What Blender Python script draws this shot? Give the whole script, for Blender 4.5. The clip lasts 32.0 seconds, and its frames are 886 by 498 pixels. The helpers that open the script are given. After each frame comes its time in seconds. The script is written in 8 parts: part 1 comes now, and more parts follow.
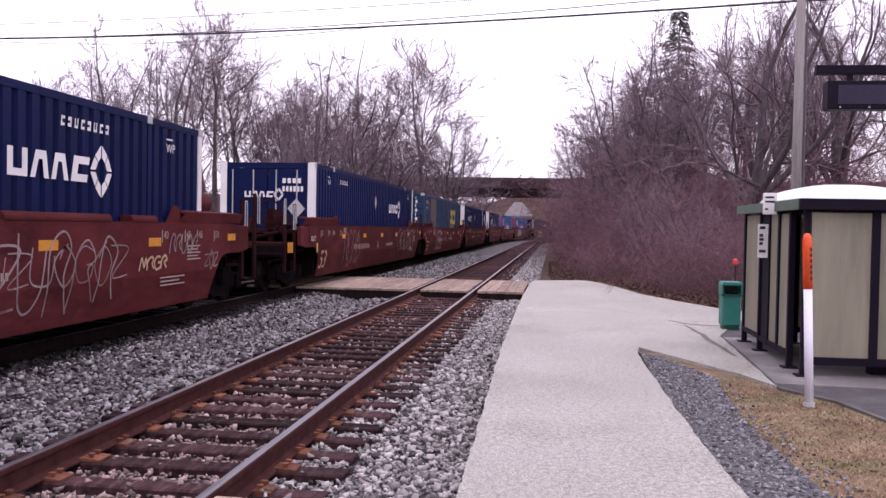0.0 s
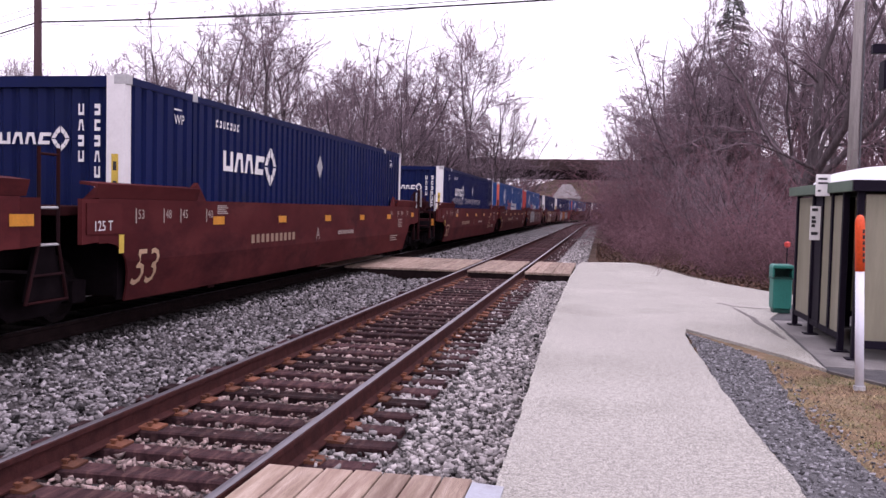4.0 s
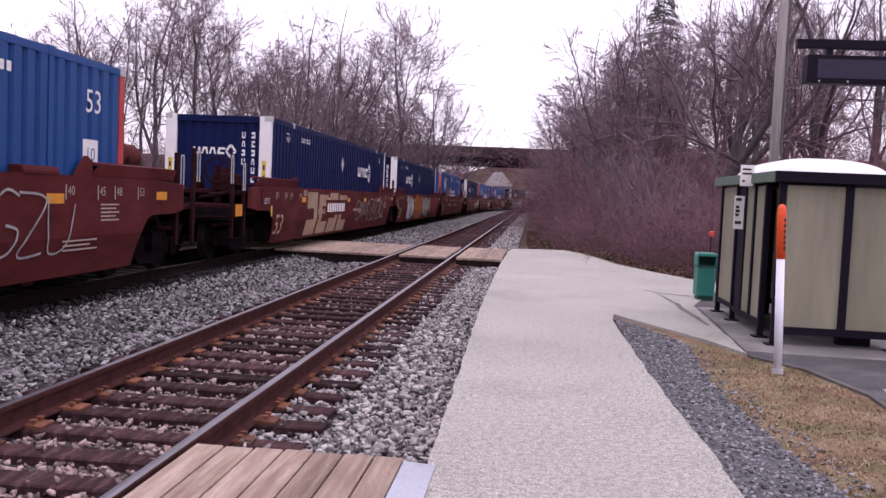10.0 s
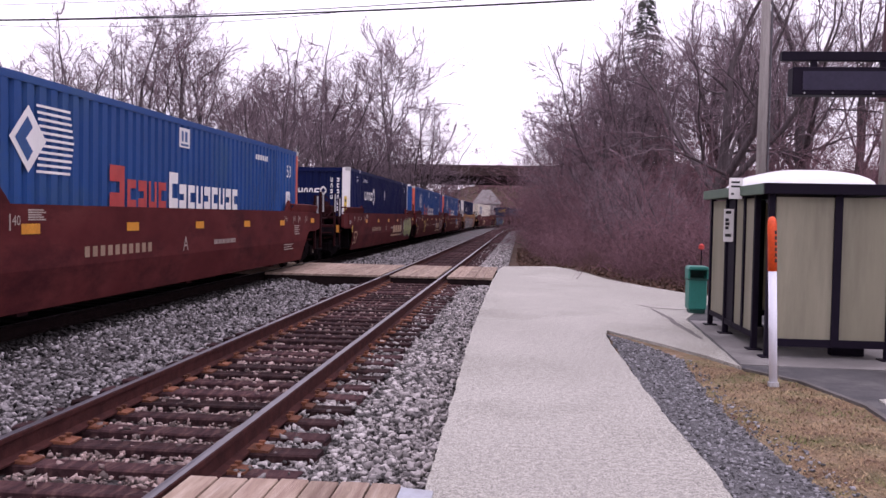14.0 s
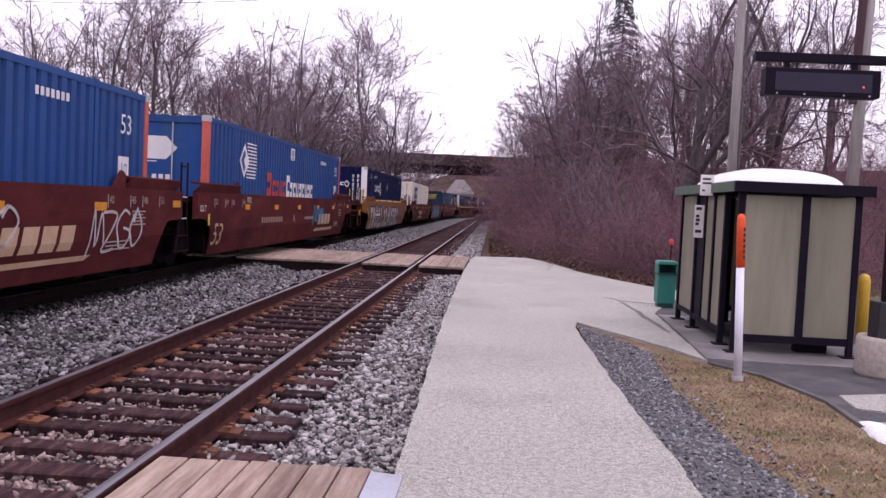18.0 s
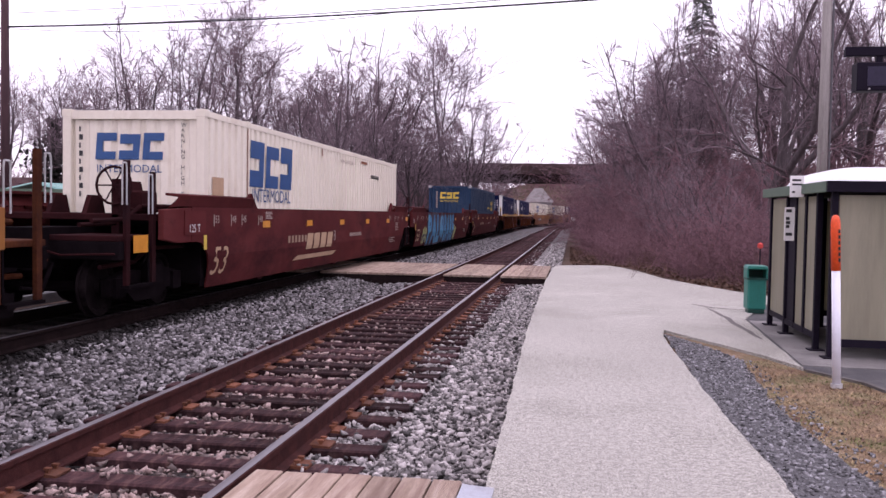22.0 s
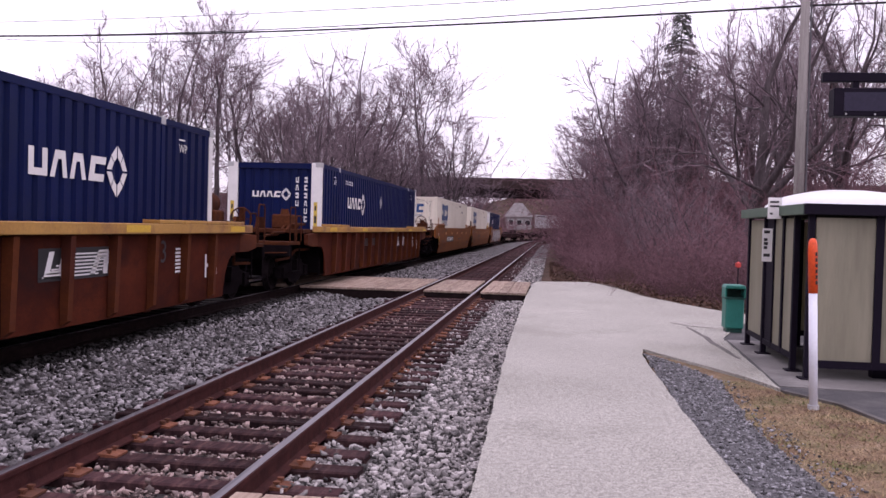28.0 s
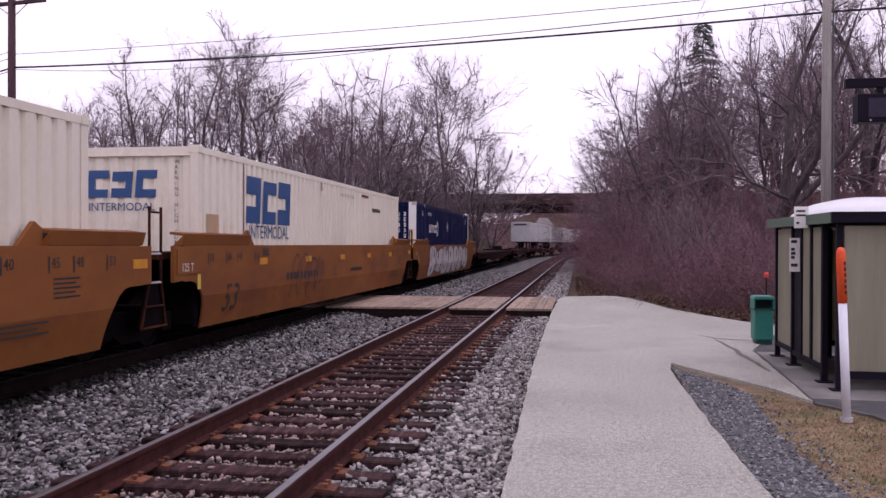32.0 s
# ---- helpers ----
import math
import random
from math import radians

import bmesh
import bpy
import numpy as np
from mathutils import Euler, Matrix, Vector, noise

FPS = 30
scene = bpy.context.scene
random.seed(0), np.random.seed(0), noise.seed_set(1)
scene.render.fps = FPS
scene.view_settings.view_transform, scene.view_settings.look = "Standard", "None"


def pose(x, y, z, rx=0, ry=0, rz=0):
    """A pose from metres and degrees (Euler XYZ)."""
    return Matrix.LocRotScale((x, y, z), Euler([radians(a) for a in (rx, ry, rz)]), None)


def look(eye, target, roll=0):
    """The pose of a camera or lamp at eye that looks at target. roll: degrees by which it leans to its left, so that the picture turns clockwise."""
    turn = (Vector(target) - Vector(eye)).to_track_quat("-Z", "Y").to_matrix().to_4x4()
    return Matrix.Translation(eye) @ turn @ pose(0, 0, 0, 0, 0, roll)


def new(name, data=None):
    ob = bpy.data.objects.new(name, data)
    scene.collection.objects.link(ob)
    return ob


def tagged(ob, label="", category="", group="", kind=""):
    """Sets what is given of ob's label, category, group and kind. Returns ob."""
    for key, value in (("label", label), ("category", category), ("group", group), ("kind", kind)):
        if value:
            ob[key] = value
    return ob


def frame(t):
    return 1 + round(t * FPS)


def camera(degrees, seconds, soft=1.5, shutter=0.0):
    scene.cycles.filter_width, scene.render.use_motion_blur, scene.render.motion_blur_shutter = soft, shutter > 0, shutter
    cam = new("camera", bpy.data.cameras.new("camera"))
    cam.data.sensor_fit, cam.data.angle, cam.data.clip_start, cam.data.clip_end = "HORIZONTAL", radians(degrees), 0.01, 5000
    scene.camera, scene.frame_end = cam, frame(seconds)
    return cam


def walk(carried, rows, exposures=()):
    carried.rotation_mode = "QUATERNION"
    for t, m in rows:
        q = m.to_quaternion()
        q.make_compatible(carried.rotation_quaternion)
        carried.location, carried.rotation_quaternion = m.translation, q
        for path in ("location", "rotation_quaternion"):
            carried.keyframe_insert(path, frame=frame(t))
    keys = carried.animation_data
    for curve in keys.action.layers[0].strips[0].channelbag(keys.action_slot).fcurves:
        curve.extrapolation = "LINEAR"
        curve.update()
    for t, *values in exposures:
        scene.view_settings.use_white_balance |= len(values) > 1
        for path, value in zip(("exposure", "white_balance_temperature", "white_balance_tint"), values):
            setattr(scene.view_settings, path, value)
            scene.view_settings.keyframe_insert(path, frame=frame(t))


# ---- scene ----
cam = camera(53.83, 32.0)
PATH = [
    (0, (-0.012, 0.088, 1.619), (-0.6367, 5.0472, 1.4962), 1.06),
    (0.5, (-0.017, 0.058, 1.593), (-0.7674, 4.9997, 1.4529), 2.04),
    (1, (-0.053, 0.051, 1.610), (-1.0402, 4.9517, 1.5263), 1.32),
    (1.5, (-0.047, 0.026, 1.585), (-1.0341, 4.9271, 1.5106), 1.23),
    (2, (-0.046, 0.011, 1.576), (-1.0597, 4.9052, 1.4210), 0.93),
    (2.5, (-0.037, 0.002, 1.588), (-0.8806, 4.9234, 1.3236), 1.37),
    (3, (-0.021, -0.010, 1.571), (-0.8293, 4.9168, 1.2942), 0.02),
    (3.5, (-0.010, -0.001, 1.596), (-0.8540, 4.9210, 1.3557), 0.45),
    (5.5, (0.036, -0.027, 1.602), (-0.9002, 4.8785, 1.3655), 3.93),
    (6, (0.032, -0.025, 1.609), (-0.8033, 4.9030, 1.4814), 2.19),
    (6.5, (-0.009, -0.012, 1.597), (-0.9568, 4.8956, 1.4596), 3.67),
    (7, (0.014, -0.001, 1.600), (-1.0254, 4.8878, 1.4553), 3.69),
    (7.5, (0.015, 0.024, 1.607), (-1.0585, 4.9070, 1.5225), 4.04),
    (7.8, (0.002, 0.042, 1.593), (-1.1965, 4.8951, 1.5150), 3.56),
    (7.9, (-0.002, 0.047, 1.588), (-1.2557, 4.8871, 1.5125), 3.40),
    (8, (-0.007, 0.053, 1.583), (-0.9907, 4.9547, 1.5100), 3.24),
    (8.1, (-0.011, 0.053, 1.579), (-0.8192, 4.9870, 1.4972), 3.14),
    (8.2, (-0.016, 0.054, 1.575), (-0.6904, 5.0073, 1.4844), 3.05),
    (8.3, (-0.021, 0.054, 1.571), (-0.5642, 5.0235, 1.4716), 2.95),
    (8.5, (-0.030, 0.055, 1.563), (-0.5052, 5.0309, 1.4461), 2.75),
    (9, (-0.037, 0.055, 1.559), (-0.5223, 5.0272, 1.3632), 1.97),
    (9.5, (-0.036, 0.026, 1.558), (-0.5326, 4.9961, 1.3233), 1.74),
    (10, (-0.021, 0.001, 1.556), (-0.5169, 4.9672, 1.2571), 2.54),
    (10.5, (-0.033, -0.004, 1.557), (-0.3662, 4.9720, 1.2043), 2.89),
    (11, (-0.050, 0.006, 1.539), (-0.4735, 4.9664, 1.0791), 3.24),
    (11.5, (-0.041, 0.005, 1.570), (-0.4753, 4.9696, 1.1700), 1.70),
    (12, (-0.028, 0.022, 1.559), (-0.5223, 4.9923, 1.3298), 2.01),
    (12.5, (-0.027, 0.012, 1.557), (-0.6291, 4.9691, 1.3031), 2.21),
    (13, (-0.013, 0.022, 1.565), (-0.5369, 4.9870, 1.2903), 2.58),
    (13.5, (-0.038, 0.027, 1.568), (-0.5800, 4.9929, 1.3450), 1.66),
    (14, (-0.037, 0.038, 1.575), (-0.4802, 5.0144, 1.3847), 1.10),
    (14.5, (-0.034, 0.037, 1.560), (-0.5291, 5.0103, 1.4091), 2.07),
    (16.5, (-0.041, 0.028, 1.564), (-0.6595, 4.9876, 1.4333), 3.52),
    (17, (-0.049, -0.002, 1.566), (-0.6171, 4.9629, 1.3876), 2.64),
    (17.5, (-0.080, -0.022, 1.598), (-0.6083, 4.9451, 1.3802), 1.81),
    (18, (-0.054, -0.009, 1.570), (-0.3334, 4.9769, 1.3225), 2.69),
    (18.5, (-0.047, 0.011, 1.585), (-0.2936, 4.9957, 1.2768), 2.58),
    (19, (-0.079, -0.022, 1.588), (-0.7570, 4.9297, 1.4553), 2.02),
    (19.5, (-0.076, -0.016, 1.564), (-0.7701, 4.9303, 1.3434), 2.60),
    (20, (-0.079, -0.016, 1.563), (-0.6822, 4.9403, 1.2899), 2.14),
    (20.5, (-0.101, -0.021, 1.584), (-0.6028, 4.9399, 1.2147), 2.92),
    (21, (-0.087, -0.013, 1.590), (-0.6331, 4.9486, 1.2940), 1.86),
    (21.5, (-0.087, -0.016, 1.588), (-0.6264, 4.9471, 1.3043), 1.47),
    (22, (-0.085, -0.024, 1.581), (-0.8200, 4.9172, 1.3783), 0.96),
    (22.5, (-0.083, -0.009, 1.561), (-1.0092, 4.9027, 1.4194), 1.68),
    (23, (-0.078, -0.017, 1.554), (-1.0507, 4.8872, 1.4990), 1.21),
    (23.5, (-0.104, -0.016, 1.570), (-1.1417, 4.8754, 1.5327), 1.50),
    (24, (-0.183, -0.027, 1.604), (-1.2089, 4.8671, 1.6157), 2.09),
    (24.5, (-0.127, -0.029, 1.588), (-1.3065, 4.8295, 1.6029), 0.87),
    (26.5, (-0.109, -0.032, 1.641), (-1.2465, 4.8363, 1.5509), 0.62),
    (27, (-0.074, -0.049, 1.626), (-0.9828, 4.8675, 1.6438), 1.53),
    (27.5, (-0.086, -0.046, 1.627), (-0.7904, 4.9029, 1.5312), 2.45),
    (28, (-0.103, -0.038, 1.637), (-0.7251, 4.9213, 1.5141), 1.54),
    (28.5, (-0.112, -0.026, 1.642), (-0.7270, 4.9353, 1.5653), 1.19),
    (29, (-0.106, -0.033, 1.635), (-0.6234, 4.9388, 1.5251), 1.46),
    (29.5, (-0.100, -0.036, 1.630), (-0.6497, 4.9337, 1.5763), 1.31),
    (30, (-0.113, -0.017, 1.640), (-0.6543, 4.9529, 1.5679), 0.82),
    (30.5, (-0.108, -0.014, 1.646), (-0.7429, 4.9447, 1.5772), 1.20),
    (31, (-0.080, -0.025, 1.642), (-0.8984, 4.9059, 1.5080), 2.01),
    (31.5, (-0.099, -0.016, 1.657), (-0.9074, 4.9169, 1.5552), 0.42),
    (32, (-0.066, 0.006, 1.649), (-0.8355, 4.9459, 1.6211), 0.14),
]
walk(cam, [(t, look(eye, target, roll)) for t, eye, target, roll in PATH],
     exposures=((0, 0.03, 6350, 36), (2, 0.03, 6350, 36), (3, 0.1, 6350, 36), (6, 0.05, 6350, 36), (7, 0.02, 6350, 36),
                (9, -0.08, 6350, 36), (10, -0.06, 6350, 36), (12, 0.0, 6350, 36), (13, -0.08, 6350, 36), (14, -0.1, 6350, 36),
                (17, -0.18, 6350, 36), (18, -0.14, 6350, 36), (20, -0.04, 6350, 36), (22, -0.02, 6350, 36), (23, -0.2, 6350, 36),
                (24, -0.18, 6350, 36), (27, -0.15, 6350, 36), (28, -0.18, 6350, 36), (30, -0.22, 6350, 36), (31, -0.4, 6350, 36), (32, -0.5, 6350, 36)))

# ---------------------------------------------------------------- light
world = bpy.data.worlds.new("overcast_sky")
scene.world = world
world.use_nodes = True
wn, wl = world.node_tree.nodes, world.node_tree.links
wn.clear()
w_out = wn.new("ShaderNodeOutputWorld")
w_bg = wn.new("ShaderNodeBackground")
w_mix = wn.new("ShaderNodeMix")
w_mix.data_type = "RGBA"
w_sky = wn.new("ShaderNodeTexSky")
w_sky.sky_type = "NISHITA"
w_sky.sun_disc = False
w_sky.sun_elevation, w_sky.sun_rotation = radians(38), radians(200)
w_mix.inputs[0].default_value = 0.88
w_mix.inputs[7].default_value = (12.2, 12.2, 12.6, 1)
w_bg.inputs[1].default_value = 0.135
wl.new(w_sky.outputs[0], w_mix.inputs[6])
wl.new(w_mix.outputs[2], w_bg.inputs[0])
wl.new(w_bg.outputs[0], w_out.inputs[0])

sun = new("sun", bpy.data.lights.new("sun", "SUN"))
sun.data.energy, sun.data.angle, sun.data.color = 0.9, radians(50), (1.0, 0.98, 0.96)
sun.matrix_world = look((5, -12, 45), (0, 0, 0))


# ---------------------------------------------------------------- mesh helpers
class Geo:
    """Collects vertices and faces of one mesh."""

    def __init__(self):
        self.v, self.f = [], []

    def add(self, vs, fs):
        n = len(self.v)
        self.v.extend(vs)
        self.f.extend([tuple(i + n for i in f) for f in fs])
        return self

    def box(self, x0, x1, y0, y1, z0, z1):
        vs = [(x, y, z) for x in (x0, x1) for y in (y0, y1) for z in (z0, z1)]
        return self.add(vs, [(0, 1, 3, 2), (4, 6, 7, 5), (0, 4, 5, 1), (2, 3, 7, 6), (0, 2, 6, 4), (1, 5, 7, 3)])

    def prism(self, poly, a, b, axis="x"):
        """A polygon pushed from a to b along the axis; the polygon's pair are the other two axes in order."""
        def p3(u, w, s):
            return {"x": (s, u, w), "y": (u, s, w), "z": (u, w, s)}[axis]
        n = len(poly)
        vs = [p3(u, w, a) for u, w in poly] + [p3(u, w, b) for u, w in poly]
        fs = [tuple(range(n))[::-1], tuple(range(n, 2 * n))]
        fs += [(i, (i + 1) % n, n + (i + 1) % n, n + i) for i in range(n)]
        return self.add(vs, fs)

    def tube(self, p, q, r0, r1=None, n=8, caps=True):
        r1 = r0 if r1 is None else r1
        p, q = Vector(p), Vector(q)
        d = (q - p).normalized()
        s = d.orthogonal().normalized()
        t = d.cross(s)
        vs = []
        for c, r in ((p, r0), (q, r1)):
            for i in range(n):
                a = 2 * math.pi * i / n
                vs.append(tuple(c + (s * math.cos(a) + t * math.sin(a)) * r))
        fs = [(i, (i + 1) % n, n + (i + 1) % n, n + i) for i in range(n)]
        if caps:
            fs += [tuple(range(n))[::-1], tuple(range(n, 2 * n))]
        return self.add(vs, fs)

    def rod(self, pts, r, n=6):
        for a, b in zip(pts, pts[1:]):
            self.tube(a, b, r, r, n)
        return self

    def lathe(self, prof, n=20, at=(0, 0, 0)):
        """A profile of (radius, height) turned about z."""
        vs, fs = [], []
        for r, z in prof:
            for i in range(n):
                a = 2 * math.pi * i / n
                vs.append((at[0] + r * math.cos(a), at[1] + r * math.sin(a), at[2] + z))
        for k in range(len(prof) - 1):
            for i in range(n):
                j = (i + 1) % n
                fs.append((k * n + i, k * n + j, (k + 1) * n + j, (k + 1) * n + i))
        fs += [tuple(range(n))[::-1], tuple(range((len(prof) - 1) * n, len(prof) * n))]
        return self.add(vs, fs)

    def mesh(self, name, mat=None, bevel=0.0, smooth=False):
        me = bpy.data.meshes.new(name)
        me.from_pydata(self.v, [], self.f)
        if bevel:
            bm = bmesh.new()
            bm.from_mesh(me)
            bmesh.ops.remove_doubles(bm, verts=bm.verts, dist=1e-5)
            es = [e for e in bm.edges if len(e.link_faces) == 2 and e.calc_face_angle(0) > 0.5]
            bmesh.ops.bevel(bm, geom=es, offset=bevel, segments=1, affect="EDGES", clamp_overlap=True)
            bm.to_mesh(me)
            bm.free()
        bm = bmesh.new()
        bm.from_mesh(me)
        bmesh.ops.recalc_face_normals(bm, faces=bm.faces)
        bm.to_mesh(me)
        bm.free()
        if smooth:
            me.polygons.foreach_set("use_smooth", [True] * len(me.polygons))
        if mat:
            me.materials.append(mat)
        return me


def part(name, geo, mat, parent, label="", bevel=0.0, smooth=False, m=None):
    """One mesh object under a thing or a part."""
    me = geo.mesh(name, mat, bevel, smooth) if isinstance(geo, Geo) else geo
    ob = new(name, me)
    if not isinstance(geo, Geo) and mat and me.materials:
        ob.material_slots[0].link = "OBJECT"
        ob.material_slots[0].material = mat
    ob.parent = parent
    if m is not None:
        ob.matrix_basis = m
    if label:
        ob["label"] = label
    return ob


def thing(name, label, category, group="", kind="", m=None):
    ob = new(name)
    ob.empty_display_size = 0.3
    if m is not None:
        ob.matrix_basis = m
    return tagged(ob, label, category, group, kind)


def solid(name, geo, mat, label, category, group="", kind="", bevel=0.0, smooth=False, m=None):
    """A thing that is one mesh."""
    ob = new(name, geo.mesh(name, mat, bevel, smooth))
    if m is not None:
        ob.matrix_basis = m
    return tagged(ob, label, category, group, kind)


LETTERS = {}
SPRAYED = ("TROLL", "SLAYERS", "PAL", "BARF")
for words in (*SPRAYED, *(w + "_rim" for w in SPRAYED), "WP", "53", "48", "45", "40", "10", "125 T", "INTERMODAL", "WARNING HIGH CUBE", *"WARNIGHCUBE"):
    cu = bpy.data.curves.new("words", "FONT")
    cu.body, cu.size, cu.resolution_u = words.split("_")[0], 1.38, 2
    if words.split("_")[0] in SPRAYED:
        cu.offset, cu.space_character = (0.14 if "_" in words else 0.07), 1.2
    ob = bpy.data.objects.new("words", cu)
    scene.collection.objects.link(ob)
    me = bpy.data.meshes.new_from_object(ob.evaluated_get(bpy.context.evaluated_depsgraph_get()))
    LETTERS[words] = ([(v.co.x, v.co.y) for v in me.vertices], [tuple(p.vertices) for p in me.polygons])
    bpy.data.objects.remove(ob)
    bpy.data.curves.remove(cu)
    bpy.data.meshes.remove(me)


def text_geo(words, height):
    """Flat letters as vertices and faces: x along the line, y up, starting at 0, 0."""
    vs, fs = LETTERS[words]
    return [(a * height, b * height) for a, b in vs], fs


# ---------------------------------------------------------------- materials
def ramp(nt, fac, stops):
    n = nt.nodes.new("ShaderNodeValToRGB")
    el = n.color_ramp.elements
    while len(el) < len(stops):
        el.new(0.5)
    for e, (pos, col) in zip(el, stops):
        e.position, e.color = pos, (*col, 1)
    nt.links.new(fac, n.inputs[0])
    return n.outputs[0]


def surf(name, cols, scale=4.0, rough=0.7, metal=0.0, bump=0.2, fine=60.0, dirt=None, dirt_scale=1.2, stretch=(1, 1, 1),
         island=0.0, rnd=0.0, dist=0.01, spec=0.5, dirt_at=(0.5, 0.68), grit=0.0, grain_mix=0.8):
    """A worn surface: a broad noise runs through the colours, a fine one gives grain and relief, dirt lies in patches."""
    mt = bpy.data.materials.new(name)
    mt.use_nodes = True
    nt = mt.node_tree
    bs = nt.nodes["Principled BSDF"]
    tc = nt.nodes.new("ShaderNodeTexCoord")
    mp = nt.nodes.new("ShaderNodeMapping")
    mp.inputs["Scale"].default_value = stretch
    nt.links.new(tc.outputs["Object"], mp.inputs[0])

    def noise_at(sc, detail=4.0, rgh=0.6):
        n = nt.nodes.new("ShaderNodeTexNoise")
        n.inputs["Scale"].default_value, n.inputs["Detail"].default_value, n.inputs["Roughness"].default_value = sc, detail, rgh
        nt.links.new(mp.outputs[0], n.inputs["Vector"])
        return n.outputs[0]

    def mixed(a, b, fac, mode="MIX"):
        n = nt.nodes.new("ShaderNodeMix")
        n.data_type, n.blend_type = "RGBA", mode
        for v, i in ((fac, 0), (a, 6), (b, 7)):
            if isinstance(v, (int, float)):
                n.inputs[i].default_value = v
            elif isinstance(v, tuple):
                n.inputs[i].default_value = (*v, 1)
            else:
                nt.links.new(v, n.inputs[i])
        return n.outputs[2]

    broad, grain = noise_at(scale), noise_at(fine, 3.0, 0.7)
    k = len(cols)
    col = ramp(nt, broad, [(0.32 + 0.36 * i / max(1, k - 1), c) for i, c in enumerate(cols)])
    g = ramp(nt, grain, [(0.25, (0.72, 0.72, 0.72)), (0.75, (1.2, 1.2, 1.2))])
    col = mixed(col, g, grain_mix, "MULTIPLY")
    if grit:
        for sc, gr in ((fine * 1.5, grit), (fine * 0.45, grit * 0.55)):
            speck = ramp(nt, noise_at(sc, 6.0, 0.85), [(0.40, (1 - gr,) * 3), (0.5, (1, 1, 1)), (0.60, (1 + gr * 0.7,) * 3)])
            col = mixed(col, speck, 1.0, "MULTIPLY")
    if dirt:
        d = ramp(nt, noise_at(dirt_scale, 8.0, 0.7), [(dirt_at[0], (0, 0, 0)), (dirt_at[1], (1, 1, 1))])
        col = mixed(col, dirt, d)
    if island or rnd:
        src = nt.nodes.new("ShaderNodeNewGeometry").outputs["Random Per Island"] if island else nt.nodes.new("ShaderNodeObjectInfo").outputs["Random"]
        a = island or rnd
        col = mixed(col, ramp(nt, src, [(0.0, (1 - a,) * 3), (1.0, (1 + a,) * 3)]), 1.0, "MULTIPLY")
    nt.links.new(col, bs.inputs["Base Color"])
    rr = nt.nodes.new("ShaderNodeMapRange")
    rr.inputs[3].default_value, rr.inputs[4].default_value = max(0.05, rough - 0.12), min(1.0, rough + 0.12)
    nt.links.new(grain, rr.inputs[0])
    nt.links.new(rr.outputs[0], bs.inputs["Roughness"])
    bs.inputs["Metallic"].default_value = metal
    bs.inputs["Specular IOR Level"].default_value = spec
    if bump:
        bp = nt.nodes.new("ShaderNodeBump")
        bp.inputs["Strength"].default_value, bp.inputs["Distance"].default_value = bump, dist
        nt.links.new(grain, bp.inputs["Height"])
        nt.links.new(bp.outputs[0], bs.inputs["Normal"])
    return mt


def plain(name, col, rough=0.6, metal=0.0, spec=0.4):
    return surf(name, [tuple(c * 0.88 for c in col), tuple(min(1, c * 1.1) for c in col)], 3.0, rough, metal, 0.05, 40.0, spec=spec)


M_CONCRETE = surf("worn_pavement", [(0.365, 0.358, 0.318), (0.437, 0.428, 0.386), (0.508, 0.499, 0.454)], 0.6, 0.9, 0, 1.0, 48, (0.27, 0.262, 0.232), 0.3, dist=0.02, grit=0.6, spec=0.15, dirt_at=(0.5, 0.76))
M_ASPHALT = surf("asphalt", [(0.055, 0.055, 0.06), (0.09, 0.088, 0.092)], 1.5, 0.9, 0, 0.5, 90, (0.13, 0.125, 0.125), 0.8, spec=0.2)
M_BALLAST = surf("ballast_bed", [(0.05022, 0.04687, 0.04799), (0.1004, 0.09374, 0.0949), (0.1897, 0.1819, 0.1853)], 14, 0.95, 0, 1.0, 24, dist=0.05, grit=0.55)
# darker near bed: shade in the gaps between loose stones is in its colour
M_BALLAST_GAPS = surf("ballast_gap_shade", [(0.045, 0.041, 0.042), (0.09, 0.083, 0.084), (0.15, 0.14, 0.141)], 14, 0.95, 0, 1.0, 24, dist=0.05, spec=0.1)
# shade under the freight train is put into this bed and tie colour
M_BALLAST_SHADE = surf("train_shaded_ballast", [(0.008, 0.0062, 0.0072), (0.017, 0.0135, 0.015), (0.034, 0.028, 0.03)], 14, 0.95, 0, 1.0, 24, dist=0.05, spec=0.04)
M_TIE_SHADE = surf("train_shaded_tie", [(0.012, 0.010, 0.010), (0.026, 0.02, 0.019)], 6, 0.85, 0, 0.8, 40, (0.04, 0.03, 0.027), 3, (3, 0.5, 3), rnd=0.35, spec=0.2)
M_STONE = surf("ballast_stone", [(0.235, 0.219, 0.215), (0.345, 0.325, 0.318)], 30, 0.9, 0, 0.3, 90, island=0.9)
M_STONE_DARK = surf("dusty_ballast_stone", [(0.155, 0.146, 0.150), (0.265, 0.252, 0.257)], 30, 0.9, 0, 0.3, 90, island=1.0, spec=0.15)
M_STONE_RUST = surf("rust_stained_ballast_stone", [(0.20, 0.142, 0.128), (0.34, 0.262, 0.243)], 30, 0.9, 0, 0.3, 90, island=0.85)
# stone and rail colours darkened to hold the shade below the train
M_STONE_SHADE = surf("train_shaded_stone", [(0.022, 0.02, 0.02), (0.05, 0.046, 0.046)], 30, 0.9, 0, 0.3, 90, island=0.7, spec=0.15)
M_RAIL_SHADE = surf("train_shaded_rail", [(0.009, 0.0055, 0.006), (0.018, 0.011, 0.011)], 8, 0.9, 0, 0.4, 50, spec=0.04)
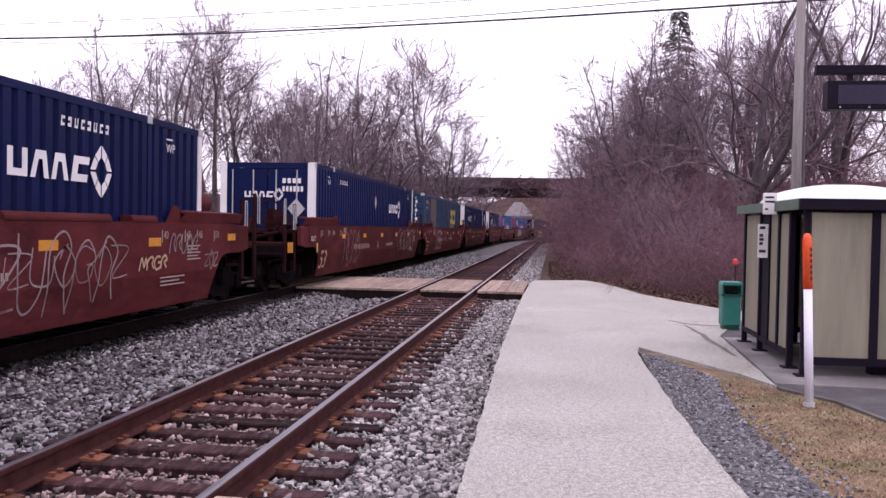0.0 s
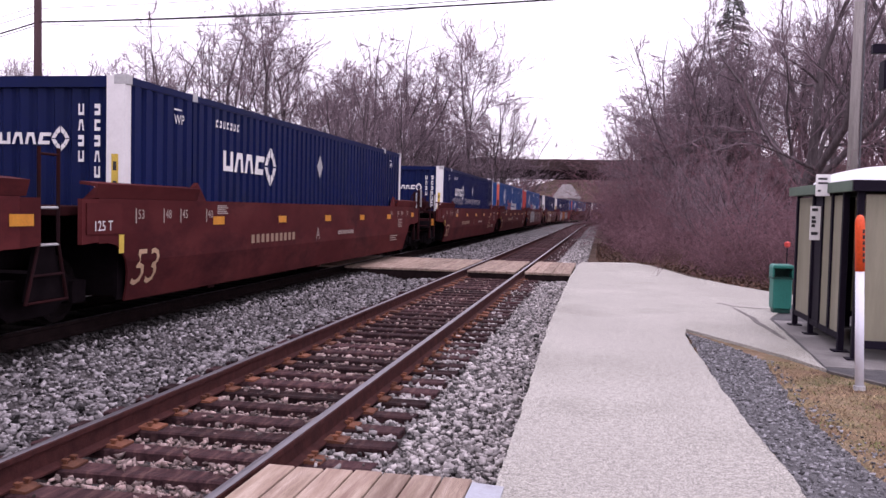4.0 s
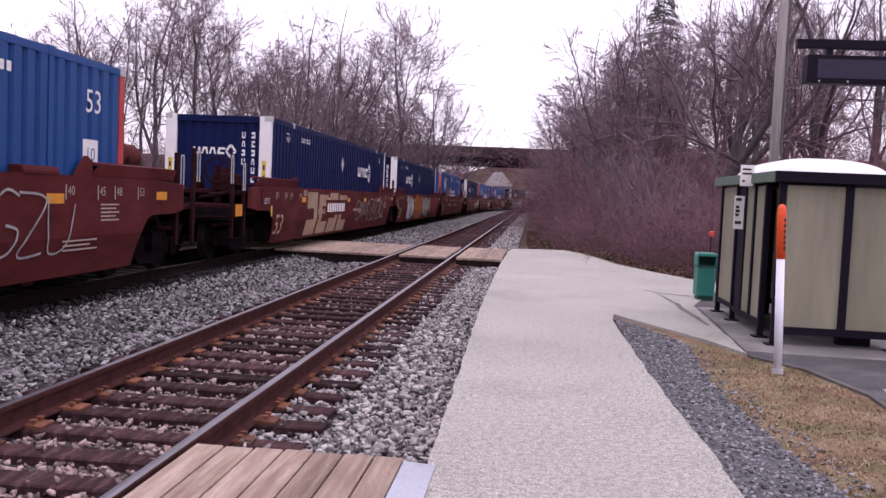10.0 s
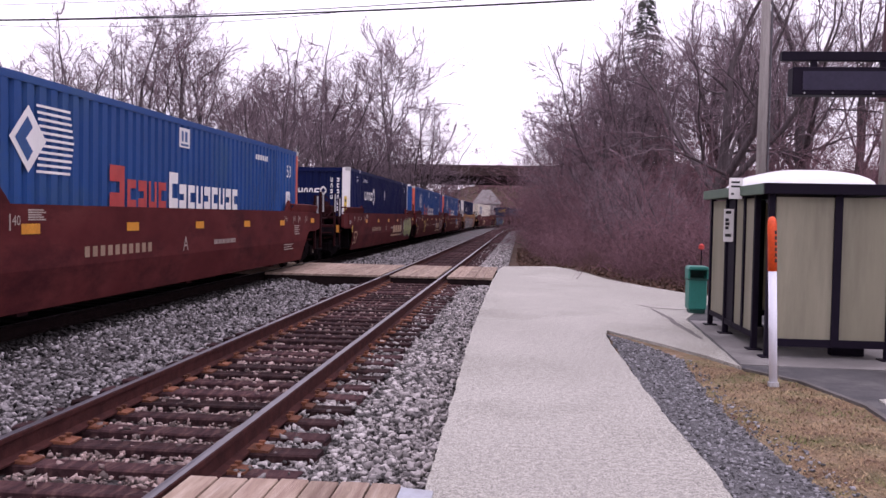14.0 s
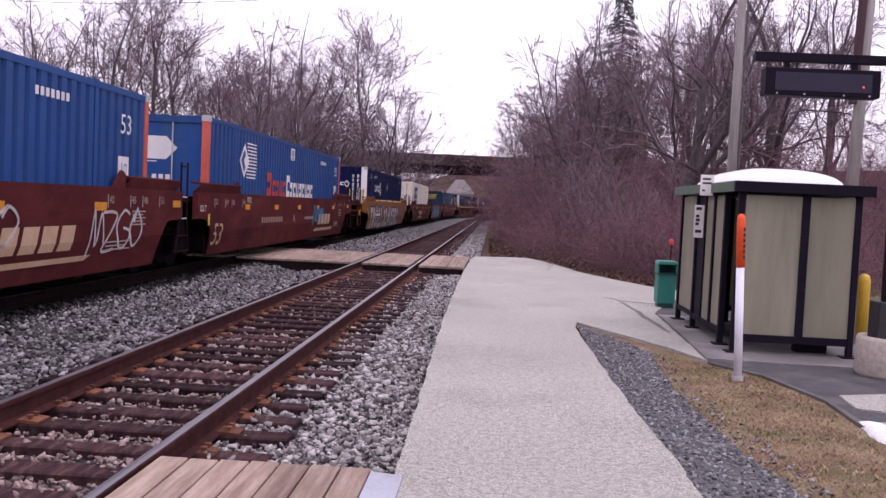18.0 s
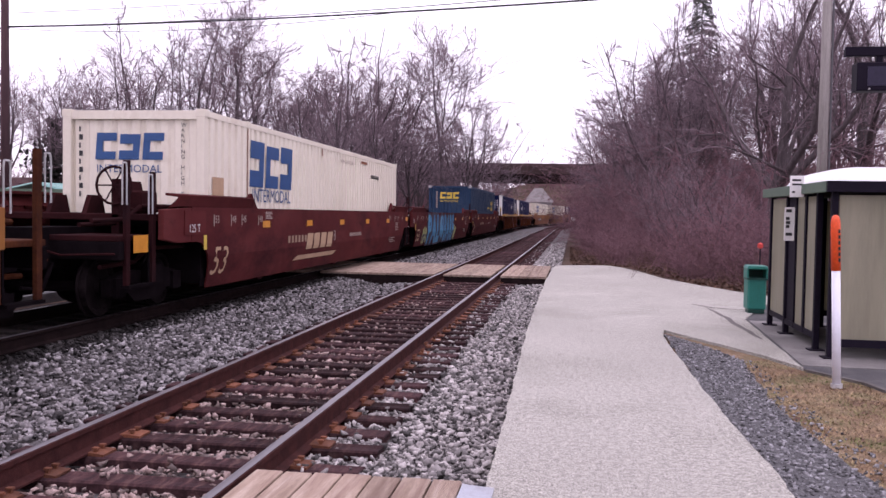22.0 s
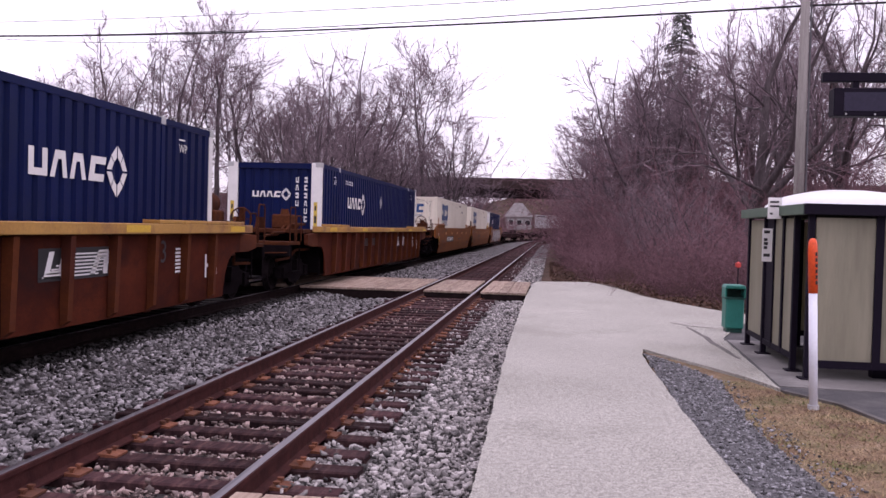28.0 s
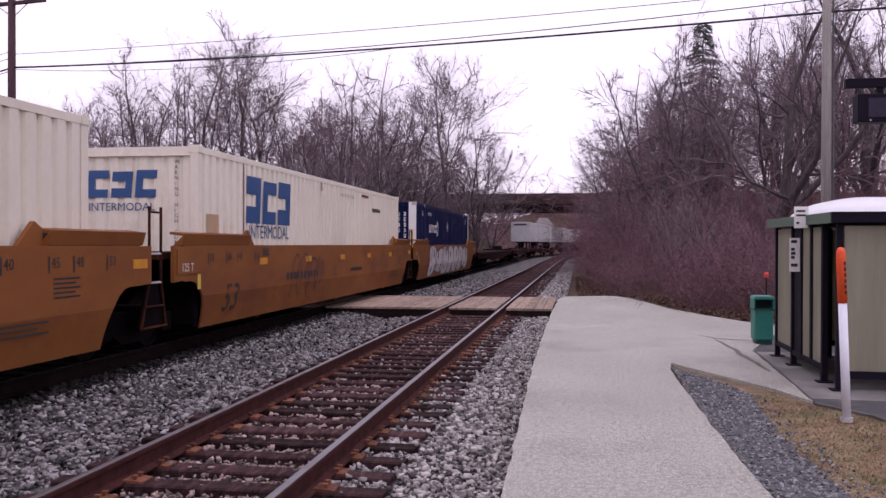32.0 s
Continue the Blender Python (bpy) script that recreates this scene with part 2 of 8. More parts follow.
M_KERB = surf("dirty_kerb_concrete", [(0.075, 0.068, 0.064), (0.14, 0.13, 0.122)], 1.5, 0.9, 0, 0.6, 50, (0.06, 0.05, 0.042), 1.2)
M_CHIP = surf("bluestone_chip", [(0.13, 0.13, 0.138), (0.23, 0.23, 0.24)], 30, 0.9, 0, 0.3, 90, island=0.85)
M_CHIP_BED = surf("bluestone_dust", [(0.06, 0.06, 0.064), (0.13, 0.13, 0.137)], 9, 0.95, 0, 0.8, 60, dist=0.02, grit=0.4)
M_TIE = surf("creosoted_tie", [(0.020, 0.0105, 0.0125), (0.045, 0.0225, 0.0245), (0.078, 0.040, 0.040)], 6, 0.9, 0, 0.8, 40, (0.10, 0.062, 0.054), 3, (3, 0.5, 3), rnd=0.5, spec=0.1, dirt_at=(0.54, 0.72))
M_RAIL = surf("rusted_rail", [(0.034, 0.0115, 0.0115), (0.068, 0.0225, 0.020)], 8, 0.85, 0.0, 0.4, 50, spec=0.12)
M_RAILTOP = surf("polished_rail_head", [(0.15, 0.14, 0.155), (0.24, 0.23, 0.25)], 3, 0.38, 1.0, 0.05, 60, stretch=(8, 0.3, 1))
M_RUST = surf("orange_rust", [(0.105, 0.033, 0.017), (0.20, 0.072, 0.034)], 12, 0.9, 0.1, 0.5, 60, rnd=0.4)
M_PLANK = surf("weathered_plank", [(0.265, 0.196, 0.152), (0.355, 0.272, 0.217), (0.43, 0.345, 0.284)], 2.5, 0.85, 0, 0.6, 30, (0.22, 0.15, 0.122), 1.6, (6, 0.5, 3), rnd=0.2, spec=0.1, dirt_at=(0.46, 0.66))
M_PLATE = surf("galvanised_plate", [(0.34, 0.37, 0.42), (0.42, 0.45, 0.50)], 4, 0.5, 0.3, 0.1, 60, (0.25, 0.26, 0.29), 2.0)
# for timber bearers, and bridge girders whose deck shade is in this colour
M_BEAM = surf("dark_beam", [(0.011, 0.007, 0.0075), (0.022, 0.014, 0.0145)], 4, 0.95, 0, 0.4, 40, spec=0.05)
M_GRASS = surf("dead_turf", [(0.12, 0.062, 0.038), (0.20, 0.125, 0.07), (0.34, 0.255, 0.165)], 2.0, 1.0, 0, 0.8, 50, (0.12, 0.115, 0.045), 1.1, dist=0.03, grit=0.4)
M_BLADE = surf("dry_grass", [(0.21, 0.135, 0.075), (0.36, 0.265, 0.155)], 2.2, 0.9, 0, 0, 40, (0.125, 0.135, 0.045), 1.4, island=0.5, dirt_at=(0.47, 0.60))
M_EARTH = surf("leaf_litter", [(0.045, 0.03, 0.024), (0.085, 0.056, 0.045), (0.12, 0.08, 0.06)], 0.9, 1.0, 0, 0.9, 18, (0.055, 0.05, 0.03), 0.3, dist=0.05, spec=0.1)
M_LEAF = surf("fallen_leaf", [(0.06143, 0.0299, 0.01872), (0.116, 0.0598, 0.03803)], 3, 0.9, 0, 0, 40, island=0.5)
M_IVY = surf("dark_ivy", [(0.010, 0.011, 0.010), (0.024, 0.024, 0.02)], 2, 0.8, 0, 0, 30, island=0.5, spec=0.2)
M_STAIN = surf("wet_grime_stain", [(0.07, 0.062, 0.058), (0.14, 0.128, 0.12)], 3, 0.7, 0, 0.3, 50)
M_BARK = surf("grey_bark", [(0.054, 0.043, 0.047), (0.105, 0.086, 0.092)], 6, 0.95, 0, 0.6, 30, stretch=(2, 2, 0.4), rnd=0.25, spec=0.1)
M_TWIG = surf("bare_twig", [(0.155, 0.115, 0.132), (0.245, 0.182, 0.208)], 0.6, 0.95, 0, 0, 30, island=0.2, rnd=0.2, spec=0.1)
M_BRUSH = surf("brush_stem", [(0.138, 0.076, 0.089), (0.235, 0.132, 0.152)], 0.4, 0.95, 0, 0, 30, island=0.3, spec=0.1)
M_BRUSH_RED = surf("reddish_brush", [(0.105, 0.062, 0.052), (0.175, 0.108, 0.09)], 0.4, 0.95, 0, 0, 30, island=0.3, spec=0.1)
M_NEEDLE = surf("conifer_needles", [(0.05, 0.058, 0.05), (0.10, 0.105, 0.092)], 2, 0.9, 0, 0, 30, island=0.4, spec=0.1)
M_POLE = surf("weathered_pole", [(0.22, 0.20, 0.19), (0.33, 0.305, 0.29)], 4, 0.9, 0, 0.4, 40, stretch=(4, 4, 0.3))
M_POLE_DARK = surf("creosoted_pole", [(0.0441, 0.02016, 0.02573), (0.0735, 0.03465, 0.04043)], 4, 0.9, 0, 0.4, 40, stretch=(4, 4, 0.3))
M_WIRE = plain("black_cable", (0.012, 0.012, 0.014), 0.6)
M_WIRE_THIN = plain("grey_cable", (0.09, 0.09, 0.10), 0.6)
M_DECK = surf("bridge_girder_paint", [(0.03966, 0.02493, 0.02493), (0.05949, 0.03918, 0.0374)], 0.6, 0.85, 0, 0.3, 12, (0.07, 0.05, 0.048), 0.25, spec=0.15)
M_ABUT = surf("stained_abutment", [(0.045, 0.035, 0.034), (0.075, 0.06, 0.057)], 0.5, 0.95, 0, 0.4, 10, (0.06, 0.05, 0.05), 0.3, spec=0.1)
M_BROWN = surf("oxide_brown_car_paint", [(0.062, 0.0125, 0.0135), (0.086, 0.0185, 0.019), (0.104, 0.026, 0.025)], 0.55, 0.75, 0, 0.12, 24, (0.040, 0.010, 0.012), 0.5, (1, 1, 2.2), rnd=0.14, spec=0.05, grain_mix=0.35)
M_BROWN_DARK = surf("grimy_car_end", [(0.014, 0.0045, 0.0055), (0.034, 0.0095, 0.0105)], 1.2, 0.85, 0, 0.3, 24, (0.018, 0.009, 0.011), 0.9, spec=0.04)
M_OCHRE = surf("yellow_ochre_car_paint", [(0.2174, 0.0828, 0.02004), (0.2782, 0.1159, 0.02732)], 0.6, 0.55, 0, 0.12, 24, (0.20, 0.085, 0.035), 0.45, (1, 1, 2.2), spec=0.2, grain_mix=0.2)
M_TERRA = surf("orange_brown_car_paint", [(0.185, 0.062, 0.017), (0.235, 0.086, 0.024)], 0.6, 0.6, 0, 0.12, 24, (0.15, 0.05, 0.022), 0.45, (1, 1, 2.2), spec=0.15, grain_mix=0.2)
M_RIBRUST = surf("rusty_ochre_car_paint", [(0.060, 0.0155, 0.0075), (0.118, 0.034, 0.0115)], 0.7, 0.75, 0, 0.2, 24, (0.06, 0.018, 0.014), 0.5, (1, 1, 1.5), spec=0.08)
# darker rust than the ribs: recess shade is put into the colour
M_RIB_SHADE = surf("rusty_rib_shaded_side", [(0.042, 0.0095, 0.006), (0.092, 0.021, 0.010)], 0.9, 0.8, 0, 0.2, 24, (0.024, 0.009, 0.008), 0.6, (1, 1, 1.5), spec=0.06)
M_OCHRE_RAIL = surf("yellow_top_chord_paint", [(0.34, 0.17, 0.034), (0.425, 0.2295, 0.051)], 1.2, 0.6, 0, 0.2, 24, (0.17, 0.07, 0.03), 0.9)
M_OCHRE_DARK = surf("grimy_ochre_end", [(0.03, 0.010, 0.0075), (0.095, 0.031, 0.013)], 1.5, 0.85, 0, 0.3, 24, (0.012, 0.007, 0.007), 0.9, spec=0.05)
M_THINSPRAY = surf("thin_pinkish_spray", [(0.20, 0.14, 0.14), (0.34, 0.26, 0.26)], 2.2, 0.8, 0, 0, 30, (0.12, 0.06, 0.06), 1.6, spec=0.1)
# grime and wheel steel, darkened further to hold the gloom below the cars
M_GRIME_SHADE = surf("black_grime", [(0.004, 0.0028, 0.0036), (0.010, 0.007, 0.0085)], 3, 0.95, 0, 0.3, 30, spec=0.02)
M_WHEEL = surf("shaded_wheel_steel", [(0.006, 0.004, 0.005), (0.014, 0.010, 0.011)], 5, 0.85, 0.0, 0.2, 40, spec=0.04)
M_NAVY = surf("navy_container_paint", [(0.0022, 0.0060, 0.044), (0.0036, 0.0095, 0.060)], 0.5, 0.5, 0, 0.05, 30, (0.005, 0.010, 0.045), 0.6, rnd=0.12, spec=0.09, grain_mix=0.2)
M_BLUE = surf("blue_container_paint", [(0.006426, 0.04814, 0.1813), (0.009639, 0.06352, 0.2277)], 0.5, 0.5, 0, 0.05, 30, (0.02, 0.07, 0.18), 0.6, rnd=0.1, spec=0.22, grain_mix=0.2)
M_TEAL = surf("steel_blue_container_paint", [(0.01144, 0.03225, 0.07405), (0.01821, 0.04578, 0.09757)], 0.5, 0.55, 0, 0.05, 30, (0.04, 0.07, 0.10), 0.5, rnd=0.1, spec=0.2, grain_mix=0.2)
M_CREAM = surf("cream_container_paint", [(0.66, 0.61, 0.51), (0.76, 0.71, 0.61)], 0.4, 0.6, 0, 0.05, 12, (0.52, 0.44, 0.34), 0.4, (1, 1, 0.6), dirt_at=(0.6, 0.8), spec=0.2, grain_mix=0.2)
M_WHITE = surf("white_paint", [(0.64, 0.63, 0.62), (0.74, 0.73, 0.72)], 2, 0.6, 0, 0.05, 30, (0.50, 0.48, 0.47), 1.5, grain_mix=0.2, spec=0.2, dirt_at=(0.58, 0.8))
M_FADE = surf("faded_stencil", [(0.28, 0.217, 0.189), (0.364, 0.301, 0.266)], 3, 0.7, 0, 0, 40)
M_TAN = surf("tan_lettering", [(0.39, 0.2544, 0.1502), (0.468, 0.3147, 0.2002)], 3, 0.7, 0, 0, 40)
M_YELLOW = surf("yellow_lettering", [(0.52, 0.36, 0.04), (0.62, 0.44, 0.06)], 3, 0.6, 0, 0, 40)
M_REFLECT = surf("amber_reflector", [(0.52, 0.20, 0.012), (0.62, 0.26, 0.02)], 6, 0.4, 0, 0, 40)
M_LOGOBLUE = surf("logo_blue", [(0.00576, 0.0561, 0.1848), (0.00864, 0.06885, 0.2178)], 3, 0.5, 0, 0, 40)
M_LOGODOT = surf("bright_blue_spray", [(0.01, 0.09, 0.27), (0.02, 0.14, 0.36)], 3, 0.7, 0, 0, 40, spec=0.2)
M_RED = surf("red_paint", [(0.34, 0.032, 0.028), (0.42, 0.05, 0.042)], 3, 0.55, 0, 0, 40)
M_ORANGE = surf("orange_red_post_paint", [(0.46, 0.078, 0.048), (0.55, 0.115, 0.07)], 3, 0.55, 0, 0, 40)
M_SILVER = surf("silver_sticker", [(0.34, 0.34, 0.34), (0.44, 0.44, 0.44)], 3, 0.5, 0, 0, 40)
M_PATCH = surf("brown_patch_panel", [(0.075, 0.052, 0.048), (0.10, 0.07, 0.062)], 2, 0.7, 0, 0, 40)
M_CHALK = surf("chalky_white_spray", [(0.34, 0.31, 0.31), (0.55, 0.52, 0.52)], 2.2, 0.8, 0, 0, 30, (0.20, 0.14, 0.13), 1.6)
M_SPRAYGREY = surf("grey_spray", [(0.22, 0.22, 0.22), (0.34, 0.34, 0.33)], 2, 0.8, 0, 0, 30, (0.15, 0.12, 0.11), 1.5)
M_SPRAYBLUE = surf("blue_spray", [(0.045, 0.19, 0.34), (0.10, 0.31, 0.47)], 1.6, 0.7, 0, 0, 30, (0.03, 0.10, 0.25), 1.2, spec=0.2)
M_SPRAYTAN = surf("tan_spray", [(0.23, 0.15, 0.10), (0.32, 0.22, 0.15)], 1.6, 0.8, 0, 0, 30)
M_SPRAYLIME = surf("lime_spray", [(0.25, 0.28, 0.10), (0.36, 0.38, 0.17)], 1.6, 0.8, 0, 0, 30)
M_SPRAYORANGE = surf("orange_spray", [(0.34, 0.095, 0.012), (0.44, 0.14, 0.022)], 1.6, 0.8, 0, 0, 30, spec=0.15)
M_SPRAYRED = surf("red_spray", [(0.16, 0.008, 0.008), (0.23, 0.018, 0.015)], 1.6, 0.8, 0, 0, 30, (0.09, 0.012, 0.011), 1.4, spec=0.15)
M_SPRAYDARK = surf("dark_spray_outline", [(0.02, 0.015, 0.03), (0.045, 0.03, 0.055)], 1.6, 0.8, 0, 0, 30)
M_FRAME = plain("dark_bronze_frame", (0.011, 0.008, 0.016), 0.6, spec=0.08)
M_GREENTRIM = surf("green_fascia_paint", [(0.055, 0.095, 0.065), (0.08, 0.125, 0.085)], 3, 0.6, 0, 0.05, 40)
M_DOME = surf("white_dome_roof", [(0.66, 0.68, 0.70), (0.78, 0.79, 0.81)], 1.5, 0.35, 0, 0.05, 40, grain_mix=0.2)
M_PANEL = surf("fogged_acrylic", [(0.36, 0.34, 0.25), (0.48, 0.455, 0.345)], 0.9, 0.4, 0, 0.0, 40, (0.25, 0.235, 0.18), 0.8, (1.8, 1.8, 0.25), dirt_at=(0.48, 0.75), grain_mix=0.1, spec=0.2)
pn = M_PANEL.node_tree
p_tr, p_mix, p_bs = pn.nodes.new("ShaderNodeBsdfTranslucent"), pn.nodes.new("ShaderNodeMixShader"), pn.nodes["Principled BSDF"]
pn.links.new(p_bs.inputs["Base Color"].links[0].from_socket, p_tr.inputs[0])
p_mix.inputs[0].default_value = 0.42
pn.links.new(p_bs.outputs[0], p_mix.inputs[1])
pn.links.new(p_tr.outputs[0], p_mix.inputs[2])
pn.links.new(p_mix.outputs[0], pn.nodes["Material Output"].inputs[0])
M_BIN = surf("green_plastic", [(0.008, 0.145, 0.115), (0.012, 0.185, 0.145)], 3, 0.45, 0, 0.05, 40)
M_BIN_DARK = plain("dark_green_plastic", (0.006, 0.05, 0.04), 0.5)
M_POSTWHITE = surf("white_marker_plastic", [(0.66, 0.68, 0.76), (0.76, 0.78, 0.85)], 3, 0.5, 0, 0.03, 40, grain_mix=0.2)
M_POSTORANGE = surf("orange_marker_plastic", [(0.72, 0.065, 0.008), (0.80, 0.095, 0.015)], 3, 0.5, 0, 0.03, 40)
M_SAFETY = surf("yellow_bollard_paint", [(0.55, 0.33, 0.02), (0.65, 0.41, 0.04)], 2, 0.55, 0, 0.1, 40, (0.35, 0.22, 0.04), 2)
M_PLANTER = surf("exposed_aggregate", [(0.33, 0.29, 0.25), (0.47, 0.42, 0.37)], 20, 0.9, 0, 0.6, 70)
M_SNOW = surf("old_snow", [(0.70, 0.70, 0.74), (0.84, 0.84, 0.88)], 5, 0.8, 0, 0.4, 30)
M_SCREEN = plain("dead_led_screen", (0.026, 0.022, 0.045), 0.4, spec=0.2)
M_INK = plain("black_ink", (0.02, 0.02, 0.022), 0.6)
M_MARKRED = plain("red_marker", (0.5, 0.05, 0.04), 0.6)
M_LAWN = surf("tired_lawn", [(0.10, 0.105, 0.035), (0.15, 0.14, 0.06)], 0.8, 1.0, 0, 0.6, 40, (0.20, 0.15, 0.08), 0.4)
M_SIDING = surf("white_siding", [(0.252, 0.24, 0.24), (0.3, 0.288, 0.288)], 1.0, 0.7, 0, 0.1, 20)
M_SHINGLE = surf("grey_shingles", [(0.14, 0.126, 0.126), (0.21, 0.189, 0.189)], 1.5, 0.9, 0, 0.4, 14)
M_GREENROOF = surf("green_sheet_roof", [(0.10, 0.27, 0.24), (0.22, 0.38, 0.36)], 1.2, 0.5, 0.1, 0.1, 30)
M_TRAILER = surf("white_trailer_skin", [(0.45, 0.45, 0.46), (0.56, 0.56, 0.57)], 1.0, 0.5, 0, 0.05, 30)
M_GLASS = plain("dark_window_glass", (0.02, 0.022, 0.025), 0.1)

# ---------------------------------------------------------------- plan of the line
X_FAR, X_NEAR = -7.58, -2.795      # the two track centres, on the straight
BEND, RADIUS = 100.0, 380.0        # where the line starts to curve to the right, and how tightly
GAUGE = 1.505


def along(u, off=0.0):
    """Place and heading (radians, clockwise) at u metres along the far track, off metres to its right."""
    if u <= BEND:
        return X_FAR + off, u, 0.0
    a = (u - BEND) / RADIUS
    return X_FAR + RADIUS - (RADIUS - off) * math.cos(a), BEND + (RADIUS - off) * math.sin(a), a


def lateral(x, y):
    """Metres to the right of the far track's centre line."""
    return x - X_FAR if y <= BEND else RADIUS - math.hypot(x - X_FAR - RADIUS, y - BEND)


def ease(a, b, v):
    k = min(1.0, max(0.0, (v - a) / (b - a)))
    return k * k * (3 - 2 * k)


def ground_z(x, y):
    d = lateral(x, y)
    z = -0.5
    if d < -3:
        z += 0.35 * ease(3, 6, -d) + 2.1 * ease(13, 30, -d) + 0.6 * ease(40, 160, -d)
    if d > 6.5:
        z += 0.42 * ease(6.9, 7.6, d) * (1 - ease(29, 34, y)) + 2.6 * ease(9.5, 24, d) * ease(24, 42, y) + 5 * ease(40, 160, d)
        z += 0.15 * ease(8, 9.5, d) * ease(30, 34, y)
    z += (13.0 - 9.0 * ease(12, 40, -d)) * ease(190, 235, y) * ease(4, 13, abs(d - 2.5))
    z += 4.5 * ease(118, 140, y) * (1 - ease(150, 176, y)) * ease(11, 22, abs(d - 2.5) + 3)
    return z + 0.05 * noise.noise(Vector((x * 0.3, y * 0.3, 0))) * ease(8, 12, abs(d - 2.5))


def sheet(xs, ys, zf):
    g = Geo()
    n = len(xs)
    g.v = [(x, y, zf(x, y)) for y in ys for x in xs]
    g.f = [(j * n + i, j * n + i + 1, (j + 1) * n + i + 1, (j + 1) * n + i) for j in range(len(ys) - 1) for i in range(n - 1)]
    return g


xs = sorted({-900, -600, -400, -250, -160, 400, 600, 900, *range(-120, -40, 10), *range(-40, 40, 2), *range(40, 121, 10), 160, 250,
             -1.15, -0.65, -0.1, 0.2, 1, 3, 5})
ys = sorted({-900, -500, -200, -100, -50, -20, *range(-10, 60, 2), *range(60, 210, 4), *range(210, 330, 15), 400, 600, 900})
solid("ground", sheet(xs, ys, ground_z), M_EARTH, "dark leaf-littered earth with brush either side of the railway", "ground", kind="structure", smooth=True)


def swept(profile, u0, u1, step=4.0):
    """A profile of (offset, height) carried along the line."""
    g = Geo()
    us = [u0 + (u1 - u0) * i / math.ceil((u1 - u0) / step) for i in range(math.ceil((u1 - u0) / step) + 1)]
    n = len(profile)
    for u in us:
        g.v += [(*along(u, o)[:2], z) for o, z in profile]
    g.f = [(j * n + i, (j + 1) * n + i, (j + 1) * n + i + 1, j * n + i + 1) for j in range(len(us) - 1) for i in range(n - 1)]
    return g


OFF_NEAR = X_NEAR - X_FAR
BED = [(-4.0, -0.55), (-2.1, -0.27), (0.88, -0.27), (0.98, -0.2), (1.5, -0.175), (2.1, -0.25), (2.55, -0.34), (3.1, -0.27), (6.13, -0.26), (6.78, -0.22), (7.08, -0.16)]
BED_FAR = BED[:-2] + [(6.55, -0.3), (7.3, -0.6)]


def bed_z(x):
    return float(np.interp(x - X_FAR, [b[0] for b in BED], [b[1] for b in BED]))


# near stretch takes the bed colour with gap shade in it
solid("ballast_bed", swept(BED[4:], -60, 28, 2.0), M_BALLAST_GAPS, "grey crushed stone bed under the platform track", "ballast", kind="structure")
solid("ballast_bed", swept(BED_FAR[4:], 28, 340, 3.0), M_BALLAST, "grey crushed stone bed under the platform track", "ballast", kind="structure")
# near-black bed: the train's shade is in its colour
solid("ballast_bed", swept(BED[:5], -60, 340, 3.0), M_BALLAST_SHADE, "stone bed under the freight track, coloured dark for train shade", "ballast", kind="structure")

# ---------------------------------------------------------------- the two tracks
RAIL = [(-0.07, -0.186), (0.07, -0.186), (0.07, -0.172), (0.012, -0.15), (0.010, -0.05), (0.036, -0.036), (0.036, -0.006), (0.026, 0.0),
        (-0.026, 0.0), (-0.036, -0.006), (-0.036, -0.036), (-0.010, -0.05), (-0.012, -0.15), (-0.07, -0.172)]


def rail(parent, off, label, steel):
    ob = part("rail", swept([(off + o, z) for o, z in RAIL + RAIL[:1]], -60, 330, 3.0), steel, parent, label)
    part("rail_head", swept([(off - 0.03, 0.0015), (off, 0.004), (off + 0.03, 0.0015)], -60, 330, 3.0), M_RAILTOP, ob, "bright worn running surface")


tie_mesh = Geo().box(-1.3, 1.3, -0.115, 0.115, -0.36, -0.19).mesh("tie", M_TIE, 0.012)
tie_meshes = [tie_mesh]
for i in range(3):
    g = Geo()
    w, t = 0.105 + 0.012 * i, 0.004 * i
    g.prism([(-w, -0.36), (w, -0.36), (w, -0.21 + t), (w - 0.03, -0.19), (0.02, -0.194 - t), (-w + 0.02, -0.188), (-w, -0.2)], -1.29 - 0.02 * i, 1.3, "x")
    tie_meshes.append(g.mesh("tie", M_TIE))
plate_mesh = Geo().prism([(-0.18, -0.192), (0.18, -0.192), (0.18, -0.176), (0.08, -0.168), (-0.08, -0.168), (-0.18, -0.176)], -0.09, 0.09, "y").mesh("tie_plate", M_RUST)
gsp = Geo()
for sx, sy in ((-0.095, -0.05), (-0.1, 0.05), (0.095, 0.05), (0.1, -0.05)):
    gsp.box(sx - 0.012, sx + 0.012, sy - 0.012, sy + 0.012, -0.18, -0.145)
    gsp.box(sx - 0.022, sx + 0.022, sy - 0.018, sy + 0.018, -0.15, -0.136)
spike_mesh = gsp.mesh("spikes", M_RUST)


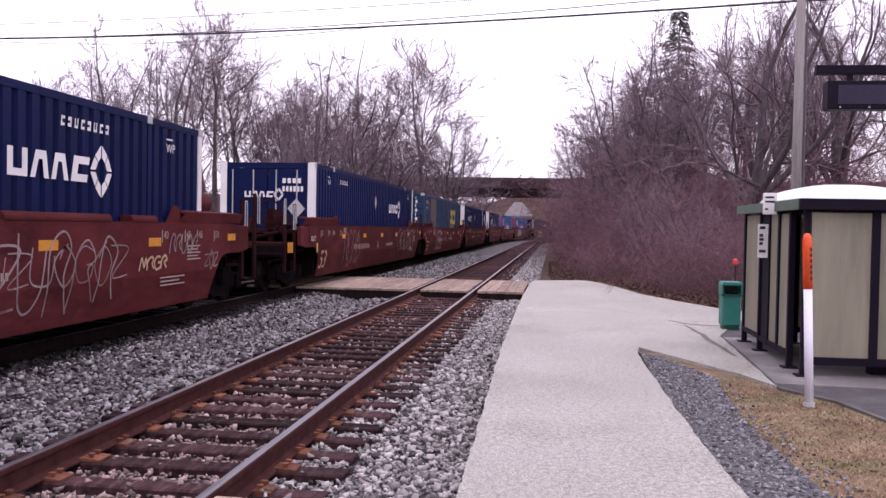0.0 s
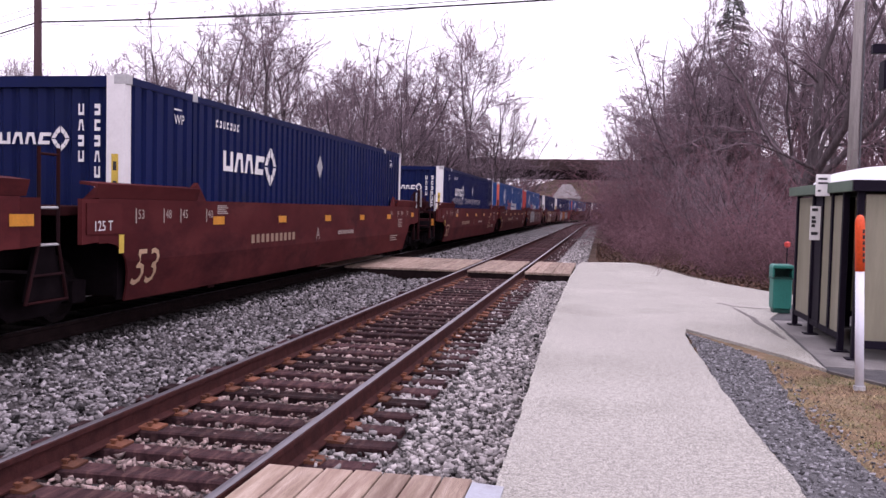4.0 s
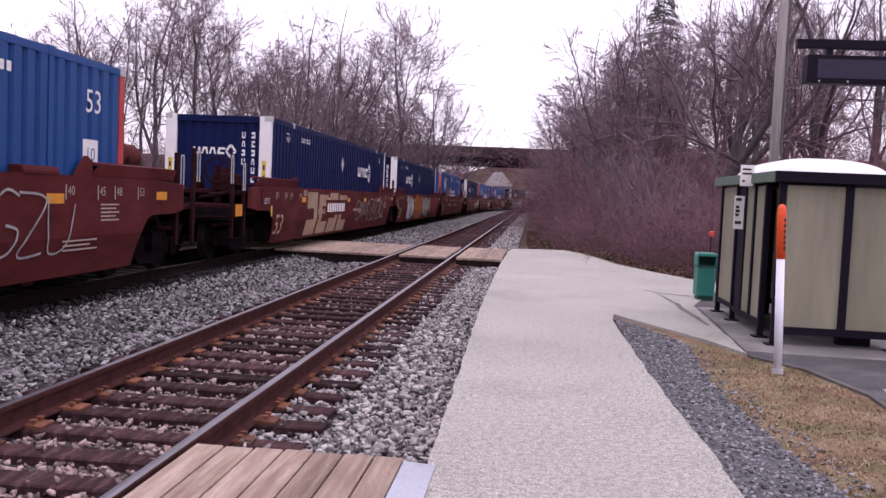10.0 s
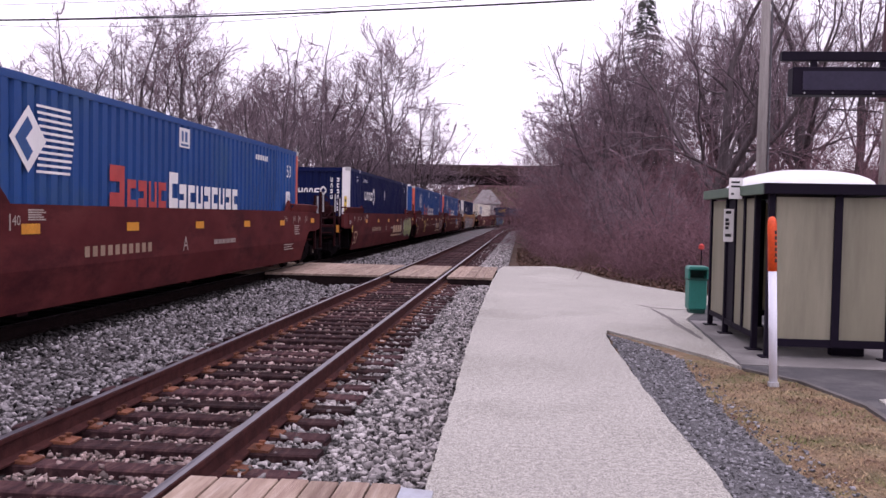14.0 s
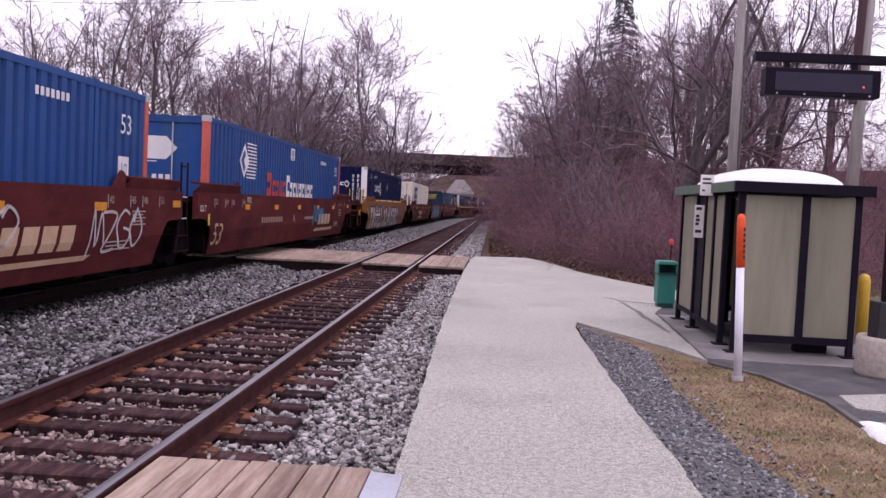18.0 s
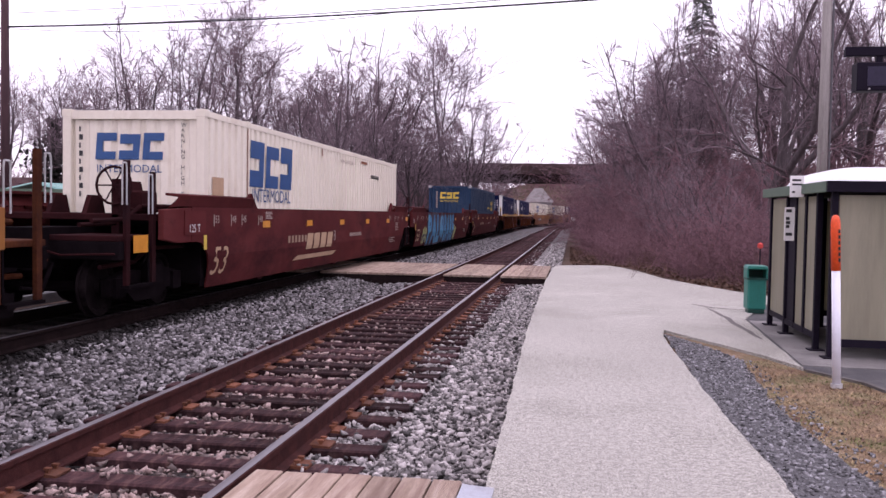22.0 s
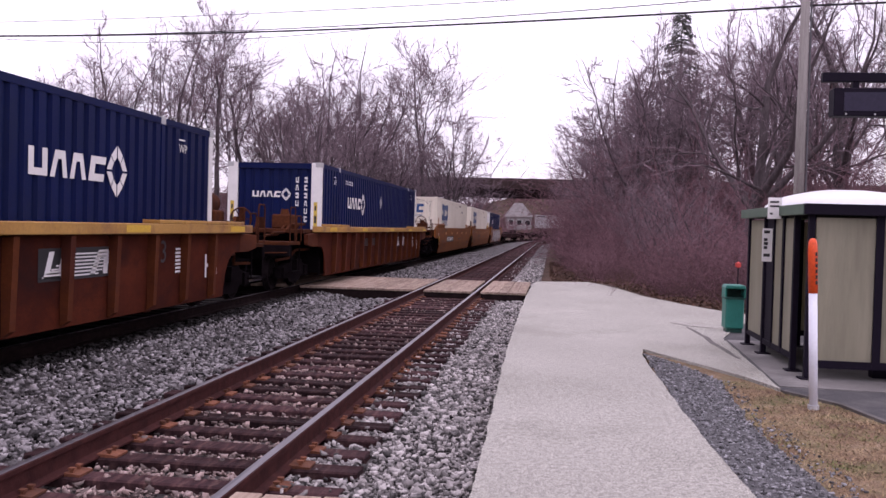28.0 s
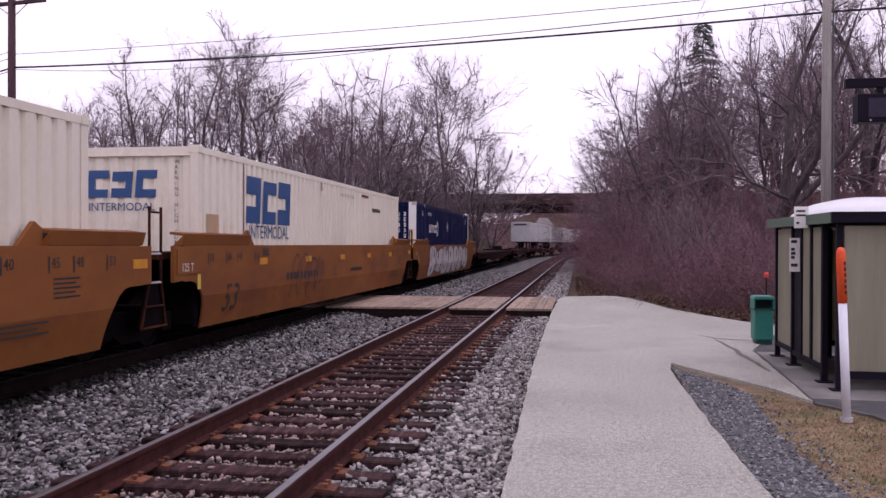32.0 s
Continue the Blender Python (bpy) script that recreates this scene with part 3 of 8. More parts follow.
def railway(off, label, lo, hi, plated, wood):
    tr = thing("railway_track", label, "railway track", kind="structure")
    for s in (-0.5, 0.5):
        rail(tr, off + s * GAUGE, "rusty steel rail with a polished top", M_RAIL if off else M_RAIL_SHADE)
    rest = Geo()
    rnd = random.Random(int(off * 10) + 7)
    for i in range(-20, 580):
        u = i * 0.508 + 0.2
        x, y, a = along(u, off)
        if lo <= u < hi:
            m = pose(x + rnd.uniform(-0.04, 0.04), y + rnd.uniform(-0.02, 0.02), rnd.uniform(-0.012, 0.006), 0, 0, rnd.uniform(-0.9, 0.9))
            tie = part("tie", rnd.choice(tie_meshes), wood, tr, m=m)
            if u < plated:
                for s in (-0.5, 0.5):
                    pl = part("tie_plate", plate_mesh, M_RUST, tie, m=pose(s * GAUGE, 0, 0.003))
                    if u < 14:
                        part("spikes", spike_mesh, M_RUST, tie, m=pose(s * GAUGE, 0, 0.003))
        else:
            c, s_ = math.cos(a), math.sin(a)
            r = [(x + c * px + s_ * py, y - s_ * px + c * py, z) for px in (-1.3, 1.3) for py in (-0.11, 0.11) for z in (-0.34, -0.19)]
            rest.add(r, [(0, 1, 3, 2), (4, 6, 7, 5), (0, 4, 5, 1), (2, 3, 7, 6), (1, 5, 7, 3)])
    part("distant_ties", rest, wood, tr)["kind"] = "stuff"
    return tr


railway(OFF_NEAR, "empty rusty track with dark timber ties beside the platform", -3, 60, 30, M_TIE)
# ties and rails of the freight track carry train shade in their colour
railway(0.0, "freight track with dark timber ties under the moving train", 2, 40, -99, M_TIE_SHADE)

# ---------------------------------------------------------------- platform walk, lot, turf
WALK = [(-0.53, -6), (-0.53, 2), (-0.56, 5.5), (-0.60, 7.8), (-0.66, 10.5), (-0.69, 13), (-0.71, 18), (-0.72, 22), (-0.66, 26), (-0.58, 27.9), (0.3, 28.3),
        (1.05, 28.5), (1.4, 27.6), (1.75, 26.2), (2.25, 23.1), (2.9, 21.0), (3.6, 19.2), (4.2, 18.4), (3.3, 16.4), (2.62, 14.2), (2.5, 12.0), (2.38, 9.72),
        (2.15, 10.45), (1.75, 11.35), (1.2, 12.5), (1.14, 12.0), (1.13, 8.7), (1.16, 7.1), (1.2, 5.6), (1.2, 2), (1.2, -6)]


def wobble(poly, step, amp, seed):
    """The outline cut into short pieces with ragged edges."""
    out = []
    for (a, b), (c, d) in zip(poly, poly[1:] + poly[:1]):
        n = max(1, int(math.hypot(c - a, d - b) / step))
        for i in range(n):
            x, y = a + (c - a) * i / n, b + (d - b) * i / n
            out.append((x + amp * (noise.noise(Vector((x * 2, y * 2, seed))) + 0.6 * noise.noise(Vector((x * 9, y * 9, seed)))), y + amp * noise.noise(Vector((x * 3, y * 3, seed + 9)))))
    return out


solid("pavement", Geo().prism(wobble(WALK, 0.1, 0.018, 1), -0.22, 0.0, "z"), M_CONCRETE, "worn pale concrete platform walk with ragged edges", "pavement", kind="structure")
LOT = [(2.385, 9.7), (2.505, 12.0), (2.625, 14.2), (3.305, 16.4), (4.205, 18.4), (6.5, 18.0), (40, 17), (40, -8), (2.9, -8), (2.9, 4), (2.94, 7.1), (2.99, 7.9), (2.78, 9.03)]
solid("asphalt_lot", Geo().prism(LOT, -0.2, -0.012, "z"), M_ASPHALT, "patched dark asphalt lot around the shelter", "asphalt", kind="structure")
TURF = [(1.2, -6), (1.2, 5.6), (1.16, 7.1), (1.13, 8.7), (1.2, 12.5), (1.75, 11.35), (2.15, 10.45), (2.38, 9.7), (2.78, 9.03), (2.99, 7.9), (2.94, 7.1), (2.9, 4), (2.9, -6)]
solid("turf_strip", Geo().prism(TURF, -0.2, -0.035, "z"), M_GRASS, "strip of dead straw-coloured grass beside the walk", "grass", kind="structure")
CHIPS = [(1.21, -6), (1.21, 5.6), (1.17, 7.1), (1.14, 8.7), (1.19, 12.3), (1.62, 11.2), (1.85, 10.2), (1.72, 8.6), (1.69, 7.35), (1.75, 5.73), (1.84, 4.88), (1.95, 2), (1.95, -6)]
solid("stone_chip_strip", Geo().prism(wobble(CHIPS, 0.15, 0.05, 4), -0.2, -0.028, "z"), M_CHIP_BED, "strip of blue-grey stone chips along the walk", "gravel", kind="structure")
kerb = Geo()
for (a, b), (c, d) in zip([(2.40, 9.66), (2.80, 9.0), (3.01, 7.9), (2.96, 7.1), (2.92, 4)], [(2.80, 9.0), (3.01, 7.9), (2.96, 7.1), (2.92, 4), (2.92, -6)]):
    q = Vector((c - a, d - b)).normalized()
    nx, ny = q.y * 0.028, -q.x * 0.028
    kerb.prism([(a - nx, b - ny), (c - nx, d - ny), (c + nx, d + ny), (a + nx, b + ny)], -0.15, -0.006, "z")
solid("kerb", kerb, M_KERB, "low pale kerb between turf and asphalt", "kerb", kind="structure")
slab = Geo()
slab.prism([(3.20, 8.15), (3.14, 7.62), (3.42, 7.50), (5.2, 7.7), (5.2, 8.75), (3.8, 8.38)], -0.1, 0.0, "z")
slab.prism([(3.05, 7.12), (2.98, 6.6), (5.2, 6.2), (5.2, 7.3)], -0.1, -0.002, "z")
solid("paving_slab", slab, M_CONCRETE, "pale concrete slabs set in the asphalt", "paving", kind="structure")
pad = Geo().prism([(2.42, 9.9), (2.55, 12), (2.66, 14.1), (5.0, 14.0), (5.0, 9.75)], -0.1, -0.004, "z")
solid("shelter_pad", pad, surf("stained_pad", [(0.12, 0.115, 0.112), (0.19, 0.18, 0.175)], 1.1, 0.9, 0, 0.4, 50, (0.27, 0.26, 0.25), 0.8), "stained grey concrete pad under the shelter", "paving", kind="structure")
solid("lawn", Geo().prism([(5.2, 18.6), (40, 18.2), (60, 34), (14, 40), (7.5, 27)], -0.3, 0.02, "z"), M_LAWN, "tired brown-green lawn beyond the lot", "lawn", kind="structure")


# ---------------------------------------------------------------- timber crossings
def deck(name, label, spans, y0, y1, top, plank, seed, ramp_x=None):
    d = thing(name, label, "timber crossing", kind="structure")
    rnd = random.Random(seed)
    for x0, x1 in spans:
        n = max(1, round((x1 - x0) / plank))
        w = (x1 - x0) / n
        for i in range(n):
            a = x0 + i * w
            g = Geo().box(a + 0.006, a + w - 0.006, y0 + rnd.uniform(-0.02, 0.02), y1 + rnd.uniform(-0.02, 0.02), top - 0.06, top + rnd.uniform(-0.006, 0.004))
            part("plank", g, M_PLANK, d, bevel=0.006)
        for yy in (y0 + 0.02, y1 - 0.14, (y0 + y1) / 2):
            part("bearer", Geo().box(x0 + 0.02, x1 - 0.02, yy, yy + 0.12, top - 0.34, top - 0.062), M_BEAM, d, "dark timber bearer")
    if ramp_x:
        part("ramp_plate", Geo().prism([(ramp_x[0], top - 0.03), (ramp_x[0], top + 0.004), (ramp_x[1], 0.012), (ramp_x[1], -0.02)], y0, y1 - 0.06, "y"), M_PLATE, d, "grey steel edge plate")
    return d


deck("timber_crossing", "pale weathered plank crossing from platform to near rail", [(-1.955, -0.69)], 0.6, 4.98, 0.02, 0.182, 3, (-0.685, -0.5))
deck("timber_crossing", "weathered plank foot crossing over both tracks", [(-1.93, -0.74), (-3.42, -2.17), (-6.76, -3.66), (-8.10, -6.95)], 22.5, 27.4, 0.0, 0.25, 5)


# ---------------------------------------------------------------- loose stone
def pebbles(n, place, size, seed):
    """Many small irregular stones in one mesh. place(rng, n) gives x, y, z."""
    rng = np.random.default_rng(seed)
    base = np.array([(x, y, z) for x in (-1, 1) for y in (-1, 1) for z in (-1, 1)]) * 0.62
    tri = np.array([(0, 1, 3), (0, 3, 2), (4, 6, 7), (4, 7, 5), (0, 4, 5), (0, 5, 1), (2, 3, 7), (2, 7, 6), (0, 2, 6), (0, 6, 4), (1, 5, 7), (1, 7, 3)])
    at = place(rng, n)
    n = len(at)
    v = base[None] * rng.uniform(0.6, 1.3, (n, 8, 1)) + rng.normal(0, 0.16, (n, 8, 3))
    v *= rng.uniform(0.5, 1.5, (n, 1, 3)) * np.array([1, 1, 0.62])
    v *= (size[0] + (size[1] - size[0]) * rng.random((n, 1, 1)) ** 2) / 2
    a, b = rng.uniform(0, 6.3, n), rng.normal(0, 0.5, n)
    ca, sa, cb, sb = np.cos(a)[:, None], np.sin(a)[:, None], np.cos(b)[:, None], np.sin(b)[:, None]
    x, y, z = v[..., 0], v[..., 1], v[..., 2]
    y, z = y * cb - z * sb, y * sb + z * cb
    x, y = x * ca - y * sa, x * sa + y * ca
    co = np.stack([x, y, z], -1) + at[:, None]
    fs = (tri[None] + (np.arange(n) * 8)[:, None, None]).reshape(-1, 3)
    return mesh_np(co.reshape(-1, 3), fs)


def mesh_np(co, tris):
    me = bpy.data.meshes.new("mesh")
    me.vertices.add(len(co))
    me.vertices.foreach_set("co", np.asarray(co, np.float32).ravel())
    me.loops.add(tris.size)
    me.loops.foreach_set("vertex_index", tris.ravel().astype(np.int32))
    me.polygons.add(len(tris))
    me.polygons.foreach_set("loop_start", np.arange(0, tris.size, 3, dtype=np.int32))
    me.polygons.foreach_set("loop_total", np.full(len(tris), 3, np.int32))
    me.update()
    return me


def stuff(name, me, mat, label, category):
    me.name = name
    me.materials.append(mat)
    return tagged(new(name, me), label, category, kind="stuff")


def on_bed(x0, x1, y0, y1, power=1.6):
    def place(rng, n):
        x = rng.uniform(x0, x1, n)
        y = y0 + (y1 - y0) * rng.random(n) ** power
        ok = np.ones(n, bool)
        for r in (X_NEAR - 0.7525, X_NEAR + 0.7525, X_FAR + 0.7525):
            ok &= np.abs(x - r) > 0.06
        ph = ((y - 0.2) / 0.508 + 0.5) % 1.0 - 0.5
        over_tie = (np.abs(ph) < 0.24) & ((np.abs(x - X_NEAR) < 1.3) | (np.abs(x - X_FAR) < 0.9))
        ok &= ~over_tie | (rng.random(n) < 0.05)
        ok &= ~((x > -2.0) & (y < 5.0)) & ~((y > 22.4) & (y < 27.5))
        lift = np.where(over_tie, 0.055, 0.0)
        z = np.interp(x - X_FAR, [b[0] for b in BED], [b[1] for b in BED]) + rng.uniform(-0.012, 0.045, n) + lift
        return np.stack([x, y, z], -1)[ok]
    return place


stuff("ballast_stones", pebbles(19000, on_bed(-2.02, -0.62, 3.2, 22.4, 1.5), (0.035, 0.085), 1), M_STONE, "loose pale grey ballast stones beside the walk", "gravel")
stuff("ballast_stones", pebbles(13000, on_bed(-3.5, -2.08, 3.6, 22, 1.5), (0.03, 0.075), 2), M_STONE_RUST, "rust-stained ballast stones between the ties", "gravel")
stuff("ballast_stones", pebbles(22000, on_bed(-6.1, -3.6, 4.5, 30, 1.4), (0.035, 0.09), 3), M_STONE_DARK, "dusty dark grey ballast stones between the tracks", "gravel")

# stones coloured dark where the train's shade falls
stuff("ballast_stones", pebbles(5000, on_bed(-6.7, -5.9, 4.5, 34, 1.3), (0.035, 0.085), 8), M_STONE_SHADE, "stones beside the freight track, coloured dark for train shade", "gravel")

stuff("ballast_stones", pebbles(9000, on_bed(-6.3, -3.6, 27.5, 64, 1.3), (0.06, 0.12), 9), M_STONE_DARK, "dusty ballast stones between the tracks farther on", "gravel")
stuff("ballast_stones", pebbles(5500, on_bed(-2.02, -0.5, 27.5, 58, 1.3), (0.06, 0.11), 10), M_STONE, "pale ballast stones along the near track", "gravel")


def in_poly(poly, z, y_hi):
    xs_, ys_ = [p[0] for p in poly], [p[1] for p in poly]

    def place(rng, n):
        x, y = rng.uniform(min(xs_), max(xs_), n), rng.uniform(2.5, y_hi, n)
        inside = np.zeros(n, bool)
        for (a, b), (c, d) in zip(poly, poly[1:] + poly[:1]):
            cross = (b > y) != (d > y)
            with np.errstate(divide="ignore", invalid="ignore"):
                inside ^= cross & (x < (c - a) * (y - b) / (d - b) + a)
        return np.stack([x, y, np.full(n, z)], -1)[inside]
    return place


stuff("stone_chips", pebbles(7000, in_poly(CHIPS, -0.025, 12.4), (0.016, 0.042), 4), M_CHIP, "small blue-grey stone chips", "gravel")
SPILL = [(1.6, 2.5), (1.55, 7), (1.6, 9), (1.75, 10.4), (1.95, 10.2), (1.93, 8.6), (1.95, 7.2), (2.02, 5.2), (2.15, 2.5)]
stuff("stone_chips", pebbles(1300, in_poly(SPILL, -0.024, 10.4), (0.014, 0.04), 14), M_CHIP, "stray stone chips along the turf", "gravel")


def blades(n, place, h, seed, width=0.005, lean=0.7):
    rng = np.random.default_rng(seed)
    at = place(rng, n)
    n = len(at)
    a = rng.uniform(0, 6.3, n)
    hh = rng.uniform(h[0], h[1], n)
    d = np.stack([np.cos(a), np.sin(a), 0 * a], -1)
    s = np.stack([-np.sin(a), np.cos(a), 0 * a], -1) * width
    tip = at + d * (hh * rng.uniform(0.3, 1.4, n) * lean)[:, None] + np.stack([0 * a, 0 * a, hh], -1)
    co = np.stack([at - s, at + s, tip], 1).reshape(-1, 3)
    return mesh_np(co, np.arange(3 * n).reshape(-1, 3))


GRASSY = [(1.95, 2), (1.84, 4.88), (1.75, 5.73), (1.69, 7.35), (1.72, 8.6), (1.85, 10.2), (2.1, 10.3), (2.36, 9.7), (2.76, 9.03), (2.96, 7.9), (2.9, 7.1), (2.88, 4), (2.88, 2)]
stuff("grass_tufts", blades(20000, in_poly(GRASSY, -0.036, 10.3), (0.006, 0.026), 5, 0.005, 2.2), M_BLADE, "flattened dry straw-coloured grass", "grass")


# ---------------------------------------------------------------- bare trees and brush
class Twigs:
    """Tapered pieces of branch, turned into one mesh."""

    def __init__(self):
        self.a, self.b, self.ra, self.rb = [], [], [], []

    def seg(self, a, b, ra, rb):
        self.a.append(a), self.b.append(b), self.ra.append(ra), self.rb.append(rb)

    def arrays(self, n, pointed=False):
        """Points and triangles: n-sided pieces, open tubes or pointed ones."""
        a, b = np.array(self.a), np.array(self.b)
        ra, rb = np.array(self.ra)[:, None, None], np.array(self.rb)[:, None, None]
        d = b - a
        d /= np.linalg.norm(d, axis=1)[:, None] + 1e-9
        up = np.where(np.abs(d[:, 2:3]) < 0.9, [[0, 0, 1.0]], [[1.0, 0, 0]])
        s = np.cross(d, up)
        s /= np.linalg.norm(s, axis=1)[:, None]
        t = np.cross(d, s)
        an = np.arange(n) * 2 * math.pi / n
        ring = s[:, None] * np.cos(an)[None, :, None] + t[:, None] * np.sin(an)[None, :, None]
        i = np.arange(n)
        if pointed:
            co = np.concatenate([a[:, None] + ring * ra, b[:, None]], 1)
            tri = np.stack([i, (i + 1) % n, i * 0 + n], -1)
            return co.reshape(-1, 3), (tri[None] + (np.arange(len(a)) * (n + 1))[:, None, None]).reshape(-1, 3)
        co = np.concatenate([a[:, None] + ring * ra, b[:, None] + ring * rb], 1)
        j = (i + 1) % n
        tri = np.concatenate([np.stack([i, j, j + n], -1), np.stack([i, j + n, i + n], -1)])
        fs = tri[None] + (np.arange(len(a)) * 2 * n)[:, None, None]
        return co.reshape(-1, 3), fs.reshape(-1, 3)

    def mesh(self, n):
        return mesh_np(*self.arrays(n))


def joined(*pieces):
    """Several arrays of points and triangles in one mesh."""
    first = np.cumsum([0] + [len(co) for co, _ in pieces])
    return mesh_np(np.concatenate([co for co, _ in pieces]), np.concatenate([fs + k for (_, fs), k in zip(pieces, first)]))


def grow(seed, fork=0.3, leaders=3, fan=0.45, limbs=9, reach=0.30, angle=0.8, branches=6, twigs=5, sprays=3, fine=0.0075, wander=0.10, girth=0.0125):
    """A leafless broadleaf tree, ten metres tall: a trunk that forks into leaders, then limbs, branches, twigs and fine sprays."""
    rng = np.random.default_rng(seed)
    wood, fuzz, tips = Twigs(), Twigs(), Twigs()
    up = np.array([0, 0, 1.0])

    def aside(d, ang, az):
        s_ = np.cross(d, up if abs(d[2]) < 0.95 else np.array([1.0, 0, 0]))
        s_ /= np.linalg.norm(s_)
        t_ = np.cross(d, s_)
        return d * math.cos(ang) + (s_ * math.cos(az) + t_ * math.sin(az)) * math.sin(ang)

    def run(p, d, ln, r0, r1, pieces, bend, lift, into):
        pts = [p]
        for i in range(pieces):
            d = d + rng.normal(size=3) * bend + up * lift
            d = d / np.linalg.norm(d)
            q = p + d * (ln / pieces)
            into.seg(p, q, r0 + (r1 - r0) * i / pieces, r0 + (r1 - r0) * (i + 1) / pieces)
            p = q
            pts.append(q)
        return pts

    def spot(pts, g):
        g = min(0.999, g) * (len(pts) - 1)
        i = int(g)
        d = pts[i + 1] - pts[i]
        return pts[i] + d * (g - i), d / np.linalg.norm(d)

    def spray(pts, ln, count):
        """Twigs along a branch, each with finer ones."""
        for w in range(count):
            p, d = spot(pts, 0.15 + 0.85 * (w + rng.random()) / count)
            l2 = ln * rng.uniform(0.3, 0.62)
            v = aside(d, rng.uniform(0.4, 0.95), rng.uniform(0, 6.3)) + up * 0.12
            tw = [p, p + v * l2]
            tips.seg(*tw, fine * 1.1, 0)
            for k in range(sprays):
                q, e_ = spot(tw, rng.uniform(0.2, 1.0))
                q2 = q + aside(e_, rng.uniform(0.3, 0.8), rng.uniform(0, 6.3)) * l2 * rng.uniform(0.35, 0.75)
                tips.seg(q, q2, fine * 0.9, 0)

    r0 = 10 * girth
    trunk = run(np.array([0, 0, -0.3]), aside(up, 0.04, rng.uniform(0, 6.3)), 10 * fork, r0 * 1.2, r0 * 0.85, 4, 0.05, 0.03, wood)
    base, d0 = spot(trunk, 1.0)
    az = rng.uniform(0, 6.3)
    for k in range(leaders):
        az += 2.4
        lean = fan * (0.25 if k == 0 else rng.uniform(0.6, 1.15))
        ln = (10 - 10 * fork) * (1.0 if k == 0 else rng.uniform(0.72, 0.98))
        p, d = spot(trunk, 1.0 if k < 2 else rng.uniform(0.7, 1.0))
        rl = r0 * (0.72 if k == 0 else rng.uniform(0.42, 0.6))
        main = run(p, aside(d, lean, az), ln, rl, fine * 1.5, 9, wander, 0.05 + 0.05 * lean, wood)
        la = rng.uniform(0, 6.3)
        for j in range(limbs):
            f = 0.08 + 0.9 * (j + rng.random()) / limbs
            la += 2.4 + rng.normal() * 0.3
            q, e_ = spot(main, f)
            l1 = 10 * reach * (1.12 - 0.78 * f) * rng.uniform(0.6, 1.2)
            rr = (rl + (fine - rl) * f) * rng.uniform(0.38, 0.55)
            limb = run(q, aside(e_, angle * rng.uniform(0.7, 1.25), la), l1, rr, fine * 1.3, 6, wander * 1.4, 0.045, wood)
            spray(limb[3:], l1 * 0.5, twigs // 2)
            for m_ in range(branches):
                u, v = spot(limb, 0.15 + 0.82 * (m_ + rng.random()) / branches)
                l2 = l1 * rng.uniform(0.28, 0.6)
                spray(run(u, aside(v, rng.uniform(0.45, 0.95), rng.uniform(0, 6.3)), l2, rr * 0.35 + fine, fine, 3, 0.18, 0.05, fuzz), l2, twigs)
        spray(main[6:], 1.0, twigs * 2)
    top = max(q[2] for q in wood.b + fuzz.b)
    a, crown = wood.mesh(6), joined(fuzz.arrays(3), tips.arrays(3, True))
    for me in (a, crown):
        me.transform(Matrix.Scale(10.0 / top, 4))
    a.materials.append(M_BARK), crown.materials.append(M_TWIG)
    a.polygons.foreach_set("use_smooth", [True] * len(a.polygons))
    return a, crown


# every shape is ten metres tall and is scaled where it stands
TREES = {"fan": grow(41, 0.27, 6, 0.45, 7, 0.30, 0.75, 5, 5, 3, 0.0072), "leader": grow(42, 0.4, 2, 0.16, 16, 0.40, 0.9, 7, 6, 3, 0.0085), "round": grow(44, 0.24, 5, 0.66, 7, 0.30, 0.9, 6, 6, 3, 0.0085),
         "forked": grow(45, 0.33, 3, 0.42, 9, 0.34, 0.75, 5, 5, 3, 0.0072), "broad": grow(47, 0.24, 5, 0.85, 7, 0.36, 0.8, 5, 4, 3, 0.006, wander=0.15, girth=0.021),
         "slender": grow(48, 0.42, 2, 0.24, 8, 0.24, 0.75, 4, 5, 3, 0.0072, girth=0.009), "thin": grow(49, 0.3, 3, 0.30, 6, 0.25, 0.7, 4, 5, 3, 0.0085, girth=0.008),
         "bushy": grow(52, 0.1, 5, 0.65, 6, 0.33, 0.95, 4, 5, 3, 0.009, girth=0.008)}


def tree(k, x, y, height, turn, label, group="", sink=0.0):
    t = thing("tree", label, "tree", group, m=pose(x, y, ground_z(x, y) - sink, 0, 0, turn) @ Matrix.Scale(height / 10, 4))
    part("trunk", TREES[k][0], M_BARK, t)
    part("crown", TREES[k][1], M_TWIG, t)
    return t


def path_edge(y):
    """How far right the walk and its verge reach."""
    return float(np.interp(y, [19, 21, 23, 26, 28.5, 32, 40, 100], [4.6, 3.5, 2.9, 2.3, 1.9, 1.1, 0.7, 0.6]))


rt = random.Random(4)
LEFT_LABEL = "tall bare grey-brown tree on the bank beyond the train"
RIGHT_LABEL = "tall bare tree in the brush beside the path"


def rooted(k, x, y, top, turn, label, group):
    """A tree whose tip stands at the height top."""
    return tree(k, x, y, top - ground_z(x, y), turn, label, group)


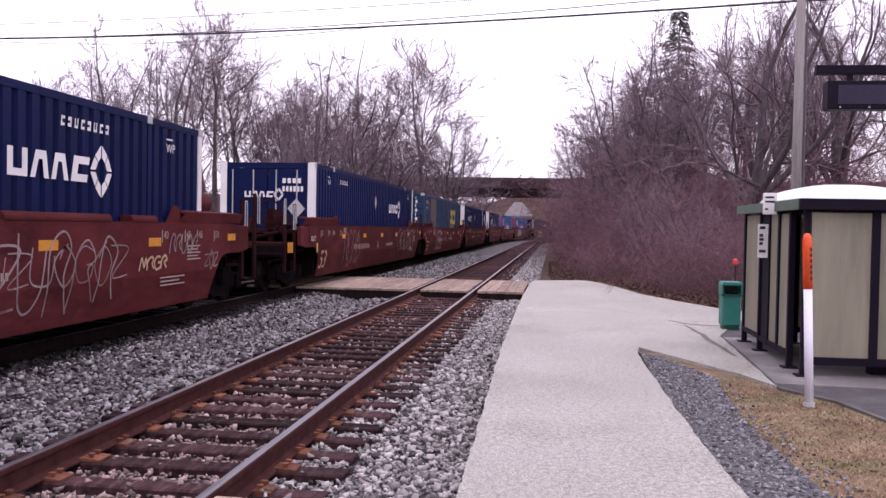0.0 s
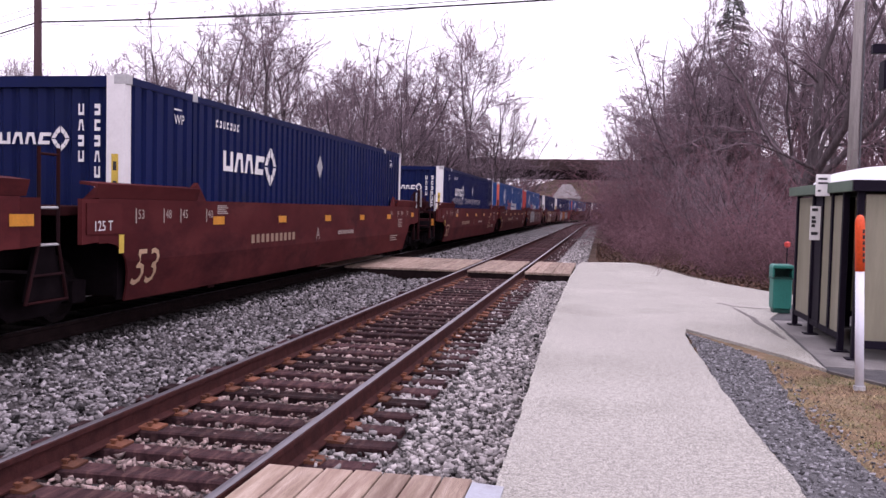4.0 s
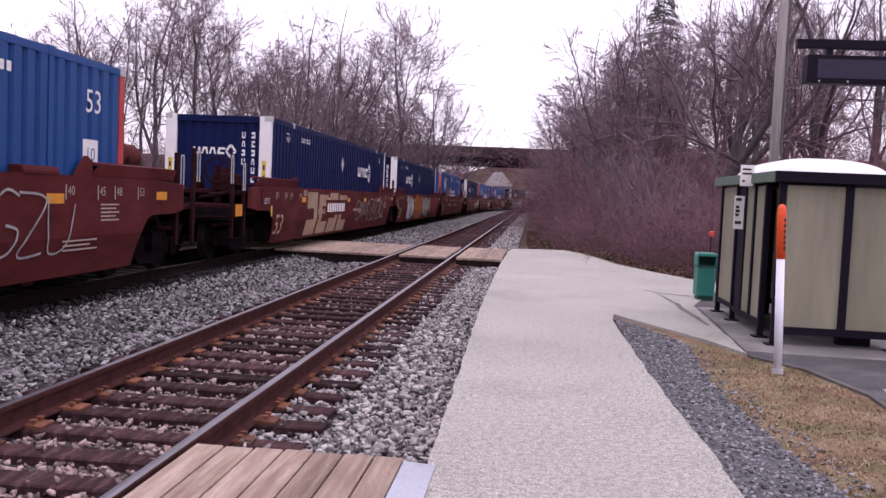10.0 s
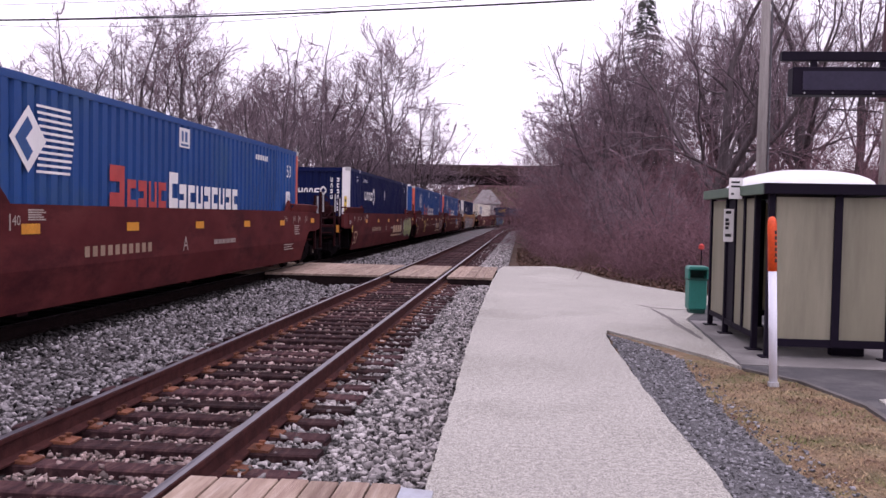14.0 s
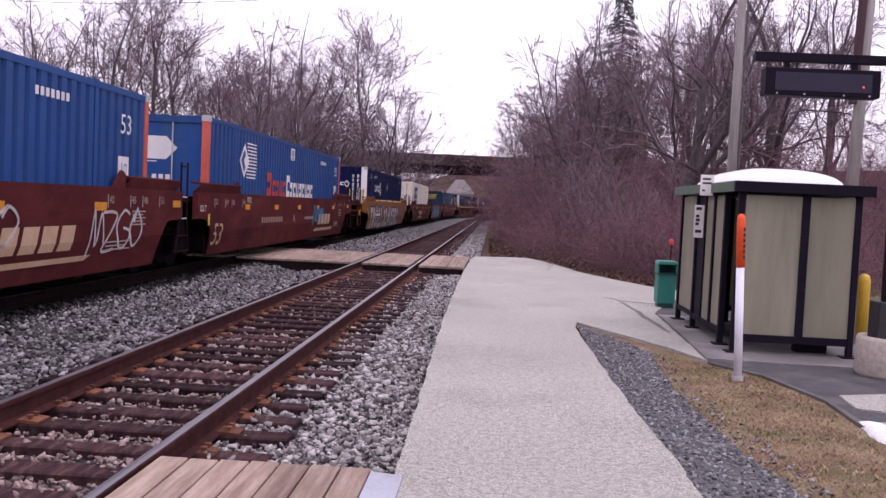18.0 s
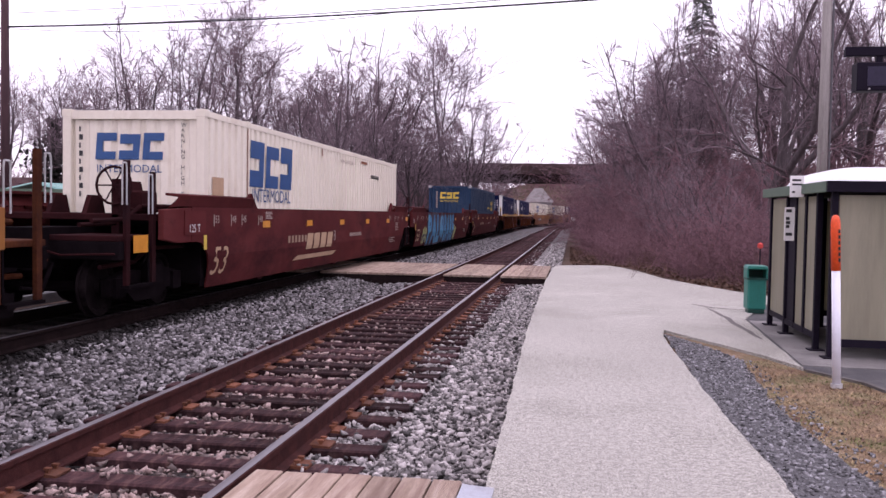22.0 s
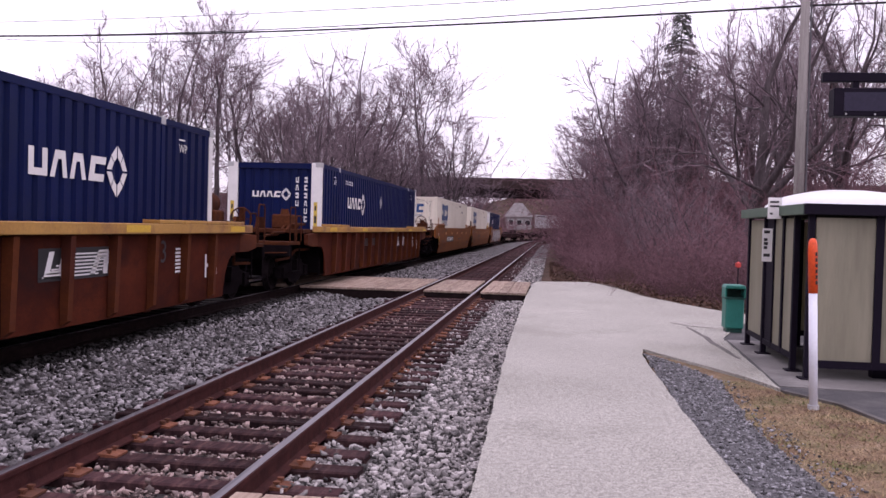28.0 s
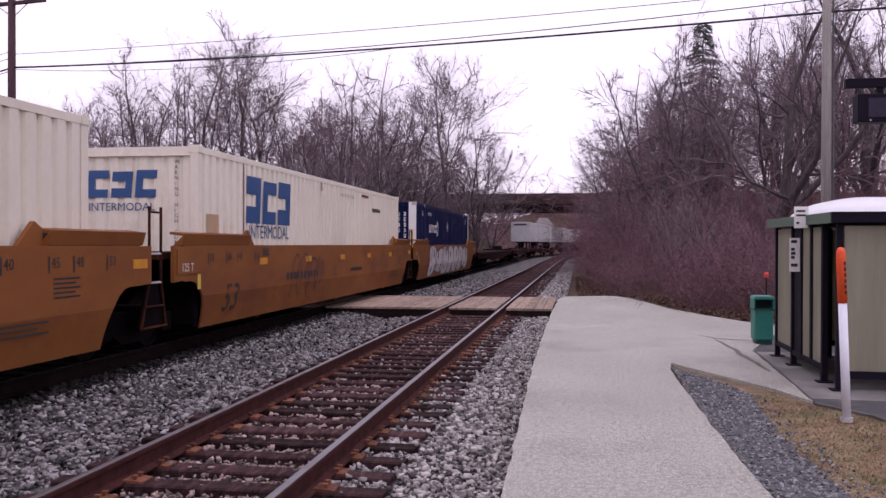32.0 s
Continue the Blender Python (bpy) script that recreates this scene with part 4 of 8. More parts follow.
# left bank: the tallest trees one by one, then the thinner wood between and behind them
for k, x, y, top, turn in (("forked", -31.1, 44, 9.9, 20), ("fan", -23.8, 40, 8.7, 130), ("fan", -23.7, 46, 13.4, 40), ("forked", -21.5, 48, 14.3, 215), ("leader", -21.6, 54, 15.9, 100),
                           ("forked", -22.6, 62, 14.4, 300), ("round", -17.8, 78, 18.3, 10), ("leader", -14.7, 100, 24.6, 0), ("fan", -21.2, 66, 13.8, 75), ("round", -20.5, 74, 15.6, 160),
                           ("bushy", -17.1, 95, 14.5, 90), ("bushy", -11.8, 118, 13.6, 30), ("round", -13.2, 112, 17.6, 200), ("fan", -25.9, 50, 11.5, 10), ("leader", -33.5, 46, 10.0, 50), ("bushy", -19.6, 126, 13.2, 10), ("round", -19.1, 72, 16.5, 20), ("round", -20.4, 66, 13.9, 140), ("round", -12.3, 104, 15.7, 60), ("round", -18.9, 84, 15.7, 310), ("bushy", -22.8, 128, 13.8, 190), ("round", -20.4, 114, 16.3, 250), ("bushy", -25.0, 120, 13.0, 300)):
    rooted(k, x, y, top, turn, LEFT_LABEL, "trees on the far bank")
SLOPE = [0.10, 0.16, 0.22, 0.28, 0.36, 0.44, 0.50, 0.56, 0.62, 0.70, 0.80, 1.1]
RISE = [0.075, 0.12, 0.155, 0.165, 0.18, 0.195, 0.19, 0.165, 0.15, 0.145, 0.135, 0.12]


def bank_tree(k, s, dist, share):
    x, y = -s * dist, dist
    rooted(k, x, y, max(ground_z(x, y) + 4.0, math.hypot(x, y) * float(np.interp(s, SLOPE, RISE)) * share + 1.6), rt.uniform(0, 360), LEFT_LABEL, "trees on the far bank")


for i in range(24):
    bank_tree(("slender", "forked", "slender", "thin")[i % 4], 0.24 + 0.85 * i / 24 + rt.uniform(-0.012, 0.012), rt.uniform(48, 74), rt.uniform(0.72, 1.0))
for i in range(11):
    bank_tree(("thin", "slender", "bushy")[i % 3], 0.22 + 0.8 * i / 11 + rt.uniform(-0.015, 0.015), rt.uniform(40, 56), rt.uniform(0.45, 0.75))
for i in range(16):
    bank_tree(("bushy", "thin", "round", "bushy")[i % 4], 0.11 + 0.2 * i / 16 + rt.uniform(-0.008, 0.008), rt.uniform(84, 126), rt.uniform(0.6, 0.95))
# ivy climbing some of the nearer trunks
for s, x, tip, h in ((0.818, -31.1, 8.2, 5.2), (0.772, -27.8, 6.8, 4.6), (0.638, -26.8, 9.5, 5.6), (0.60, -24.5, 8.2, 4.0)):
    y = -x / s
    tr = rooted("forked", x, y, tip, 40 * h, "bare tree with dark ivy wrapped round its trunk", "trees on the far bank")
    k = tr.matrix_basis.to_scale().x

    def ivy_place(rng, n):
        z = h * rng.random(n) ** 0.8
        a, r = rng.uniform(0, 6.3, n), (0.15 + 1.35 * rng.random(n) ** 2) * (1.4 - z / h * 0.9) * (1 + 0.6 * np.sin(z * 2.2))
        return np.stack([r * np.cos(a), r * np.sin(a), z], -1) / k
    iv = blades(1500, ivy_place, (0.1 / k, 0.3 / k), int(h * 10), 0.12 / k, 1.0)
    iv.name = "ivy"
    iv.materials.append(M_IVY)
    part("ivy", iv, M_IVY, tr, "dark ivy leaves")
# right side: tall trees, and smaller ones that crowd the edge of the path
for k, x, y, top, turn in (("broad", 7.0, 34, 13.2, 60), ("broad", 11.8, 38, 14.5, 200), ("forked", 9.6, 40, 13.5, 130), ("slender", 14.5, 40, 14.0, 15), ("forked", 18.4, 38, 14.5, 80), ("slender", 16.3, 44, 15.0, 250),
                           ("round", 5.9, 58, 12.6, 0), ("round", 6.8, 50, 12.2, 120), ("fan", 5.6, 80, 13.2, 40), ("round", 5.9, 92, 12.6, 200), ("round", 6.3, 68, 13.6, 300), ("fan", 8.6, 56, 15.5, 70),
                           ("forked", 10.8, 52, 15.0, 170), ("round", 7.8, 104, 12.4, 20), ("bushy", 8.5, 116, 11.5, 90), ("bushy", 5.0, 72, 9.6, 140), ("bushy", 4.9, 60, 8.8, 10),
                           ("round", 9.4, 66, 14.5, 60), ("round", 7.4, 82, 15.0, 10), ("round", 11.5, 72, 16.0, 250), ("bushy", 6.6, 96, 13.5, 60),
                           ("round", 13.6, 60, 14.5, 100), ("bushy", 6.2, 72, 12.0, 200), ("round", 16.5, 58, 14.0, 20), ("bushy", 5.2, 84, 11.0, 320), ("round", 9.5, 100, 14.0, 80), ("round", 3.4, 70, 12.2, 45), ("round", 3.0, 100, 12.8, 260), ("round", 3.9, 60, 13.2, 330), ("round", 5.0, 52, 13.2, 110), ("bushy", 7.6, 66, 10.5, 150), ("bushy", 9.4, 76, 11.5, 240),
                           ("fan", 10.4, 46, 13.8, 20), ("fan", 13.4, 49, 14.2, 140), ("round", 15.8, 51, 13.6, 230), ("fan", 19.0, 51, 14.4, 310), ("round", 12.4, 45, 12.4, 75)):
    rooted(k, x, y, top, turn, "broad dark bare tree with spreading limbs behind the shelter" if k == "broad" else RIGHT_LABEL, "trees beside the path")
for i in range(9):
    y = rt.uniform(46, 66)
    rooted(("slender", "thin", "slender")[i % 3], y * (0.2 + 0.85 * i / 9), y, y * rt.uniform(0.14, 0.22) + 1.6, rt.uniform(0, 360), RIGHT_LABEL, "trees beside the path")
for i in range(18):
    y = 28 + i * 3.2 + rt.uniform(-1, 1)
    tree("bushy", path_edge(y) + 2.0 + rt.uniform(0, 3.0), y, rt.uniform(3.2, 4.2) + 0.055 * (y - 28), rt.uniform(0, 360), "slender bare tree crowding the brush by the path", "trees beside the path")
# woods behind the bridge
for i in range(16):
    x, y = -50 + i * 7 + rt.uniform(-2, 2), 212 + rt.uniform(0, 40)
    if abs(lateral(x, y) - 2.5) > 9:
        tree(("thin", "slender")[i % 2], x, y, rt.uniform(6, 9), rt.uniform(0, 360), "distant bare tree beyond the road bridge", "distant trees")


def conifer(x, y, h, seed):
    rng = np.random.default_rng(seed)
    t = thing("spruce_tree", "dark green spruce standing above the bare brush", "tree", m=pose(x, y, ground_z(x, y)))
    part("trunk", Geo().tube((0, 0, -0.3), (0, 0, h), 0.2, 0.02, 8), M_BARK, t)
    tw = Twigs()
    for i in range(46):
        for k in range(9):
            z = h * (0.2 + 0.8 * rng.random() ** 1.1)
            a = rng.uniform(0, 6.3)
            ln = (h - z) * 0.42 * rng.uniform(0.5, 1.15) + 0.35
            p = np.array([0, 0, z])
            q = p + np.array([math.cos(a) * ln, math.sin(a) * ln, -0.25 * ln])
            tw.seg(p, q, 0.02, 0.01)
            for s in range(7):
                f = rng.uniform(0.15, 1)
                e = p + (q - p) * f
                b = a + rng.choice([-1, 1]) * rng.uniform(0.5, 1.1)
                w = 0.5 * (1.15 - f) + 0.14
                tw.seg(e, e + np.array([math.cos(b) * w, math.sin(b) * w, -0.12 - 0.2 * rng.random()]), 0.032, 0.012)
    me = tw.mesh(3)
    me.materials.append(M_NEEDLE)
    part("crown", me, M_NEEDLE, t)


conifer(8.3, 62, 16.2, 3)


def brush(spots, seed, hi, stems, fine=0.011, arch=0.35):
    """A thicket: arching stems with side twigs, clump after clump, in one mesh."""
    rng = np.random.default_rng(seed)
    tw, side = Twigs(), Twigs()
    for x, y, s in spots:
        z0 = ground_z(x, y)
        for k in range(stems):
            p = np.array([x + rng.normal() * 0.8 * s, y + rng.normal() * 0.8 * s, z0 - 0.1])
            a = rng.uniform(0, 6.3)
            d = np.array([math.cos(a) * arch, math.sin(a) * arch, 1.0])
            ln = hi * s * rng.uniform(0.35, 1.0)
            n = 3
            for i in range(n):
                d = d + rng.normal(size=3) * 0.34 + np.array([math.cos(a) * 0.12, math.sin(a) * 0.12, -0.10])
                d /= np.linalg.norm(d)
                q = p + d * ln / n
                tw.seg(p, q, fine * 1.6 * (1 - i / 4), fine * 1.6 * (1 - (i + 1) / 4))
                for w in range(6):
                    e = p + (q - p) * rng.random()
                    v = d + rng.normal(size=3) * 1.15
                    side.seg(e, e + v / np.linalg.norm(v) * ln * rng.uniform(0.1, 0.32), fine * 0.85, 0)
                p = q
    return joined(tw.arrays(3), side.arrays(3, True))


rb = random.Random(9)


def right_spots(n, y0, y1, depth, s0, s1):
    out = []
    for i in range(n):
        y = y0 + (y1 - y0) * rb.random() ** 1.3
        off = rb.random() ** 1.2 * depth
        x = path_edge(y) + 0.9 + off + (along(y, 0)[0] - X_FAR if y > BEND else 0)
        out.append((x, y, rb.uniform(s0, s1) * (0.55 + 0.45 * min(1, off / 2.5))))
    return out


stuff("brush_thicket", brush(right_spots(170, 20, 62, 9, 0.6, 1.25), 21, 5.0, 18, 0.006, 0.7), M_BRUSH, "tall tangled leafless brush beside the path", "brush")
stuff("brush_thicket", brush(right_spots(170, 46, 136, 10, 0.9, 1.5), 22, 7.6, 14, 0.012, 0.6), M_BRUSH, "tall tangled leafless brush along the track", "brush")
stuff("brush_thicket", brush(right_spots(150, 19.5, 70, 4.5, 0.4, 0.9), 23, 2.4, 24, 0.005, 0.9), M_BRUSH_RED, "low reddish-brown briars at the foot of the thicket", "brush")


def left_spots(n, x0, x1, y0, y1, s0, s1):
    return [(rb.uniform(x0, x1), rb.uniform(y0, y1), rb.uniform(s0, s1)) for i in range(n)]


stuff("brush_thicket", brush(left_spots(190, -38, -20, 22, 124, 0.8, 1.4), 24, 4.4, 16, 0.010, 0.6), M_BRUSH, "leafless brush along the far bank", "brush")
stuff("brush_thicket", brush(left_spots(70, 9.5, 30, 33.5, 42, 0.8, 1.3), 29, 6.5, 18, 0.008, 0.6), M_BRUSH, "tall leafless brush along the back of the lawn", "brush")
stuff("brush_thicket", brush(left_spots(60, 8, 42, 42, 62, 0.8, 1.5), 28, 5.5, 16, 0.012, 0.6), M_BRUSH, "leafless brush behind the lawn and shelter", "brush")
stuff("brush_thicket", brush(left_spots(70, -30, -19.5, 62, 137, 0.9, 1.3), 25, 6.5, 18, 0.018), M_BRUSH, "leafless brush along the far bank", "brush")
stuff("brush_thicket", brush([(x, y, s) for x, y, s in left_spots(190, -45, 45, 172, 232, 1.0, 1.7) if abs(lateral(x, y) - 2.5) > 7], 26, 5, 10, 0.04), M_BRUSH, "distant leafless brush beyond the bridge", "brush")


def leaf_place(rng, n):
    y = 20 + 38 * rng.random(n) ** 1.4
    x = np.array([path_edge(v) for v in y]) + rng.random(n) ** 1.4 * 4.5 - np.where(y > 29, 0.9, 0.15)
    return np.array([(a, b, ground_z(a, b) + 0.02) for a, b in zip(x, y)])


stuff("leaf_litter", blades(12000, leaf_place, (0.02, 0.07), 31, 0.045, 1.2), M_LEAF, "brown fallen leaves under the brush", "leaves")


# ---------------------------------------------------------------- waiting shelter
def shelter():
    s = thing("waiting_shelter", "dark-framed shelter with fogged panels and white dome roof", "shelter")
    x0, x1, y0, y1, h = 2.86, 4.21, 10.5, 13.6, 1.90
    r = 0.035

    def post(x, y, top=h):
        p = part("post", Geo().box(x - r, x + r, y - r, y + r, 0.0, top), M_FRAME, s, bevel=0.004)
        part("foot_plate", Geo().box(x - 0.09, x + 0.09, y - 0.09, y + 0.09, -0.003, 0.012), M_FRAME, p)
    for x, y in ((x0, y1), (x0, 12.62), (x0, 11.1), (x0, y0), (x1, y0), (x1, y1), (x1, 12.05), ((x0 + x1) / 2 + 0.05, y1)):
        post(x, y)

    def bar(x, y, u, v, z0, z1):
        part("rail_bar", Geo().box(min(x, u) - 0.025, max(x, u) + 0.025, min(y, v) - 0.025, max(y, v) + 0.025, z0, z1), M_FRAME, s)

    def pane(x, y, u, v, z0, z1):
        t = 0.006
        part("panel", Geo().box(min(x, u) - t, max(x, u) + t, min(y, v) - t, max(y, v) + t, z0, z1), M_PANEL, s, "fogged yellowish acrylic panel")
    # end facing along the walk
    xm = 3.61
    part("mullion", Geo().box(xm - 0.045, xm + 0.045, y0 - 0.03, y0 + 0.03, 0.14, h), M_FRAME, s)
    bar(x0, y0, x1, y0, 0.13, 0.22)
    pane(x0 + 0.06, y0, xm - 0.05, y0, 0.22, h - 0.03)
    pane(xm + 0.05, y0, x1 - 0.04, y0, 0.22, h - 0.03)
    # far end
    bar(x0, y1, x1, y1, 0.16, 0.24)
    pane(x0 + 0.05, y1, (x0 + x1) / 2, y1, 0.24, h - 0.03)
    pane((x0 + x1) / 2 + 0.1, y1, x1 - 0.05, y1, 0.24, h - 0.03)
    # track side
    bar(x0, 12.62, x0, y1, 0.16, 0.23)
    pane(x0, 12.68, x0, y1 - 0.05, 0.23, h - 0.03)
    bar(x0, 11.1, x0, 12.62, 0.14, 0.21)
    for a, b in ((12.18, 12.56), (11.68, 12.10), (11.16, 11.60)):
        dark = a > 12.1
        g = Geo().box(x0 - 0.006, x0 + 0.006, a, b, 0.21, h - 0.03)
        part("panel", g, M_FRAME if dark else M_PANEL, s, "dark backing panel" if dark else "fogged yellowish acrylic panel")
    for y in (12.14, 11.64):
        part("mullion", Geo().box(x0 - 0.03, x0 + 0.03, y - 0.035, y + 0.035, 0.14, h), M_FRAME, s)
    # back
    bar(x1, y0, x1, y1, 0.16, 0.23)
    pane(x1, y0 + 0.06, x1, 12.0, 0.23, h - 0.03)
    pane(x1, 12.1, x1, y1 - 0.06, 0.23, h - 0.03)
    part("bench", Geo().box(3.62, 4.12, 10.7, 13.2, 0.4, 0.45).box(3.68, 4.05, 10.75, 10.9, 0.0, 0.4).box(3.68, 4.05, 12.9, 13.05, 0.0, 0.4), M_FRAME, s, "dark bench inside")
    # roof: fascia and dome
    a0, a1, b0, b1 = x0 - 0.12, x1 + 0.14, y0 - 0.14, y1 + 0.16
    part("fascia", Geo().box(a0, a1, b0, b0 + 0.05, h, h + 0.125), M_FRAME, s, "black fascia board", 0.004)
    part("fascia", Geo().box(a0 - 0.002, a0 + 0.05, b0 + 0.052, b1, h, h + 0.125), M_GREENTRIM, s, "faded green fascia board", 0.004)
    part("fascia", Geo().box(a1 - 0.05, a1, b0 + 0.052, b1, h, h + 0.125).box(a0 + 0.052, a1 - 0.052, b1 - 0.05, b1, h, h + 0.125), M_GREENTRIM, s, "faded green fascia board")
    part("roof_deck", Geo().box(a0 + 0.052, a1 - 0.052, b0 + 0.052, b1 - 0.052, h + 0.02, h + 0.1), M_FRAME, s)
    g = Geo()
    n, k = 24, 7
    cx, cy, rx, ry = (a0 + a1) / 2, (b0 + b1) / 2, (a1 - a0) / 2 - 0.12, (b1 - b0) / 2 - 0.12
    for j in range(k + 1):
        f = j / k
        for i in range(n):
            a = 2 * math.pi * i / n
            c, d = math.cos(a), math.sin(a)
            q = (abs(c) ** 4 + abs(d) ** 4) ** -0.25
            w = math.cos(f * math.pi / 2 * 0.98)
            g.v.append((cx + rx * c * q * w, cy + ry * d * q * w, h + 0.11 + 0.25 * math.sin(f * math.pi / 2)))
    for j in range(k):
        for i in range(n):
            g.f.append((j * n + i, j * n + (i + 1) % n, (j + 1) * n + (i + 1) % n, (j + 1) * n + i))
    g.f.append(tuple(range(k * n, (k + 1) * n)))
    part("dome", g, M_DOME, s, "pale domed plastic roof", smooth=True)
    return s


shelter()


def sign_plate(name, label, x, y, z, w, h, lines, rim=None):
    """A small plate that faces back along the walk."""
    s = thing(name, label, "sign")
    part("plate", Geo().box(x, x + w, y, y + 0.012, z, z + h), M_WHITE, s, bevel=0.003)
    for k, (f, ww) in enumerate(lines):
        part("print", Geo().box(x + w * 0.15, x + w * (0.15 + 0.7 * ww), y - 0.003, y, z + h * f, z + h * (f + 0.09)), M_INK, s, "dark printed bar")
    return s


sign_plate("notice_sign", "small white notice with dark print fixed to shelter roof", 2.60, 11.5, 1.86, 0.17, 0.27, ((0.75, 0.9), (0.55, 1.0), (0.2, 0.3)))
sign_plate("notice_sign", "narrow white notice with dark print on a shelter post", 2.66, 12.0, 1.30, 0.13, 0.44, ((0.85, 0.8), (0.62, 0.5), (0.5, 0.6), (0.38, 0.5), (0.15, 0.9)))

# litter bin
b = thing("litter_bin", "green plastic litter bin with hooded top beside the shelter", "litter bin", m=pose(2.98, 15.3, 0))
part("body", Geo().prism([(-0.15, -0.15), (0.15, -0.15), (0.16, 0.16), (-0.16, 0.16)], 0.06, 0.58, "z"), M_BIN, b, bevel=0.02)
part("foot", Geo().box(-0.13, 0.13, -0.13, 0.13, -0.003, 0.062), M_BIN_DARK, b)
for sx in (-1, 1):
    part("hood_side", Geo().box(sx * 0.155 - 0.014, sx * 0.155 + 0.014, -0.155, 0.155, 0.58, 0.74), M_BIN, b)
part("hood_back", Geo().box(-0.14, 0.14, 0.13, 0.158, 0.58, 0.74), M_BIN_DARK, b)
part("lid", Geo().prism([(-0.18, 0.735), (0.18, 0.735), (0.15, 0.80), (-0.15, 0.80)], -0.18, 0.18, "y"), M_BIN, b, "green domed lid", 0.015)
part("rim", Geo().box(-0.172, 0.172, -0.172, 0.172, 0.56, 0.59), M_BIN_DARK, b)

# grime along the joint between walk and pad
for pts, w in (([(2.29, 15.7), (2.33, 14.9), (2.36, 14.2), (2.35, 13.5), (2.38, 12.6), (2.4, 11.9)], 0.05), ([(2.1, 16.4), (2.35, 15.9), (2.75, 15.7), (3.1, 15.75)], 0.05)):
    lef, rig = [], []
    for i, (x, y) in enumerate(pts):
        k = w * (0.3 + 0.7 * math.sin(math.pi * (i + 0.5) / len(pts))) * (0.7 + 0.6 * abs(noise.noise(Vector((x * 7, y * 7, 3)))))
        lef.append((x - k, y)), rig.append((x + k, y + 0.5 * k))
    solid("grime_streak", Geo().prism(wobble(lef + rig[::-1], 0.08, 0.02, 6), -0.01, 0.004, "z"), M_STAIN, "dark damp grime along the pavement joint", "stain", kind="structure")

# marker post
mp_ = thing("marker_post", "white utility marker post with rounded orange top in turf", "marker post", m=pose(2.46, 8.8, -0.036, 0, -2.2, 0))
part("sleeve", Geo().lathe([(0.04, 0.0), (0.04, 1.14)], 18), M_POSTWHITE, mp_, "white plastic tube", smooth=True)
part("cap", Geo().lathe([(0.044, 1.135), (0.044, 1.57), (0.041, 1.62), (0.032, 1.65), (0.018, 1.664), (0.003, 1.668)], 18), M_POSTORANGE, mp_, "bright orange rounded cap", smooth=True)
part("base", Geo().lathe([(0.055, -0.05), (0.055, 0.045)], 14), M_SILVER, mp_, "grey base collar")
for k in range(6):
    part("print", Geo().box(0.012, 0.03, -0.044, -0.034, 1.22 + k * 0.055, 1.255 + k * 0.055), M_INK, mp_, "dark printed bar")

# planter with sign mast
pl = thing("planter", "round exposed-aggregate concrete planter at the lot edge", "planter", m=pose(4.22, 9.42, -0.012))
part("bowl", Geo().lathe([(0.34, 0.0), (0.36, 0.04), (0.36, 0.38), (0.34, 0.42), (0.28, 0.42), (0.28, 0.36)], 24), M_PLANTER, pl, smooth=True)
part("soil", Geo().lathe([(0.28, 0.30), (0.28, 0.37)], 20), M_EARTH, pl)
sg = thing("hanging_sign", "blank dark display board hung from a mast arm", "sign")
part("mast", Geo().box(4.08, 4.18, 9.36, 9.46, 0.36, 3.5), M_FRAME, sg, "black square mast", 0.006)
part("mast_sleeve", Geo().box(4.0, 4.26, 9.28, 9.54, 0.365, 0.78), M_INK, sg, "black sleeve round the mast foot", 0.01)
part("arm", Geo().box(2.6, 4.3, 9.37, 9.45, 3.24, 3.335), M_FRAME, sg, "dark horizontal arm", 0.006)
for x in (2.93, 3.62):
    part("hanger", Geo().box(x - 0.03, x + 0.03, 9.385, 9.435, 3.16, 3.245), M_FRAME, sg)
bd = part("board", Geo().box(2.70, 3.87, 9.32, 9.5, 2.885, 3.17), M_FRAME, sg, "dark display housing", 0.008)
part("screen", Geo().box(2.80, 3.78, 9.314, 9.322, 2.935, 3.125), M_SCREEN, bd, "unlit display face")
hn = part("loudspeaker", Geo().lathe([(0.03, 0.0), (0.035, 0.08), (0.06, 0.15), (0.12, 0.22), (0.125, 0.23), (0.115, 0.225), (0.05, 0.14)], 18), M_SILVER, sg, "small grey horn loudspeaker", smooth=True, m=pose(4.13, 9.34, 3.22, 90))
part("bracket", Geo().box(-0.02, 0.02, -0.06, 0.02, -0.03, 0.01), M_FRAME, hn)
lamp_dot = surf("amber_tell_tale", [(0.8, 0.12, 0.02), (0.8, 0.12, 0.02)], 3, 0.4, 0, 0)
lamp_dot.node_tree.nodes["Principled BSDF"].inputs["Emission Color"].default_value = (1, 0.12, 0.02, 1)
lamp_dot.node_tree.nodes["Principled BSDF"].inputs["Emission Strength"].default_value = 2.0
part("tell_tale", Geo().box(3.685, 3.7, 9.31, 9.315, 2.985, 3.0), lamp_dot, bd, "tiny glowing amber dot")
for x in (2.82, 3.1, 3.5, 3.76):
    part("bolt", Geo().box(x - 0.008, x + 0.008, 9.313, 9.321, 2.895, 2.911), M_SILVER, bd)

for bx, by in ((4.88, 11.8), (5.06, 10.7)):
    yb = thing("bollard", "yellow steel bollard behind the shelter", "bollard", "bollards", m=pose(bx, by, -0.012))
    part("pipe", Geo().lathe([(0.075, 0.0), (0.075, 0.86), (0.06, 0.915), (0.03, 0.94), (0.002, 0.945)], 18), M_SAFETY, yb, smooth=True)

